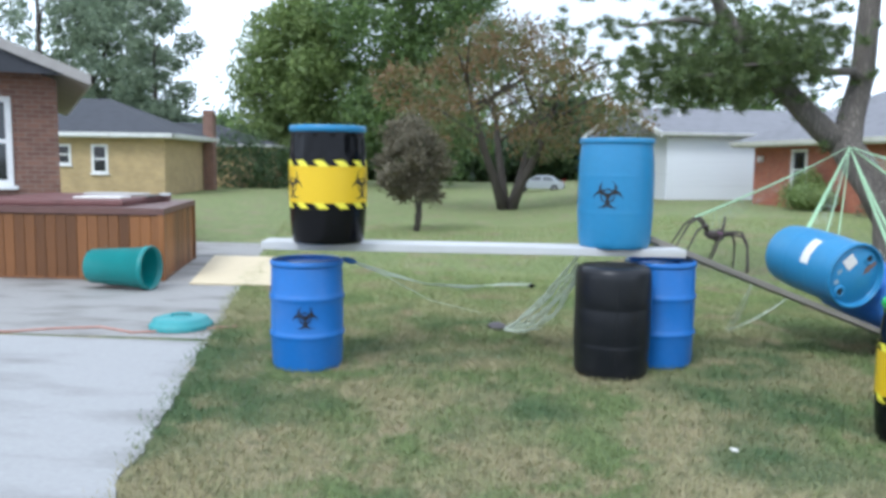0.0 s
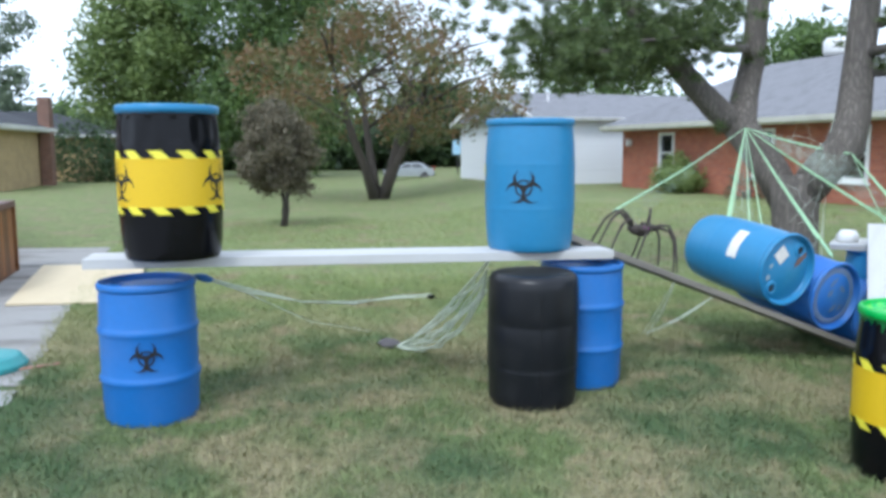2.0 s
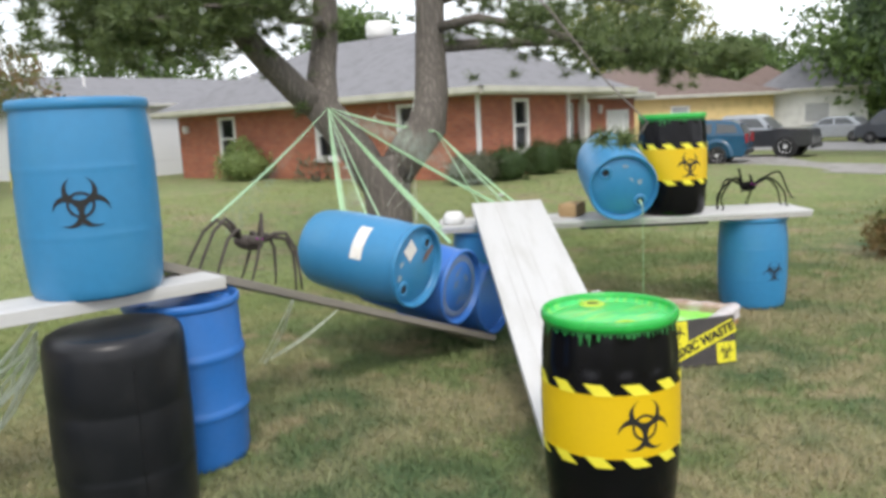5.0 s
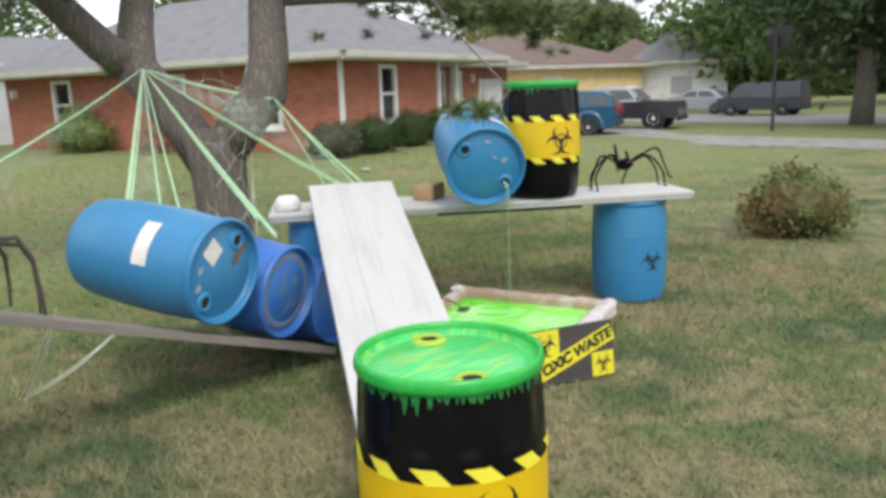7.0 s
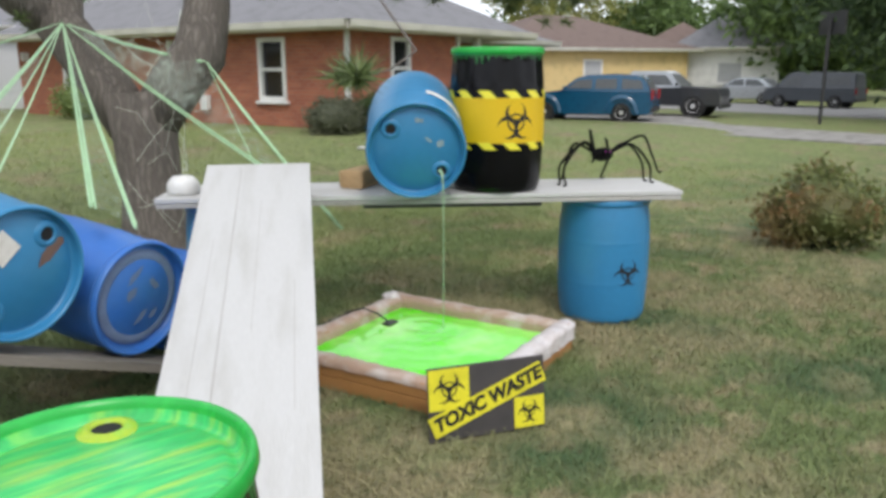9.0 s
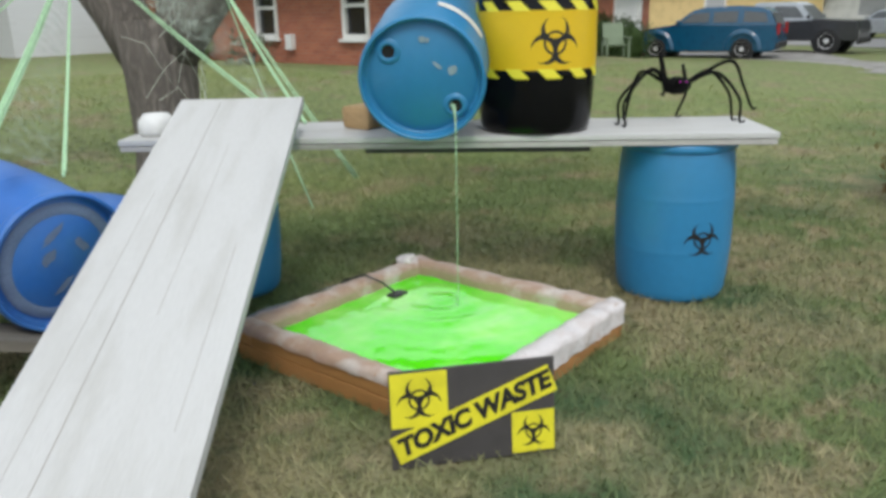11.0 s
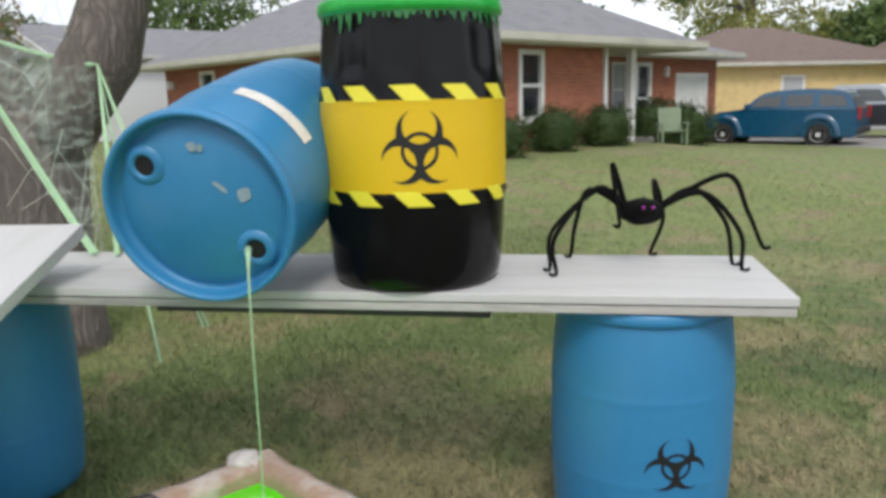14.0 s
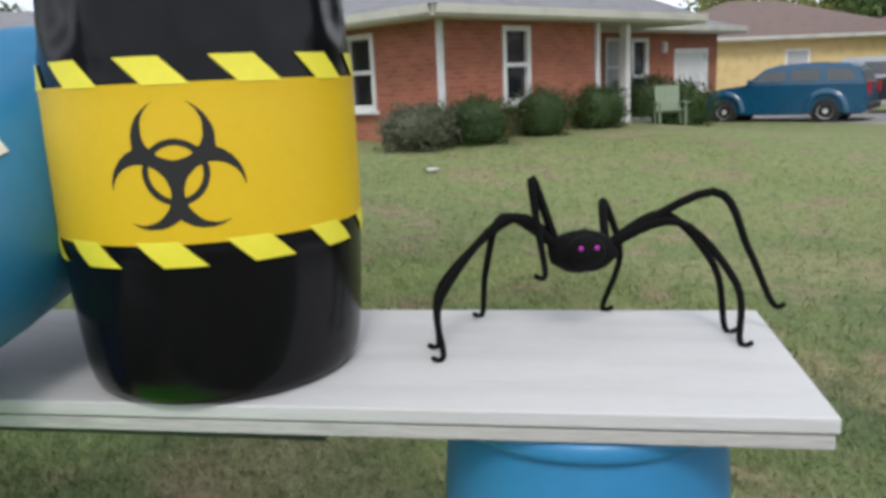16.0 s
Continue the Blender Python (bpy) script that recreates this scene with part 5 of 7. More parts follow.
def chock():
    root = thing("wood_block", pose(5.36, 6.62, 0.858, 0, 0, 25), "split tan firewood block wedging the drum", "wood block")
    bm = box_data(0.30, 0.16, 0.12, 0.025)
    for v in bm.verts:
        v.co += Vector((noise.noise(v.co * 9), noise.noise(v.co * 9 + Vector((3, 0, 0))), 0)) * 0.02
    part("block", bm, shade("tan_wood", (0.42, 0.28, 0.14), 0.8, vary=0.25, scale=9, fine=60, bump=0.3, stretch=(0.4, 3, 3)), root)
    cup = thing("plastic_cap", pose(4.37, 7.08, 0.859) @ Matrix.Scale(1.25, 4), "small white plastic cap on the plank end", "cap")
    part("cap", lathe([(0.0, 0.0), (0.07, 0.0), (0.078, 0.02), (0.075, 0.055), (0.05, 0.085), (0.0, 0.09)], 16), CUP, cup, smooth=True)


chock()


# ---- spiders ----
FUR = shade("black_fur", (0.004, 0.004, 0.004), 0.9, spec=0.15, vary=0.3, scale=30, fine=200, bump=0.6)
FUR_BROWN = shade("brown_fur", (0.075, 0.062, 0.055), 0.9, vary=0.3, scale=30, fine=200, bump=0.6)
EYE_RED = shade("magenta_bead", (0.35, 0.02, 0.30), 0.2, bump=0)


def bend(pts, n):
    """Points along a smooth curve through the given ones."""
    out = []
    for i in range(len(pts) - 1):
        a, b, c, d = pts[max(i - 1, 0)], pts[i], pts[i + 1], pts[min(i + 2, len(pts) - 1)]
        for k in range(n):
            f = k / n
            out.append(0.5 * (2 * b + (c - a) * f + (2 * a - 5 * b + 4 * c - d) * f * f + (3 * b - a - 3 * c + d) * f ** 3))
    return out + [pts[-1]]


def spider(m, feet, knees, scale, fur, label, body=(0.075, 0.06, 0.045), lift=0.2, shins=None):
    """A toy spider: feet and knees are in its own frame, z up from what it stands on."""
    root = thing("toy_spider", m, label, "spider")
    bm = bmesh.new()
    bmesh.ops.create_uvsphere(bm, u_segments=18, v_segments=12, radius=1)
    for v in bm.verts:
        v.co = Vector((v.co.x * body[0], v.co.y * body[1], v.co.z * body[2])) * (1 + 0.08 * noise.noise(v.co * 4)) + Vector((0, 0, lift))
    part("body", bm, fur, root, smooth=True)
    bm = bmesh.new()
    bmesh.ops.create_uvsphere(bm, u_segments=14, v_segments=10, radius=1)
    for v in bm.verts:
        v.co = Vector((v.co.x * body[0] * 0.55, v.co.y * body[1] * 0.6, v.co.z * body[2] * 0.75)) + Vector((0.0, -body[1] * 0.95, lift + 0.012))
    part("head", bm, fur, root, smooth=True)
    for s in (-1, 1):
        bm = bmesh.new()
        bmesh.ops.create_uvsphere(bm, u_segments=8, v_segments=6, radius=0.0055)
        part("eye", bm, EYE_RED, root, "small magenta eye", m=pose(s * 0.016, -body[1] * 1.5, lift + 0.025))
    for i, (foot, knee) in enumerate(zip(feet, knees)):
        foot, knee = Vector(foot), Vector(knee)
        hip = Vector((math.copysign(body[0] * 0.7, knee.x), knee.y * 0.12, lift + 0.01))
        k2 = knee.lerp(foot, 0.35) + Vector((math.copysign(0.02, knee.x), 0, 0.03))
        pts = [hip, hip.lerp(knee, 0.55) + Vector((0, 0, 0.02)), knee, k2, knee.lerp(foot, 0.75) + Vector((math.copysign(0.012, knee.x), 0, 0.01)), foot]
        if shins:
            # a soft bend through knee and shin, the tip curled outwards
            tip = foot + Vector((math.copysign(0.022, foot.x), -0.012, 0.0))
            pts = bend([hip, knee, Vector(shins[i]), foot, tip], 6)
            bm = bmesh.new()
            tube(bm, pts, [0.0100 * scale * (1.15 - 0.6 * q / len(pts)) for q in range(len(pts))], 8)
            part("leg", bm, fur, root, smooth=True)
            continue
        bm = bmesh.new()
        tube(bm, pts, [0.014 * scale, 0.013 * scale, 0.011 * scale, 0.010 * scale, 0.008 * scale, 0.006 * scale], 8)
        part("leg", bm, fur, root, smooth=True)
    return root


spider(Matrix.Translation((6.638, 5.693, 0.863)) @ Matrix.Rotation(radians(-28), 4, "Z"),
       [(-0.30, -0.13, 0.008), (-0.31, -0.05, 0.008), (-0.21, 0.16, 0.008), (-0.085, -0.06, 0.15), (0.075, 0.17, 0.008), (0.30, -0.11, 0.008), (0.30, -0.02, 0.008), (0.39, -0.04, 0.065)],
       [(-0.16, -0.06, 0.272), (-0.14, -0.01, 0.262), (-0.16, 0.08, 0.25), (-0.105, -0.03, 0.345), (0.06, 0.08, 0.275), (0.19, -0.04, 0.245), (0.18, 0.03, 0.25), (0.27, -0.01, 0.30)],
       0.9, FUR, "black furry toy spider with bent legs on a plank", lift=0.183,
       shins=[(-0.30, -0.10, 0.12), (-0.30, -0.03, 0.13), (-0.20, 0.13, 0.12), (-0.098, -0.05, 0.25), (0.11, 0.14, 0.14), (0.30, -0.08, 0.12), (0.28, 0.0, 0.14), (0.34, -0.03, 0.18)])
spider(Matrix.Translation((1.90, 5.74, 0.92)) @ Matrix.Rotation(radians(12), 4, "Z") @ Matrix.Rotation(radians(16), 4, "Y"),
       [(-0.33, -0.08, 0.006), (-0.30, 0.10, 0.006), (-0.24, -0.12, 0.006), (-0.02, -0.12, 0.01), (0.08, 0.13, 0.006), (0.33, -0.12, -0.01), (0.30, 0.10, 0.0), (0.38, 0.0, -0.02)],
       [(-0.20, -0.05, 0.32), (-0.19, 0.05, 0.31), (-0.14, -0.08, 0.27), (0.02, -0.05, 0.38), (0.06, 0.08, 0.28), (0.19, -0.07, 0.30), (0.17, 0.07, 0.28), (0.25, 0.0, 0.27)],
       0.95, FUR_BROWN, "large brown furry toy spider on the sloping plank", body=(0.09, 0.065, 0.042), lift=0.215)


# ---- the pool of green liquid ----
LIQUID = shade("green_liquid", (0.11, 0.80, 0.01), 0.08, vary=0.05, scale=2.6, fine=12, bump=0.10, other=(0.40, 0.90, 0.20), amount=0.95, spec=0.6)
CEDAR = shade("orange_timber", (0.42, 0.205, 0.07), 0.65, vary=0.2, scale=5, fine=60, bump=0.2, other=(0.28, 0.13, 0.045), amount=0.7, stretch=(0.3, 3, 3))
DRAPE = shade("cloudy_plastic_sheet", (0.66, 0.62, 0.62), 0.25, vary=0.12, scale=14, fine=60, bump=0.7, other=(0.52, 0.42, 0.38), amount=0.6, spec=0.7)


def sheet_material():
    m = bpy.data.materials.new("clear_plastic_sheet")
    m.use_nodes = True
    nt = m.node_tree
    b = nt.nodes["Principled BSDF"]
    b.inputs["Base Color"].default_value = (0.75, 0.75, 0.76, 1)
    b.inputs["Roughness"].default_value = 0.22
    tr = nt.nodes.new("ShaderNodeBsdfTransparent")
    n = nt.nodes.new("ShaderNodeTexNoise")
    n.inputs["Scale"].default_value, n.inputs["Detail"].default_value = 7.0, 4
    co = nt.nodes.new("ShaderNodeTexCoord")
    nt.links.new(co.outputs["Object"], n.inputs["Vector"])
    mr = nt.nodes.new("ShaderNodeMapRange")
    mr.inputs["To Min"].default_value, mr.inputs["To Max"].default_value = 0.25, 0.75
    nt.links.new(n.outputs["Fac"], mr.inputs["Value"])
    mx = nt.nodes.new("ShaderNodeMixShader")
    nt.links.new(mr.outputs["Result"], mx.inputs["Fac"])
    nt.links.new(tr.outputs["BSDF"], mx.inputs[1])
    nt.links.new(b.outputs["BSDF"], mx.inputs[2])
    nt.links.new(mx.outputs["Shader"], nt.nodes["Material Output"].inputs["Surface"])
    bp = nt.nodes.new("ShaderNodeBump")
    bp.inputs["Strength"].default_value = 0.5
    nt.links.new(n.outputs["Fac"], bp.inputs["Height"])
    nt.links.new(bp.outputs["Normal"], b.inputs["Normal"])
    return m


def rumpled(length, width, height, seed, over=0.0, n=40, k=12):
    """A crumpled skin laid over a beam along x: from the inside foot, over the top, down the outer face."""
    verts, faces = [], []
    for i in range(n + 1):
        x = length * i / n
        for j in range(k + 1):
            f = j / k
            if f < 0.35:
                y, z = -width / 2 - 0.004, height * (0.45 + 0.55 * f / 0.35)
            elif f < 0.65:
                y, z = -width / 2 + width * (f - 0.35) / 0.3, height + 0.006 + 0.01 * math.sin((f - 0.35) / 0.3 * math.pi)
            else:
                y, z = width / 2 + 0.006 + over * (f - 0.65), height * (1 - (f - 0.65) / 0.35 * 0.55)
            q = Vector((x * 7, y * 7 + seed, z * 7))
            verts.append((x, y + 0.012 * noise.noise(q * 2), z + 0.010 * noise.noise(q * 2.3 + Vector((9, 0, 0)))))
    w = k + 1
    for i in range(n):
        for j in range(k):
            a = i * w + j
            faces.append((a, a + w, a + w + 1, a + 1))
    return verts, faces


def pool():
    root = thing("liquid_pool", pose(5.135, 5.69, level(5.13, 5.68) - 0.005, 0, 0, 18), "square timber pool lined with plastic, full of green liquid", "pool")
    hu, hv, t, h = 0.605, 0.62, 0.09, 0.16
    clear = sheet_material()
    FILM = shade('film_over_timber', (0.42, 0.29, 0.22), 0.3, vary=0.15, scale=9, fine=50, bump=0.3, other=(0.62, 0.57, 0.54), amount=0.9)
    for name, x, y, rz, ln in (("frame_board", -hu, -hv + t / 2, 0, 2 * hu), ("frame_board", -hu, hv - t / 2, 0, 2 * hu), ("frame_board", -hu + t / 2, -hv + t, 90, 2 * hv - 2 * t), ("frame_board", hu - t / 2, -hv + t, 90, 2 * hv - 2 * t)):
        for z in (0.0, h / 2 + 0.001):
            part(name, box_data(ln, t, h / 2 - 0.002, 0.006, x0=0, z0=z), CEDAR, root, m=pose(x, y, 0, 0, 0, rz))
    for k, (x, y, rz, ln, mat) in enumerate(((-hu, hv - t / 2, 0, 2 * hu, DRAPE), (hu, -hv + t / 2, 180, 2 * hu, DRAPE), (hu - t / 2, hv, -90, 2 * hv, DRAPE), (-hu + t / 2, -hv, 90, 2 * hv, DRAPE))):
        v, f = rumpled(ln, t + 0.012, h + 0.004, k * 3.1)
        if k != 1:
            # only along the front does the skin hang down outside
            v, f = rumpled(ln, t + 0.006, h + 0.002, k * 3.1, k=12)
            mat = FILM
            keep = [q for q in f if all((i % 13) <= 9 for i in q)]
            f = keep
        sk = child("liner", mesh_of("liner", v, f, mat, True), root, pose(x, y, 0, 0, 0, rz), "crumpled cloudy plastic liner")
    # loose flap of clear sheet on the far left
    vs, fs = [], []
    for i in range(25):
        for j in range(7):
            q = Vector((i * 0.4, j * 0.5, 2))
            vs.append((-hu + 2 * hu * i / 24, hv + 0.20 * j / 6 * (1.0 - 0.8 * i / 24), max(0.015, h + 0.01 - 0.11 * (j / 6) ** 1.3 + 0.02 * noise.noise(q))))
    fs = [(i * 7 + j, i * 7 + j + 1, i * 7 + j + 8, i * 7 + j + 7) for i in range(24) for j in range(6)]
    child("flap", mesh_of("flap", vs, fs, clear, True), root, label="loose flap of clear plastic sheet")
    # a crumpled tuft at the far corner
    bm = bmesh.new()
    bmesh.ops.create_icosphere(bm, subdivisions=3, radius=0.06)
    for v in bm.verts:
        v.co = Vector((v.co.x * 1.1, v.co.y * 0.9, v.co.z * 0.6)) * (1 + 0.5 * noise.noise(v.co * 22))
    part("tuft", bm, DRAPE, root, m=pose(hu - 0.10, hv - 0.03, h + 0.01), smooth=True)
    # the liquid, with ripples round the falling stream
    n, vs, fs = 90, [], []
    ox, oy = 0.28, 0.20
    for i in range(n + 1):
        for j in range(n + 1):
            x, y = (-hu + t - 0.02) + (2 * hu - 2 * t + 0.04) * i / n, (-hv + t - 0.02) + (2 * hv - 2 * t + 0.04) * j / n
            d = math.hypot(x - ox, y - oy)
            z = 0.003 * math.sin(d * 46) * math.exp(-d * 2.4) + 0.003 * noise.noise(Vector((x * 6, y * 6, 0))) + 0.0015 * noise.noise(Vector((x * 17, y * 17, 4)))
            vs.append((x, y, 0.105 + z))
    fs = [(i * (n + 1) + j, (i + 1) * (n + 1) + j, (i + 1) * (n + 1) + j + 1, i * (n + 1) + j + 1) for i in range(n) for j in range(n)]
    child("liquid", mesh_of("liquid", vs, fs, LIQUID, True), root, label="bright green rippled liquid")
    part("foot_block", box_data(0.12, 0.09, 0.06, 0.01), CEDAR, root, m=pose(hu + 0.03, -hv + 0.2, 0))
    pump = thing("pump", root.matrix_world @ pose(0.20, 0.40, 0.068), "small dark pump lying in the liquid", "pump")
    part("case", box_data(0.10, 0.07, 0.05, 0.015), DARK_IRON, pump)
    bm = bmesh.new()
    tube(bm, [(0, 0, 0.04), (-0.04, 0.06, 0.10), (-0.08, 0.14, 0.135), (-0.12, 0.24, 0.10), (-0.3, 0.34, -0.05), (-0.9, 0.2, -0.062), (-1.0, -0.5, -0.062), (-0.75, -0.95, -0.062)], [0.006] * 8, 6)
    part("cable", bm, DARK_IRON, pump, "thin black cable")
    # the falling stream
    st = thing("green_stream", pose(5.355, 5.83, 0), "thin stream of pale green liquid falling from the drum", "liquid")
    STREAM = shade("pale_green_stream", (0.36, 0.56, 0.34), 0.15, vary=0.1, scale=40, fine=90, bump=0.3)
    bm = bmesh.new()
    pts = [(0.012, 0.03, 1.03), (0.004, 0.0, 1.015), (-0.002, -0.014, 0.97), (-0.005, -0.02, 0.85)] + [(-0.006 + 0.004 * noise.noise(Vector((0, 0, k * 0.9))), -0.022, 0.85 - 0.078 * k) for k in range(1, 10)] + [(-0.006, -0.022, 0.10)]
    tube(bm, pts, [0.013, 0.007, 0.004, 0.003] + [0.0024] * 9 + [0.002], 8)
    part("stream", bm, STREAM, st, smooth=True)


pool()


# ---- the sign ----
def sign():
    a, b = Vector((4.475, 4.905)), Vector((4.99, 4.697))
    d = b - a
    z = level(4.8, 4.8)
    root = thing("warning_sign", Matrix.Translation((a.x, a.y, z + 0.008)) @ Matrix.Rotation(math.atan2(d.y, d.x), 4, "Z") @ Matrix.Rotation(radians(-6), 4, "X") @ Matrix.Rotation(radians(0), 4, "Y"),
                 "dark hazard sign with yellow panels, leaning at the pool", "sign")
    W, Hh = d.length, 0.335
    CHAR = shade("charcoal_board", (0.055, 0.05, 0.05), 0.6, vary=0.1, scale=9, fine=60, bump=0.05)
    SIGN_Y = shade("sign_yellow", (0.72, 0.66, 0.03), 0.5, vary=0.06, scale=9, fine=60, bump=0.03)
    part("board", box_data(W, 0.012, Hh, 0.002, x0=0, y0=0), CHAR, root)
    sq = 0.188
    for x, zz, s in ((0.003, Hh - sq - 0.003, sq), (W - 0.150, 0.010, 0.147)):
        part("panel", box_data(s, 0.003, s * 0.98, 0, x0=x, y0=-0.0035, z0=zz), SIGN_Y, root, "yellow panel with biohazard sign")
        child("emblem", hazard_data(s * 0.82, None, 60), root, pose(x + s / 2, -0.0045, zz + s * 0.49))
    ang = math.degrees(math.atan2(Hh * 0.62, W))
    strip = part("strip", box_data(W * 1.03, 0.004, 0.096, 0, y0=-0.009), SIGN_Y, root, "diagonal yellow strip lettered TOXIC WASTE", m=pose(W / 2, 0, Hh * 0.50, 0, -ang, 0) @ pose(0, 0, -0.049))
    cu = bpy.data.curves.new("lettering", "FONT")
    cu.body, cu.size, cu.align_x, cu.align_y, cu.shear, cu.space_character, cu.extrude, cu.offset = "TOXIC WASTE", 0.084, "CENTER", "CENTER", 0.18, 0.97, 0.0006, 0.0042
    cu.materials.append(INK)
    tx = new("lettering", cu)
    tx.parent = root
    tx.matrix_local = pose(W / 2, -0.0102, Hh * 0.50, 0, -ang, 0) @ pose(0, 0, 0, 90)
    tagged(tx, "black slanted letters TOXIC WASTE")


sign()


# ---- cobweb cords ----
CORD = shade("pale_green_cord", (0.44, 0.68, 0.42), 0.6, vary=0.15, scale=20, fine=80, bump=0.1)
CORD_WHITE = shade("white_green_netting", (0.66, 0.72, 0.60), 0.6, vary=0.15, scale=20, fine=80, bump=0.1)


def gauze_material():
    m = bpy.data.materials.new("thin_cobweb_gauze")
    m.use_nodes = True
    nt = m.node_tree
    b = nt.nodes["Principled BSDF"]
    b.inputs["Base Color"].default_value = (0.55, 0.66, 0.55, 1)
    b.inputs["Roughness"].default_value = 0.9
    tr = nt.nodes.new("ShaderNodeBsdfTransparent")
    n = nt.nodes.new("ShaderNodeTexNoise")
    n.inputs["Scale"].default_value, n.inputs["Detail"].default_value = 16.0, 6
    co = nt.nodes.new("ShaderNodeTexCoord")
    nt.links.new(co.outputs["Object"], n.inputs["Vector"])
    mr = nt.nodes.new("ShaderNodeMapRange")
    mr.inputs["From Min"].default_value, mr.inputs["From Max"].default_value = 0.45, 0.75
    mr.inputs["To Min"].default_value, mr.inputs["To Max"].default_value = 0.03, 0.30
    nt.links.new(n.outputs["Fac"], mr.inputs["Value"])
    mx = nt.nodes.new("ShaderNodeMixShader")
    nt.links.new(mr.outputs["Result"], mx.inputs["Fac"])
    nt.links.new(tr.outputs["BSDF"], mx.inputs[1])
    nt.links.new(b.outputs["BSDF"], mx.inputs[2])
    nt.links.new(mx.outputs["Shader"], nt.nodes["Material Output"].inputs["Surface"])
    return m


GAUZE = gauze_material()
KNOT = Vector((4.47, 9.46, 1.97))


def strand(root, a, b, r0, r1, mat, seed, sag=0.03, threads=4, spread=0.03, name="strand"):
    """A bundle of stretched threads from a to b, spreading towards b."""
    a, b = Vector(a), Vector(b)
    rng = random.Random(seed)
    for k in range(threads):
        bm = bmesh.new()
        o = Vector((rng.uniform(-1, 1), rng.uniform(-1, 1), rng.uniform(-0.5, 0.5))) * spread
        pts = []
        for i in range(8):
            f = i / 7
            pts.append(a.lerp(b, f) + o * math.sin(min(1.0, f * 1.25) * math.pi * 0.62) + Vector((0, 0, -sag * math.sin(f * math.pi))))
        tube(bm, pts, [r0 + (r1 - r0) * i / 7 for i in range(8)], 5)
        part(name, bm, mat, root)


def cobweb():
    root = thing("cobweb", pose(0, 0, 0), "stretchy pale green cobweb strung from the pine to the drums", "cobweb")
    ends = [((1.80, 5.85, 1.26), 2, 0.012), ((2.90, 6.35, 1.09), 4, 0.020), ((3.06, 6.30, 1.08), 1, 0.01), ((3.16, 6.30, 1.06), 1, 0.01), ((3.54, 6.15, 1.0), 4, 0.022), ((3.82, 6.40, 0.83), 3, 0.014),
            ((5.20, 8.50, 1.66), 5, 0.022), ((5.03, 6.98, 0.87), 3, 0.016)]
    for k, (e, n, s) in enumerate(ends):
        strand(root, KNOT, e, 0.0042, 0.0066, CORD, 90 + k, threads=n, spread=s)
    bul = Vector((5.22, 8.48, 1.66))
    for k, e in enumerate(((5.26, 7.25, 0.30), (5.42, 6.95, 0.52), (5.1, 6.9, 0.87))):
        strand(root, bul, e, 0.0045, 0.0055, CORD, 120 + k, threads=2, spread=0.012)
    # thin veils between the cords
    quads = [(KNOT, (5.20, 8.50, 1.66), (4.9, 8.2, 1.3)), (KNOT, (3.55, 6.15, 1.0), (3.80, 6.40, 0.85)), (KNOT, (5.03, 6.98, 0.9), (5.20, 8.50, 1.6)), (KNOT, (2.92, 6.35, 1.1), (3.1, 6.3, 1.07)), (KNOT, (1.8, 5.85, 1.27), (2.0, 6.1, 1.1))]
    for p, q, r in quads:
        child("veil", mesh_of("veil", [p, q, r], [(0, 1, 2)], GAUZE), root)
    # loops of thread round the trunk
    rng = random.Random(8)
    for k in range(26):
        bm = bmesh.new()
        z0, a0 = rng.uniform(0.35, 1.75), rng.uniform(-2.6, 0.2)
        pts = [(4.88 + (0.30 + 0.05 * (z0 > 1.2)) * math.cos(a0 + f * 0.5), 8.95 + 0.31 * math.sin(a0 + f * 0.5), z0 + 0.12 * math.sin(f * 1.3 + k) + f * rng.uniform(-0.12, 0.12)) for f in range(5)]
        tube(bm, pts, [0.002] * 5, 4)
        part("thread", bm, CORD_WHITE, root)
    strand(root, (2.45, 6.25, 0.70), (2.38, 6.75, 0.12), 0.003, 0.003, CORD_WHITE, 140, threads=3, spread=0.03)
    strand(root, (2.75, 6.2, 0.55), (2.40, 6.74, 0.12), 0.003, 0.003, CORD_WHITE, 141, threads=3, spread=0.03)


cobweb()


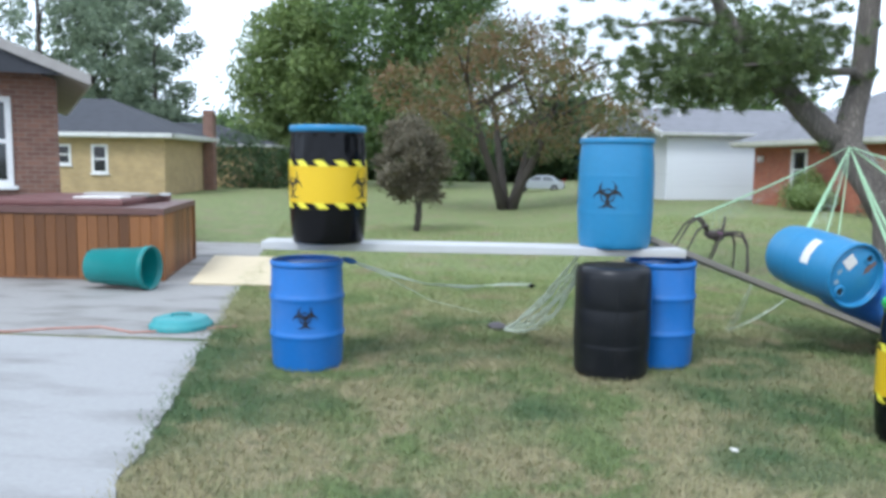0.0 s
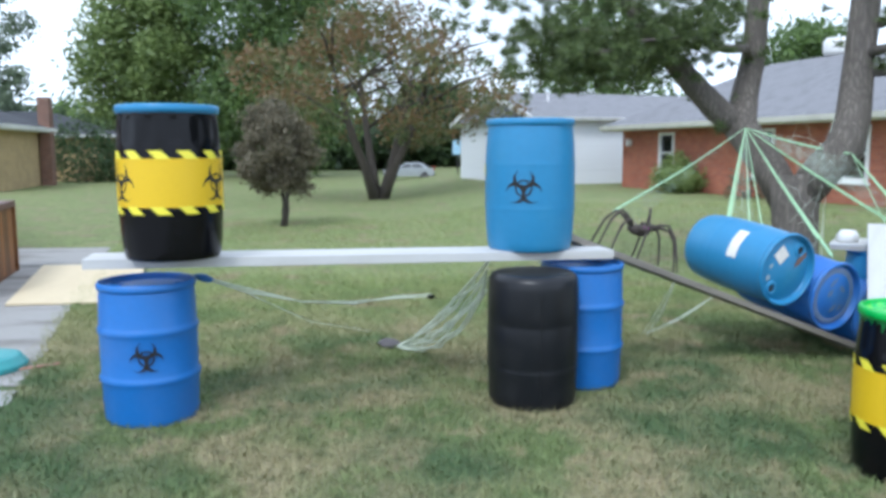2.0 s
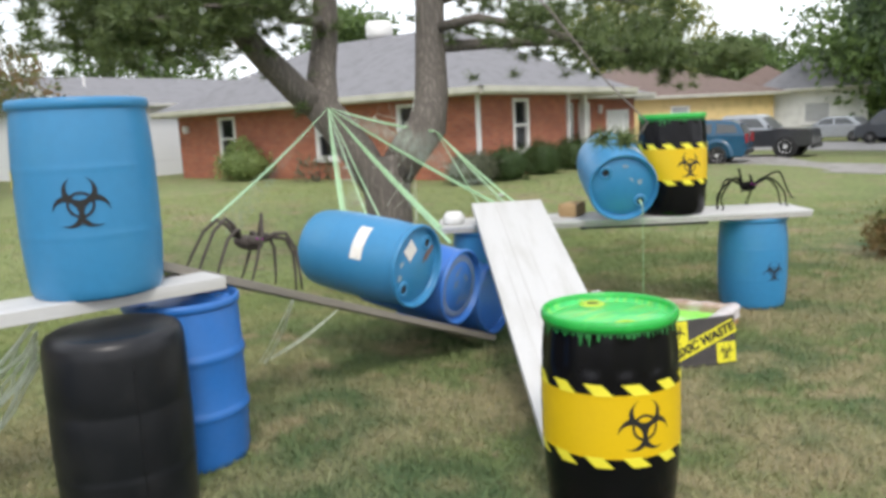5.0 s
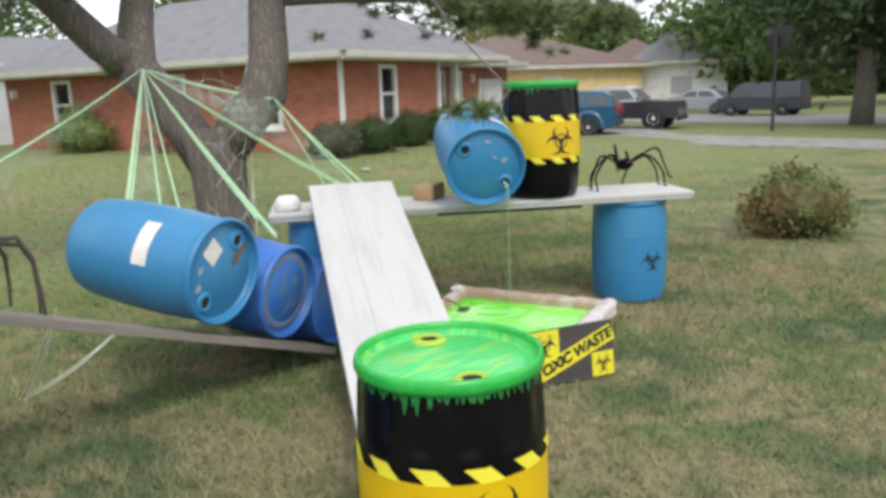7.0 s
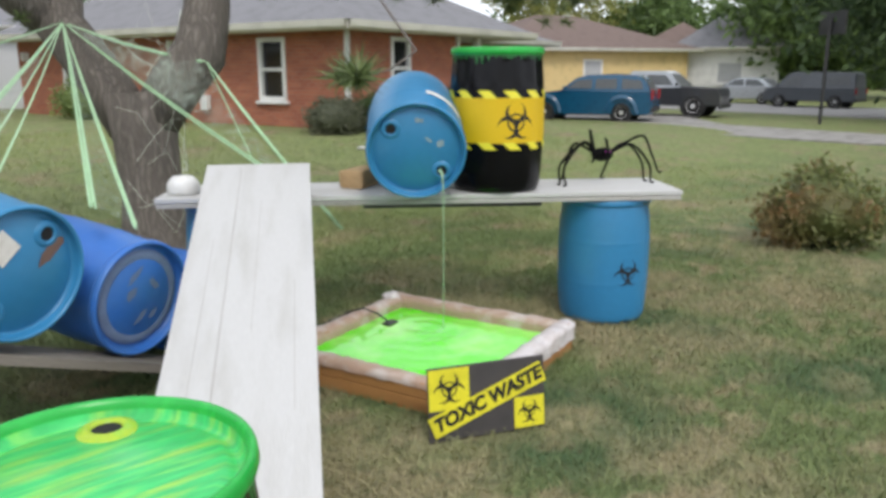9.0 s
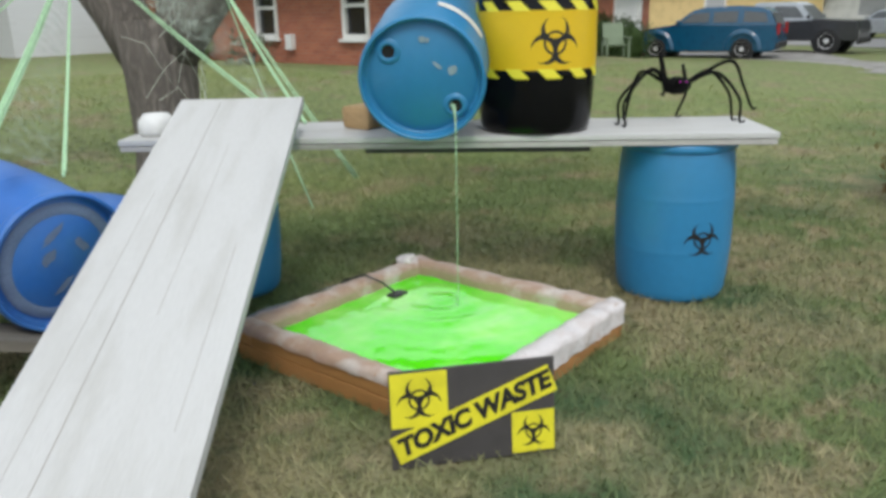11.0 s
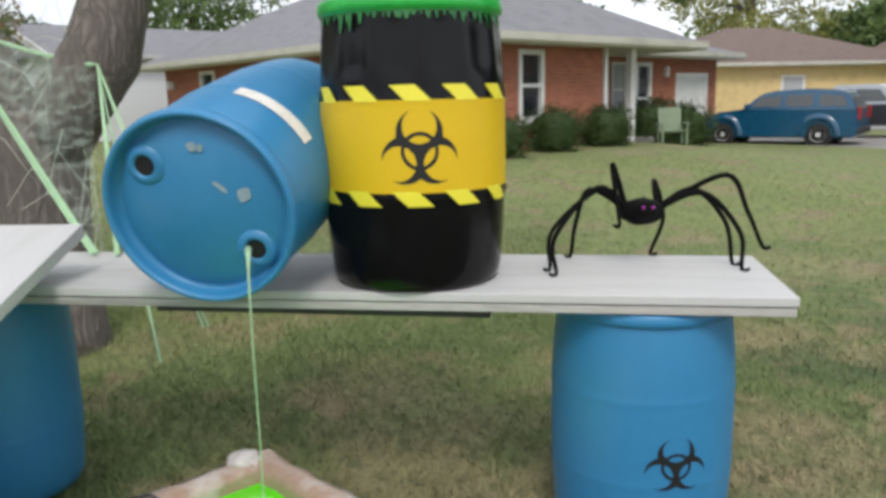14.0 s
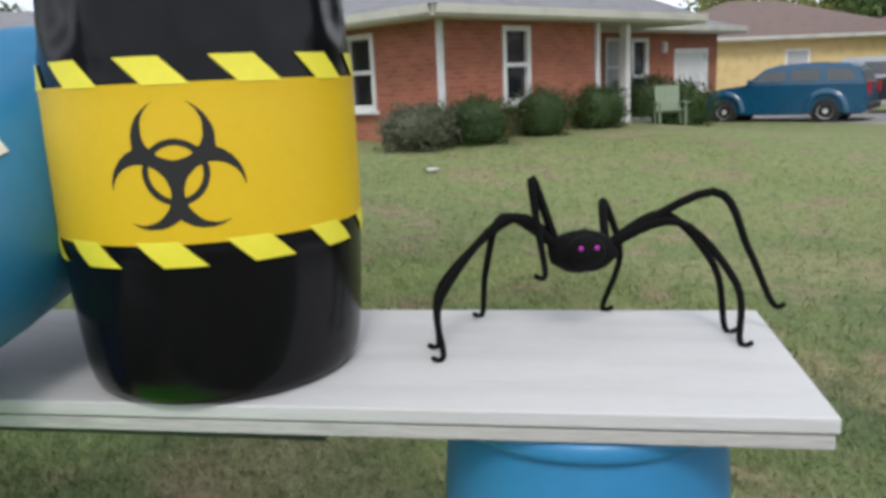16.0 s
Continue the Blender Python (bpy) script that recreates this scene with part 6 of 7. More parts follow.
def netting():
    root = thing("netting", pose(0, 0, 0), "loose white cobweb netting hanging under the plank", "cobweb")
    hang = [Vector((-1.08, 5.18, 0.93)), Vector((-0.8, 5.3, 0.80)), Vector((-0.45, 5.45, 0.70)), Vector((-0.1, 5.6, 0.665)), Vector((0.2, 5.75, 0.655)), Vector((0.45, 5.86, 0.64))]
    for k in range(3):
        bm = bmesh.new()
        tube(bm, [p + Vector((0, 0.01 * k, 0.012 * k * math.sin(i * 1.7))) for i, p in enumerate(hang)], [0.005, 0.005, 0.0048, 0.0045, 0.004, 0.003], 5)
        part("strand", bm, CORD_WHITE, root)
    bm = bmesh.new()
    bmesh.ops.create_icosphere(bm, subdivisions=2, radius=0.022)
    for v in bm.verts:
        v.co = Vector((v.co.x * 1.3, v.co.y, v.co.z * 0.8)) + hang[-1]
    for a in range(8):
        q = Vector((math.cos(a * 0.785), math.sin(a * 0.785), 0.3))
        tube(bm, [hang[-1], hang[-1] + q * 0.03, hang[-1] + Vector((q.x * 0.05, q.y * 0.05, -0.012))], [0.003, 0.0025, 0.0015], 4)
    part("web_bug", bm, FUR, root, "tiny black plastic spider caught on the cord")
    bm = bmesh.new()
    tube(bm, [hang[1], (-0.4, 5.5, 0.55), (0.0, 5.9, 0.38)], [0.004, 0.003, 0.002], 5)
    part("strand", bm, CORD_WHITE, root)
    bm = bmesh.new()
    bmesh.ops.create_icosphere(bm, subdivisions=3, radius=0.03)
    for v in bm.verts:
        v.co = hang[0] + Vector((v.co.x * 2.2 + 0.05, v.co.y, v.co.z * 0.8 - v.co.x * 0.5 - 0.015)) + noise.noise_vector(v.co * 40) * 0.006
    part("wad", bm, BLUE_DEEP, root, "small blue wad of netting", smooth=True)
    rng = random.Random(12)
    foot = Vector((0.21, 6.47, 0.115))
    for k in range(11):
        top = Vector((0.80, 5.30 + 0.012 * k, 0.98 - 0.022 * k + rng.uniform(-0.02, 0.02)))
        bm = bmesh.new()
        pts = [top]
        belly = 0.06 + 0.16 * (k / 10)
        for i in range(1, 10):
            f = i / 10
            pts.append(top.lerp(foot, f) + Vector((rng.uniform(-0.025, 0.025), 0, -belly * math.sin(f * math.pi) * (1 - 0.3 * f) + rng.uniform(-0.018, 0.018))))
        tube(bm, pts + [foot], [0.0055 + 0.004 * (k % 3 == 0)] * 11, 5)
        part("strand", bm, CORD_WHITE, root)
    child("veil", mesh_of("veil", [(0.80, 5.30, 0.97), (0.80, 5.42, 0.74), (0.5, 5.95, 0.30), tuple(foot), (0.5, 5.9, 0.5)], [(0, 1, 2, 3, 4)], GAUZE), root)
    st = thing("stone", pose(0.14, 6.52, level(0.14, 6.52)), "dark grey stone holding down the netting", "stone")
    bm = bmesh.new()
    bmesh.ops.create_icosphere(bm, subdivisions=2, radius=0.075)
    for v in bm.verts:
        v.co = Vector((v.co.x * 1.3, v.co.y, v.co.z * 0.6 + 0.035)) * (1 + 0.25 * noise.noise(v.co * 12))
    part("stone", bm, shade("grey_stone", (0.10, 0.09, 0.095), 0.9, vary=0.3, scale=12, fine=60, bump=0.4), st)


netting()

# ---- on the terrace ----
def hot_tub():
    root = thing("hot_tub", pose(-4.19, 8.56, 0.15, 0, 0, 0), "square hot tub clad in red-brown planks, covers on top", "hot tub")
    deep, wide, h = 2.35, 2.45, 0.86
    REDWOOD = shade("redwood_plank", (0.205, 0.082, 0.024), 0.5, vary=0.25, scale=4, fine=50, bump=0.2, other=(0.095, 0.036, 0.014), amount=0.8, stretch=(3, 3, 0.3), per_piece=0.45)
    PINK = shade("faded_pink_vinyl", (0.16, 0.07, 0.065), 0.6, vary=0.15, scale=4, fine=40, bump=0.1)
    RIM = shade("dull_maroon_rim", (0.13, 0.065, 0.055), 0.5, vary=0.1, scale=4, fine=40, bump=0.1)
    # plan: the front runs to -x, the side runs back along a slant
    side = Vector((-0.24, 0.97, 0))
    front = Vector((-1, -0.02, 0))
    core = bmesh.new()
    c = [Vector((0, 0, 0)) + front * 0.03 + side * 0.03, front * (wide - 0.03) + side * 0.03, front * (wide - 0.03) + side * (deep - 0.03), front * 0.03 + side * (deep - 0.03)]
    lo, hi = [core.verts.new(p) for p in c], [core.verts.new(p + Vector((0, 0, h - 0.02))) for p in c]
    core.faces.new(hi)
    for i in range(4):
        core.faces.new((lo[i], lo[(i + 1) % 4], hi[(i + 1) % 4], hi[i]))
    part("tub_core", core, HOLE, root)
    mesh_f = bm_mesh("plank", box_data(0.132, 0.024, h - 0.05, 0.004, z0=0.03), REDWOOD)
    for way, ln in ((front, wide), (side, deep)):
        n = int(ln / 0.14)
        a = math.degrees(math.atan2(way.y, way.x))
        for i in range(n):
            child("plank", mesh_f, root, Matrix.Translation(way * (0.07 + 0.14 * i)) @ pose(0, 0, 0, 0, 0, a))
        part("skirting", box_data(ln, 0.03, 0.035, 0.004, x0=0), REDWOOD, root, m=pose(0, 0, 0, 0, 0, a))
    for p in (Vector((0, 0, 0)), side * deep, front * wide):
        part("corner_post", box_data(0.07, 0.07, h, 0.008), REDWOOD, root, m=Matrix.Translation(p) @ pose(0, 0, 0, 0, 0, 14))
    rim = bmesh.new()
    q = [front * -0.04 + side * -0.04, front * (wide + 0.04) + side * -0.04, front * (wide + 0.04) + side * (deep + 0.04), front * -0.04 + side * (deep + 0.04)]
    a, b = [rim.verts.new(p + Vector((0, 0, h - 0.01))) for p in q], [rim.verts.new(p * 0.985 + Vector((0, 0, h + 0.07))) for p in q]
    rim.faces.new(b)
    rim.faces.new(a[::-1])
    for i in range(4):
        rim.faces.new((a[i], a[(i + 1) % 4], b[(i + 1) % 4], b[i]))
    part("rim", rim, RIM, root)
    cover = thing("tub_cover", root.matrix_world @ Matrix.Translation(front * 1.4 + side * 1.15 + Vector((0, 0, h + 0.07))), "faded pinkish vinyl tub cover", "cover")
    bm = box_data(1.9, 1.9, 0.09, 0.03)
    part("cover", bm, PINK, cover, m=pose(0, 0, 0, 0, 0, 6))
    for k, (x, y, sx, sy, rz, mat, name) in enumerate(((0.55, -0.45, 0.62, 0.40, 8, LABEL, "paper"), (0.86, 0.15, 0.30, 0.34, -6, GREY_WOOD, "slate"), (0.2, 0.6, 0.9, 0.25, 3, WHITE_WOOD, "board"), (0.93, 0.62, 0.16, 0.3, 20, WHITE_WOOD, "board"))):
        t = thing("loose_" + name, cover.matrix_world @ pose(x, y, 0.09, 0, 0, rz), "loose pale " + name + " lying on the tub cover", name)
        part(name, box_data(sx, sy, 0.025, 0.004), mat, t)


hot_tub()

TEAL = shade("teal_plastic", (0.010, 0.19, 0.185), 0.4, vary=0.1, scale=4, fine=30, bump=0.05, other=(0.02, 0.27, 0.27), amount=0.5)
TEAL_PALE = shade("faded_teal_plastic", (0.05, 0.28, 0.29), 0.5, vary=0.1, scale=4, fine=30, bump=0.05, other=(0.03, 0.23, 0.25), amount=0.6)


def bin_and_lid():
    root = thing("rubbish_bin", Matrix.Translation((-4.02, 7.92, 0.15 + 0.262)) @ pose(0, 0, 0, 0, 0, -3) @ pose(0, 0, 0, 0, 90, 0) @ pose(0, 0, -0.78), "teal plastic rubbish bin lying on its side", "bin")
    part("body", lathe([(0.0, 0.0), (0.19, 0.0), (0.205, 0.02), (0.245, 0.70), (0.262, 0.705), (0.265, 0.745), (0.262, 0.78), (0.25, 0.78), (0.236, 0.70), (0.197, 0.03), (0.0, 0.025)], 40), TEAL, root, smooth=True)
    part("handle", box_data(0.10, 0.05, 0.06, 0.015), TEAL, root, m=pose(0.262, 0, 0.66))
    lid = thing("bin_lid", pose(-2.79, 5.95, 0.15, 0, 0, 20), "faded teal round plastic bin lid on the concrete", "lid")
    part("dome", lathe([(0.285, 0.0), (0.29, 0.03), (0.275, 0.05), (0.262, 0.055), (0.25, 0.085), (0.20, 0.10), (0.0, 0.108)], 40), TEAL_PALE, lid, smooth=True)
    bm = bmesh.new()
    tube(bm, [(-0.09, 0, 0.10), (-0.07, 0, 0.125), (0.0, 0, 0.13), (0.07, 0, 0.125), (0.09, 0, 0.10)], [0.014] * 5, 8)
    part("grip", bm, TEAL_PALE, lid)


bin_and_lid()


def sheet_and_cord():
    root = thing("plywood_sheet", Matrix.Translation((-3.74, 8.33, 0.155)), "pale yellow plywood sheet lying at the lawn's edge", "plywood")
    bm = bmesh.new()
    vs = [Vector((0, 0, 0)), Vector((1.3, 0.10, -0.01)), Vector((0.52, 2.9, -0.01)), Vector((-0.79, 2.80, 0.0))]
    a, b = [bm.verts.new(v) for v in vs], [bm.verts.new(v + Vector((0, 0, 0.02))) for v in vs]
    bm.faces.new(b)
    bm.faces.new(a[::-1])
    for i in range(4):
        bm.faces.new((a[i], a[(i + 1) % 4], b[(i + 1) % 4], b[i]))
    part("sheet", bm, shade("plywood", (0.60, 0.50, 0.33), 0.7, vary=0.08, scale=4, fine=40, bump=0.08, other=(0.52, 0.42, 0.27), amount=0.5, stretch=(1, 0.2, 1)), root)
    cord = thing("orange_cord", pose(0, 0, 0), "faded orange extension cord across the concrete", "cord")
    bm = bmesh.new()
    pts = [(-6.5, 5.2, 0.158), (-5.2, 5.55, 0.158), (-4.2, 5.48, 0.158), (-3.9, 5.66, 0.158), (-3.5, 5.80, 0.158), (-3.1, 5.62, 0.158), (-2.83, 5.73, 0.158), (-2.55, 5.86, 0.158), (-2.3, 6.05, 0.15)]
    tube(bm, pts, [0.011] * 9, 6)
    part("cord", bm, shade("orange_rubber", (0.42, 0.22, 0.17), 0.6, vary=0.2, scale=9, fine=40, bump=0.05), cord)
    leaf = thing("paper_scrap", pose(1.56, 3.42, level(1.56, 3.42) + 0.035), "small white scrap of paper in the grass", "paper")
    part("scrap", box_data(0.045, 0.03, 0.012, 0.004), LABEL, leaf, m=pose(0, 0, 0, 10, 12, 30))
    disc = thing("white_disc", pose(9.9, 13.0, level(9.9, 13.0) + 0.02), "small white plastic disc lying on the lawn", "disc")
    part("disc", lathe([(0.0, 0.0), (0.07, 0.0), (0.08, 0.03), (0.0, 0.04)], 20), CUP, disc)


sheet_and_cord()


def garden_chair():
    root = thing("garden_chair", pose(16.5, 15.95, level(16.5, 15.95) - 0.02, 0, 0, -30) @ Matrix.Scale(0.78, 4), "pale green slatted garden chair on the lawn", "chair")
    PG = shade("pale_green_plastic", (0.20, 0.26, 0.17), 0.6, vary=0.1, scale=5, fine=40, bump=0.05)
    for i in range(5):
        part("seat_slat", box_data(0.56, 0.09, 0.025, 0.006), PG, root, m=pose(0, -0.22 + 0.11 * i, 0.36 - 0.02 * i))
        part("back_slat", box_data(0.115, 0.022, 0.66, 0.006), PG, root, m=pose(-0.24 + 0.12 * i, 0.27, 0.32, -16))
    for sx in (-1, 1):
        part("front_leg", box_data(0.05, 0.09, 0.54, 0.006), PG, root, m=pose(sx * 0.31, -0.24, 0))
        part("back_leg", box_data(0.05, 0.09, 0.5, 0.006), PG, root, m=pose(sx * 0.31, 0.26, 0, -14))
        part("armrest", box_data(0.12, 0.66, 0.025, 0.006), PG, root, m=pose(sx * 0.33, 0.0, 0.54))


garden_chair()


# ---- vehicles ----
TYRE = shade("tyre_rubber", (0.015, 0.015, 0.016), 0.8, vary=0.2, bump=0.1)
ALLOY = shade("alloy", (0.70, 0.70, 0.71), 0.35, metal=0.3, vary=0.05, bump=0.02)
AUTO_GLASS = shade("car_glass", (0.10, 0.108, 0.115), 0.3, vary=0.1, bump=0.0, spec=0.4)
LAMP_RED = shade("tail_lamp", (0.35, 0.02, 0.02), 0.25, bump=0)
LAMP_CLEAR = shade("head_lamp", (0.55, 0.56, 0.58), 0.15, bump=0)


def extrude_side(profile, width, top_in=0.0, z_in=1.0, bevel=0.04):
    """A car form from its side outline (x, z); points above z_in lean in by top_in."""
    bm = bmesh.new()
    sides = []
    for s in (-1, 1):
        ring = []
        for x, z in profile:
            w = width / 2 - (top_in * max(0.0, (z - z_in)) if z > z_in else 0)
            ring.append(bm.verts.new((x, s * w, z)))
        sides.append(ring)
    n = len(profile)
    bm.faces.new(sides[0])
    bm.faces.new(sides[1][::-1])
    for i in range(n):
        bm.faces.new((sides[0][i], sides[1][i], sides[1][(i + 1) % n], sides[0][(i + 1) % n]))
    bmesh.ops.recalc_face_normals(bm, faces=bm.faces[:])
    if bevel:
        bmesh.ops.bevel(bm, geom=[e for e in bm.edges if e.calc_face_angle(0) > 0.35], offset=bevel, segments=2, affect="EDGES", clamp_overlap=True)
    return bm


def wheel(root, x, y, r, w=0.2):
    t = part("wheel", lathe([(0.0, -w / 2), (r * 0.62, -w / 2), (r * 0.66, -w / 2 - 0.01), (r * 0.96, -w / 2 + 0.01), (r, -w / 4), (r, w / 4), (r * 0.96, w / 2 - 0.01), (r * 0.66, w / 2 + 0.01), (r * 0.62, w / 2), (0.0, w / 2)], 28), TYRE, root, "black tyre with silver rim", m=pose(x, y, r, 90))
    s = 1 if y < 0 else -1
    rim = part("rim", lathe([(0.0, 0.0), (r * 0.18, 0.0), (r * 0.22, -0.015), (r * 0.56, -0.02), (r * 0.62, 0.01)], 24), ALLOY, t, m=pose(0, 0, s * (w / 2 + 0.012), 180 if s < 0 else 0))
    for k in range(5):
        part("spoke_gap", box_data(0.05 * r / 0.33, 0.11 * r / 0.33, 0.004, 0), TYRE, t, m=pose(0, 0, s * (w / 2 + 0.014)) @ pose(0, 0, 0, 0, 0, 72 * k) @ pose(0, r * 0.38, 0))


def car(name, m, paint, label, low, cab, panes, width, wheels, r, lamps=True, cab_paint=None, kind="car"):
    """A vehicle along x, nose at +x: low and cab are side outlines, panes are side windows as outlines."""
    root = thing(name, m, label, kind)
    part("body", extrude_side(low, width, bevel=0.05), paint, root)
    part("cabin", extrude_side(cab, width - 0.04, 0.22, low_top(low) - 0.05, 0.04), cab_paint or paint, root)
    for pn in panes:
        for s in (-1, 1):
            vs = []
            for x, z in pn:
                w = (width - 0.04) / 2 - 0.22 * max(0.0, z - (low_top(low) - 0.05)) + 0.006
                vs.append((x, s * w, z))
            child("side_window", mesh_of("side_window", vs, [tuple(range(len(vs)))], AUTO_GLASS), root)
    # windscreen and rear window, a hair proud of the cabin's ends
    def glass(p, q, name):
        (x0, z0), (x1, z1) = p, q
        d = Vector((x1 - x0, 0, z1 - z0)).normalized()
        n = Vector((d.z, 0, -d.x)) * (0.012 if (x0 + x1) > cab_mid else -0.012)
        if (n.x > 0) != ((x0 + x1) / 2 > cab_mid / 2):
            n = -n
        vs = []
        for f, s in ((0.1, -1), (0.1, 1), (0.9, 1), (0.9, -1)):
            x, z = x0 + (x1 - x0) * f, z0 + (z1 - z0) * f
            w = width / 2 - 0.10 - 0.22 * max(0.0, z - (low_top(low) - 0.05))
            vs.append((x + n.x, s * w, z + n.z))
        child(name, mesh_of(name, vs, [(0, 1, 2, 3)], AUTO_GLASS), root)
    cab_mid = sum(x for x, z in cab) / len(cab) * 2
    glass(cab[0], cab[1], "windscreen")
    glass(cab[-1], cab[-2], "rear_window")
    for x in wheels:
        for s in (-1, 1):
            part("wheel_arch", lathe([(0.0, 0), (r * 1.18, 0), (r * 1.18, 0.012)], 28), TYRE, root, m=pose(x, s * (width / 2 - 0.008) - (0.0 if s > 0 else 0.0), r * 1.02, 90 if s < 0 else -90))
            wheel(root, x, s * (width / 2 - 0.085), r)
    front, back = max(x for x, z in low), min(x for x, z in low)
    part("bumper", box_data(0.12, width * 0.96, 0.18, 0.04), DARK_IRON, root, m=pose(front - 0.02, 0, 0.32))
    part("bumper", box_data(0.12, width * 0.96, 0.18, 0.04), DARK_IRON, root, m=pose(back + 0.02, 0, 0.34))
    for s in (-1, 1):
        part("headlight", box_data(0.10, 0.24, 0.16, 0.03), LAMP_CLEAR, root, m=pose(front - 0.06, s * (width / 2 - 0.2), 0.62))
        part("tail_light", box_data(0.08, 0.14, 0.34, 0.03), LAMP_RED, root, m=pose(back + 0.02, s * (width / 2 - 0.1), 0.75))
        part("mirror", box_data(0.10, 0.16, 0.12, 0.03), paint, root, m=pose(cab[0][0] - 0.25, s * (width / 2 + 0.05), low_top(low) + 0.02))
    return root


def low_top(low):
    return max(z for x, z in low)


TEAL_BLUE = shade("teal_blue_car_paint", (0.004, 0.075, 0.16), 0.25, vary=0.05, bump=0.0, coat=0.6)
CHARCOAL = shade("charcoal_car_paint", (0.035, 0.036, 0.04), 0.3, vary=0.05, bump=0.0, coat=0.5)
SILVER = shade("silver_car_paint", (0.40, 0.43, 0.46), 0.3, metal=0.3, vary=0.05, bump=0.0, coat=0.5)
SLATE = shade("slate_grey_paint", (0.075, 0.085, 0.10), 0.35, vary=0.05, bump=0.0, coat=0.4)
WAGON_LOW = [(1.82, 0.22), (1.93, 0.5), (1.86, 0.76), (1.55, 0.95), (0.8, 1.05), (-2.05, 1.06), (-2.26, 0.96), (-2.33, 0.45), (-2.22, 0.25)]
WAGON_CAB = [(0.88, 0.98), (0.26, 1.47), (-0.1, 1.56), (-1.0, 1.60), (-1.75, 1.55), (-2.05, 1.42), (-2.27, 0.98)]
WAGON_PANES = [[(0.56, 1.12), (0.24, 1.38), (-0.28, 1.41), (-0.28, 1.12)], [(-0.42, 1.12), (-0.42, 1.42), (-1.12, 1.44), (-1.12, 1.12)], [(-1.30, 1.12), (-1.30, 1.44), (-1.90, 1.38), (-2.0, 1.12)]]
wagon = car("station_wagon", pose(22.5, 18.4, level(22.5, 18.4) + 0.0, 0, 0, 116) @ Matrix.Scale(0.90, 4), TEAL_BLUE, "glossy teal blue station wagon parked on the drive", WAGON_LOW, WAGON_CAB, WAGON_PANES, 1.75, (1.31, -1.32), 0.33)
for x in (1.31, -1.32):
    for side in (-1, 1):
        bm = bmesh.new()
        rings = []
        for k in range(15):
            a = math.pi * (k / 14) * 1.04 - 0.06
            rings.append([bm.verts.new((x + r * math.cos(a), side * (0.84 + o), 0.34 + r * 1.04 * math.sin(a))) for r, o in ((0.38, 0.0), (0.385, 0.07), (0.46, 0.085), (0.56, 0.035), (0.58, 0.0))])
        for p, q in zip(rings, rings[1:]):
            for i in range(4):
                bm.faces.new((p[i], p[i + 1], q[i + 1], q[i]))
        part("fender", bm, TEAL_BLUE, wagon, smooth=True)
TRUCK_LOW = [(2.7, 0.42), (2.75, 0.75), (2.68, 1.08), (1.3, 1.16), (-2.6, 1.12), (-2.65, 0.5), (-2.6, 0.42)]
TRUCK_CAB = [(1.35, 1.05), (0.75, 1.66), (0.5, 1.74), (-0.7, 1.74), (-0.85, 1.66), (-1.0, 1.05)]
TRUCK_PANES = [[(0.95, 1.2), (0.62, 1.58), (-0.1, 1.6), (-0.1, 1.2)], [(-0.2, 1.2), (-0.2, 1.6), (-0.65, 1.6), (-0.75, 1.2)]]
car("pickup_truck", pose(26.3, 18.5, 0.03, 0, 0, -72) @ Matrix.Scale(0.86, 4), CHARCOAL, "dark charcoal pickup truck with pale cab roof", TRUCK_LOW, TRUCK_CAB, TRUCK_PANES, 1.9, (1.75, -1.6), 0.42, cab_paint=SILVER)
SEDAN_LOW = [(2.2, 0.25), (2.25, 0.5), (2.1, 0.75), (1.0, 0.92), (-1.6, 0.95), (-2.2, 0.9), (-2.25, 0.5), (-2.15, 0.25)]
SEDAN_CAB = [(1.1, 0.85), (0.4, 1.36), (0.1, 1.42), (-0.9, 1.42), (-1.2, 1.36), (-1.85, 0.88)]
SEDAN_PANES = [[(0.75, 0.98), (0.35, 1.30), (-0.2, 1.33), (-0.2, 0.98)], [(-0.3, 0.98), (-0.3, 1.33), (-0.95, 1.31), (-1.4, 0.98)]]
car("sedan", pose(38.0, 21.4, 0.03, 0, 0, 96) @ Matrix.Scale(0.82, 4), SILVER, "silver sedan parked along the street", SEDAN_LOW, SEDAN_CAB, SEDAN_PANES, 1.75, (1.35, -1.35), 0.31)
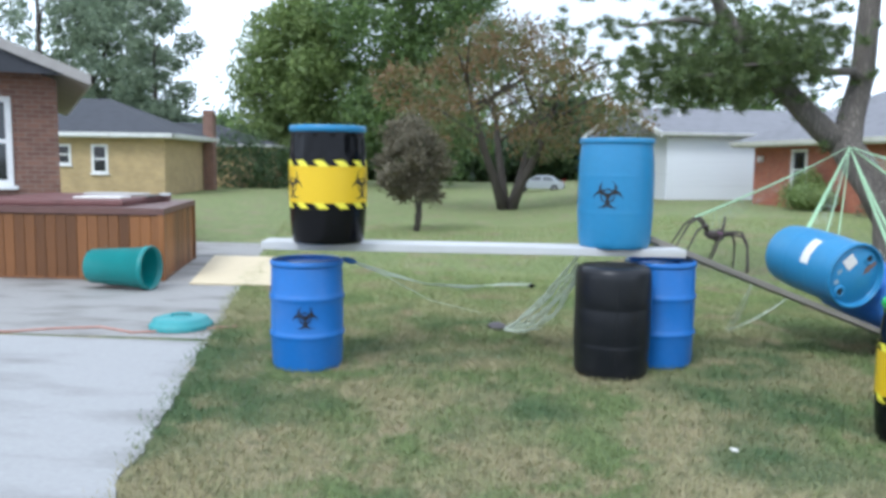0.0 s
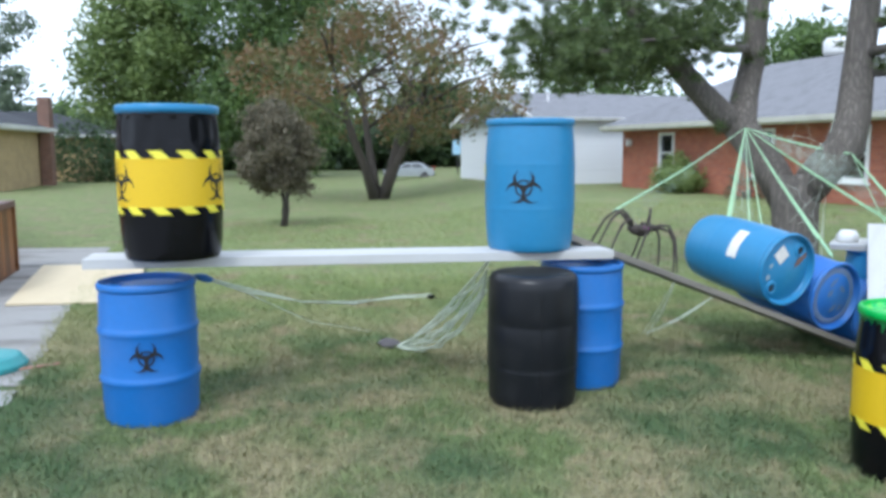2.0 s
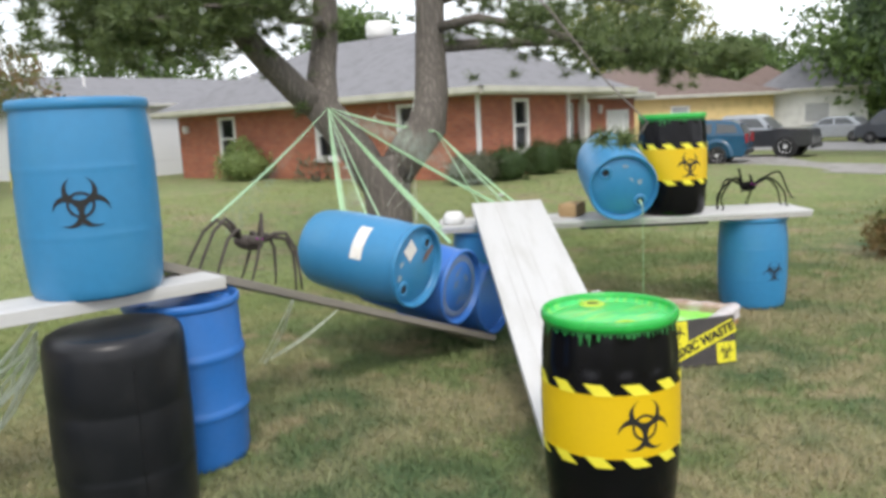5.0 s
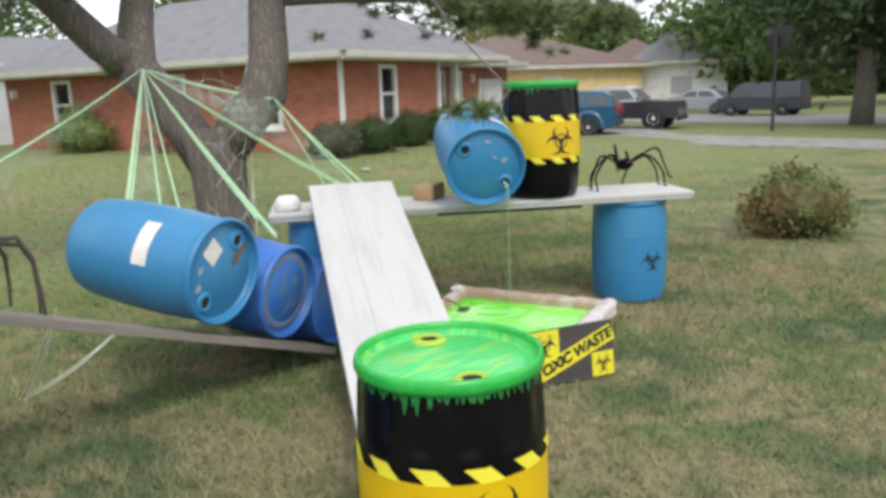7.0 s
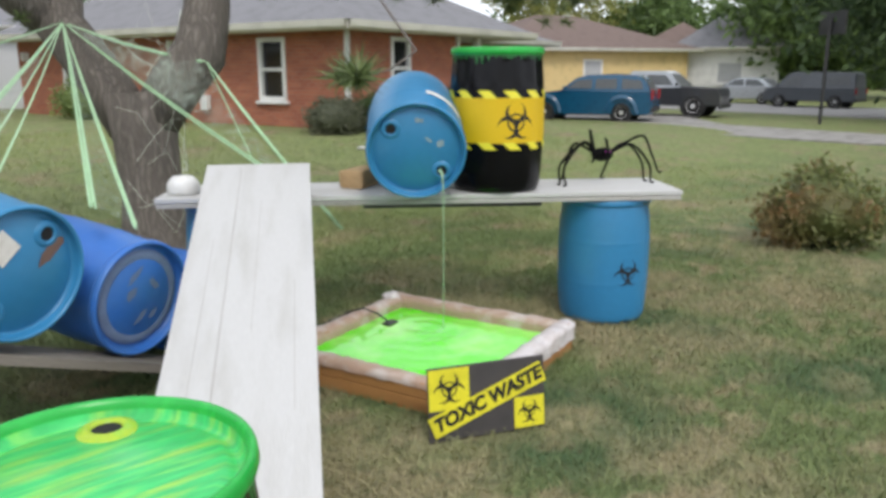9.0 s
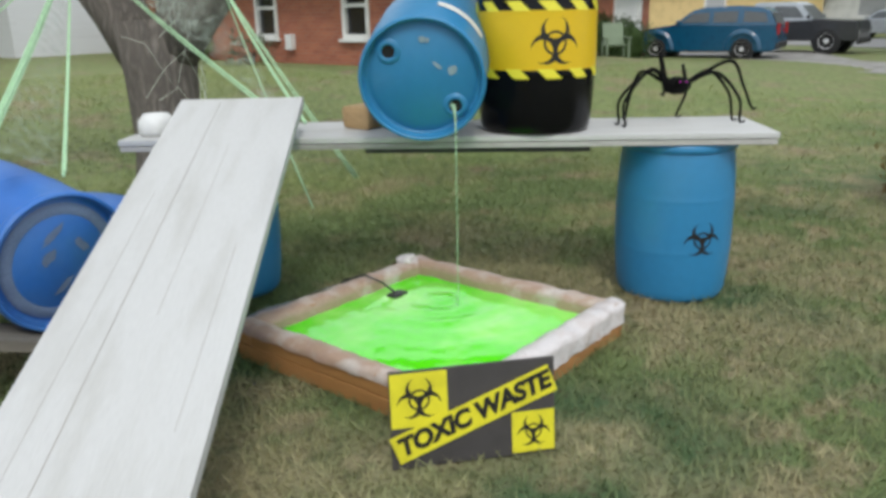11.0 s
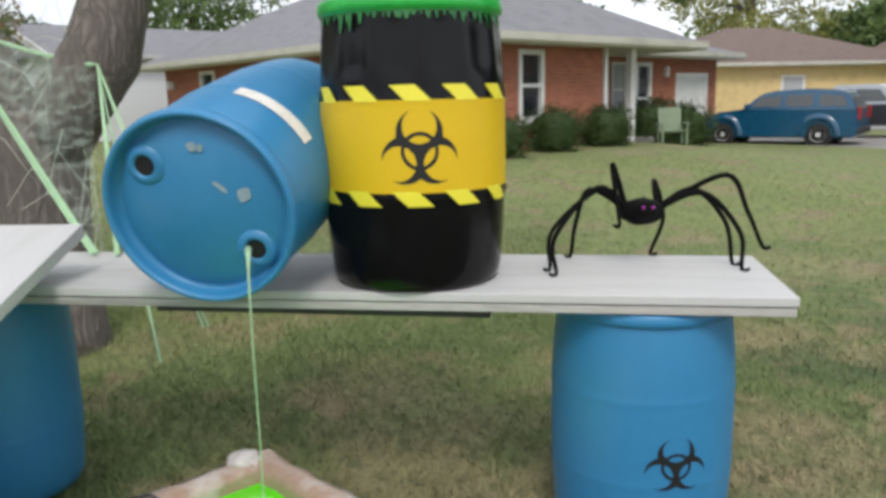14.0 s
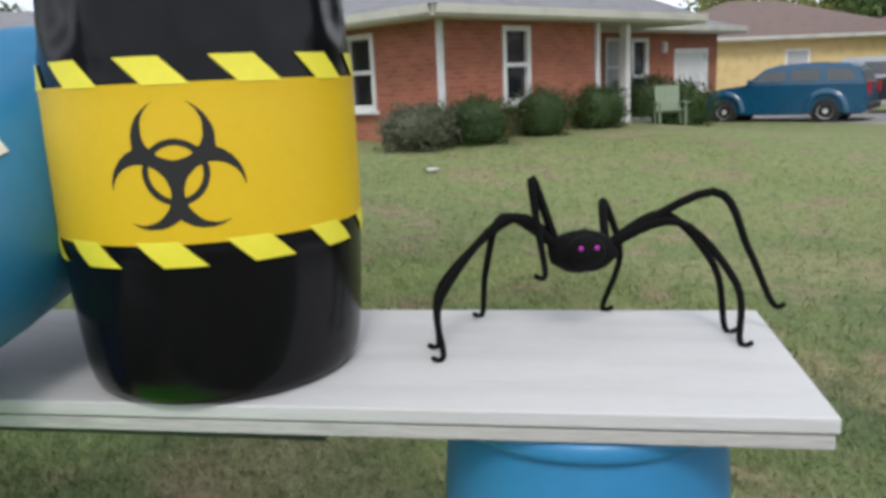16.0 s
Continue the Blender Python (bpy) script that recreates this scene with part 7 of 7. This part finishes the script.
car("sedan", pose(31.6, 6.6, 0.03, 0, 0, 92), SLATE, "dark slate sedan parked by the street tree", SEDAN_LOW, SEDAN_CAB, SEDAN_PANES, 1.75, (1.35, -1.35), 0.31)
car("sedan", pose(1.4, 42.0, level(1.4, 42.0) + 0.01, 0, 0, 178) @ Matrix.Scale(0.60, 4), SILVER, "pale sedan on the far drive behind the trees", SEDAN_LOW, SEDAN_CAB, SEDAN_PANES, 1.75, (1.35, -1.35), 0.31)
VAN_LOW = [(2.55, 0.35), (2.6, 0.7), (2.45, 1.05), (1.9, 1.15), (-2.5, 1.15), (-2.55, 0.5), (-2.5, 0.35)]
VAN_CAB = [(2.0, 1.05), (1.25, 1.85), (0.9, 1.98), (-2.2, 1.98), (-2.42, 1.88), (-2.5, 1.05)]
VAN_PANES = [[(1.55, 1.22), (1.12, 1.74), (0.5, 1.76), (0.5, 1.22)], [(-0.9, 1.3), (-0.9, 1.75), (-2.1, 1.75), (-2.2, 1.3)]]
car("van", pose(36.0, 17.3, 0.03, 0, 0, 94) @ Matrix.Scale(0.72, 4), SLATE, "dark grey delivery van parked along the street", VAN_LOW, VAN_CAB, VAN_PANES, 1.95, (1.6, -1.5), 0.36)


# ---- posts ----
def hoop():
    root = thing("basketball_hoop", pose(25.9, 12.6, -0.02, 0, 0, 60), "dark basketball backboard on a thin pole", "hoop")
    part("pole", lathe([(0.0, 0), (0.05, 0), (0.05, 3.0), (0.0, 3.0)], 12), DARK_IRON, root)
    part("backboard", box_data(1.1, 0.06, 0.65, 0.01), DARK_IRON, root, m=pose(0, -0.1, 2.55))
    sg = thing("street_sign", pose(4.1, 43, -0.02, 0, 0, 10), "small blue and white sign on a post", "sign")
    part("post", lathe([(0.0, 0), (0.04, 0), (0.04, 2.2), (0, 2.2)], 8), DARK_IRON, sg)
    part("plate", box_data(0.6, 0.03, 0.75, 0.005), shade("sign_blue", (0.35, 0.55, 0.7), 0.5, bump=0), sg, m=pose(0, -0.05, 1.5))


hoop()
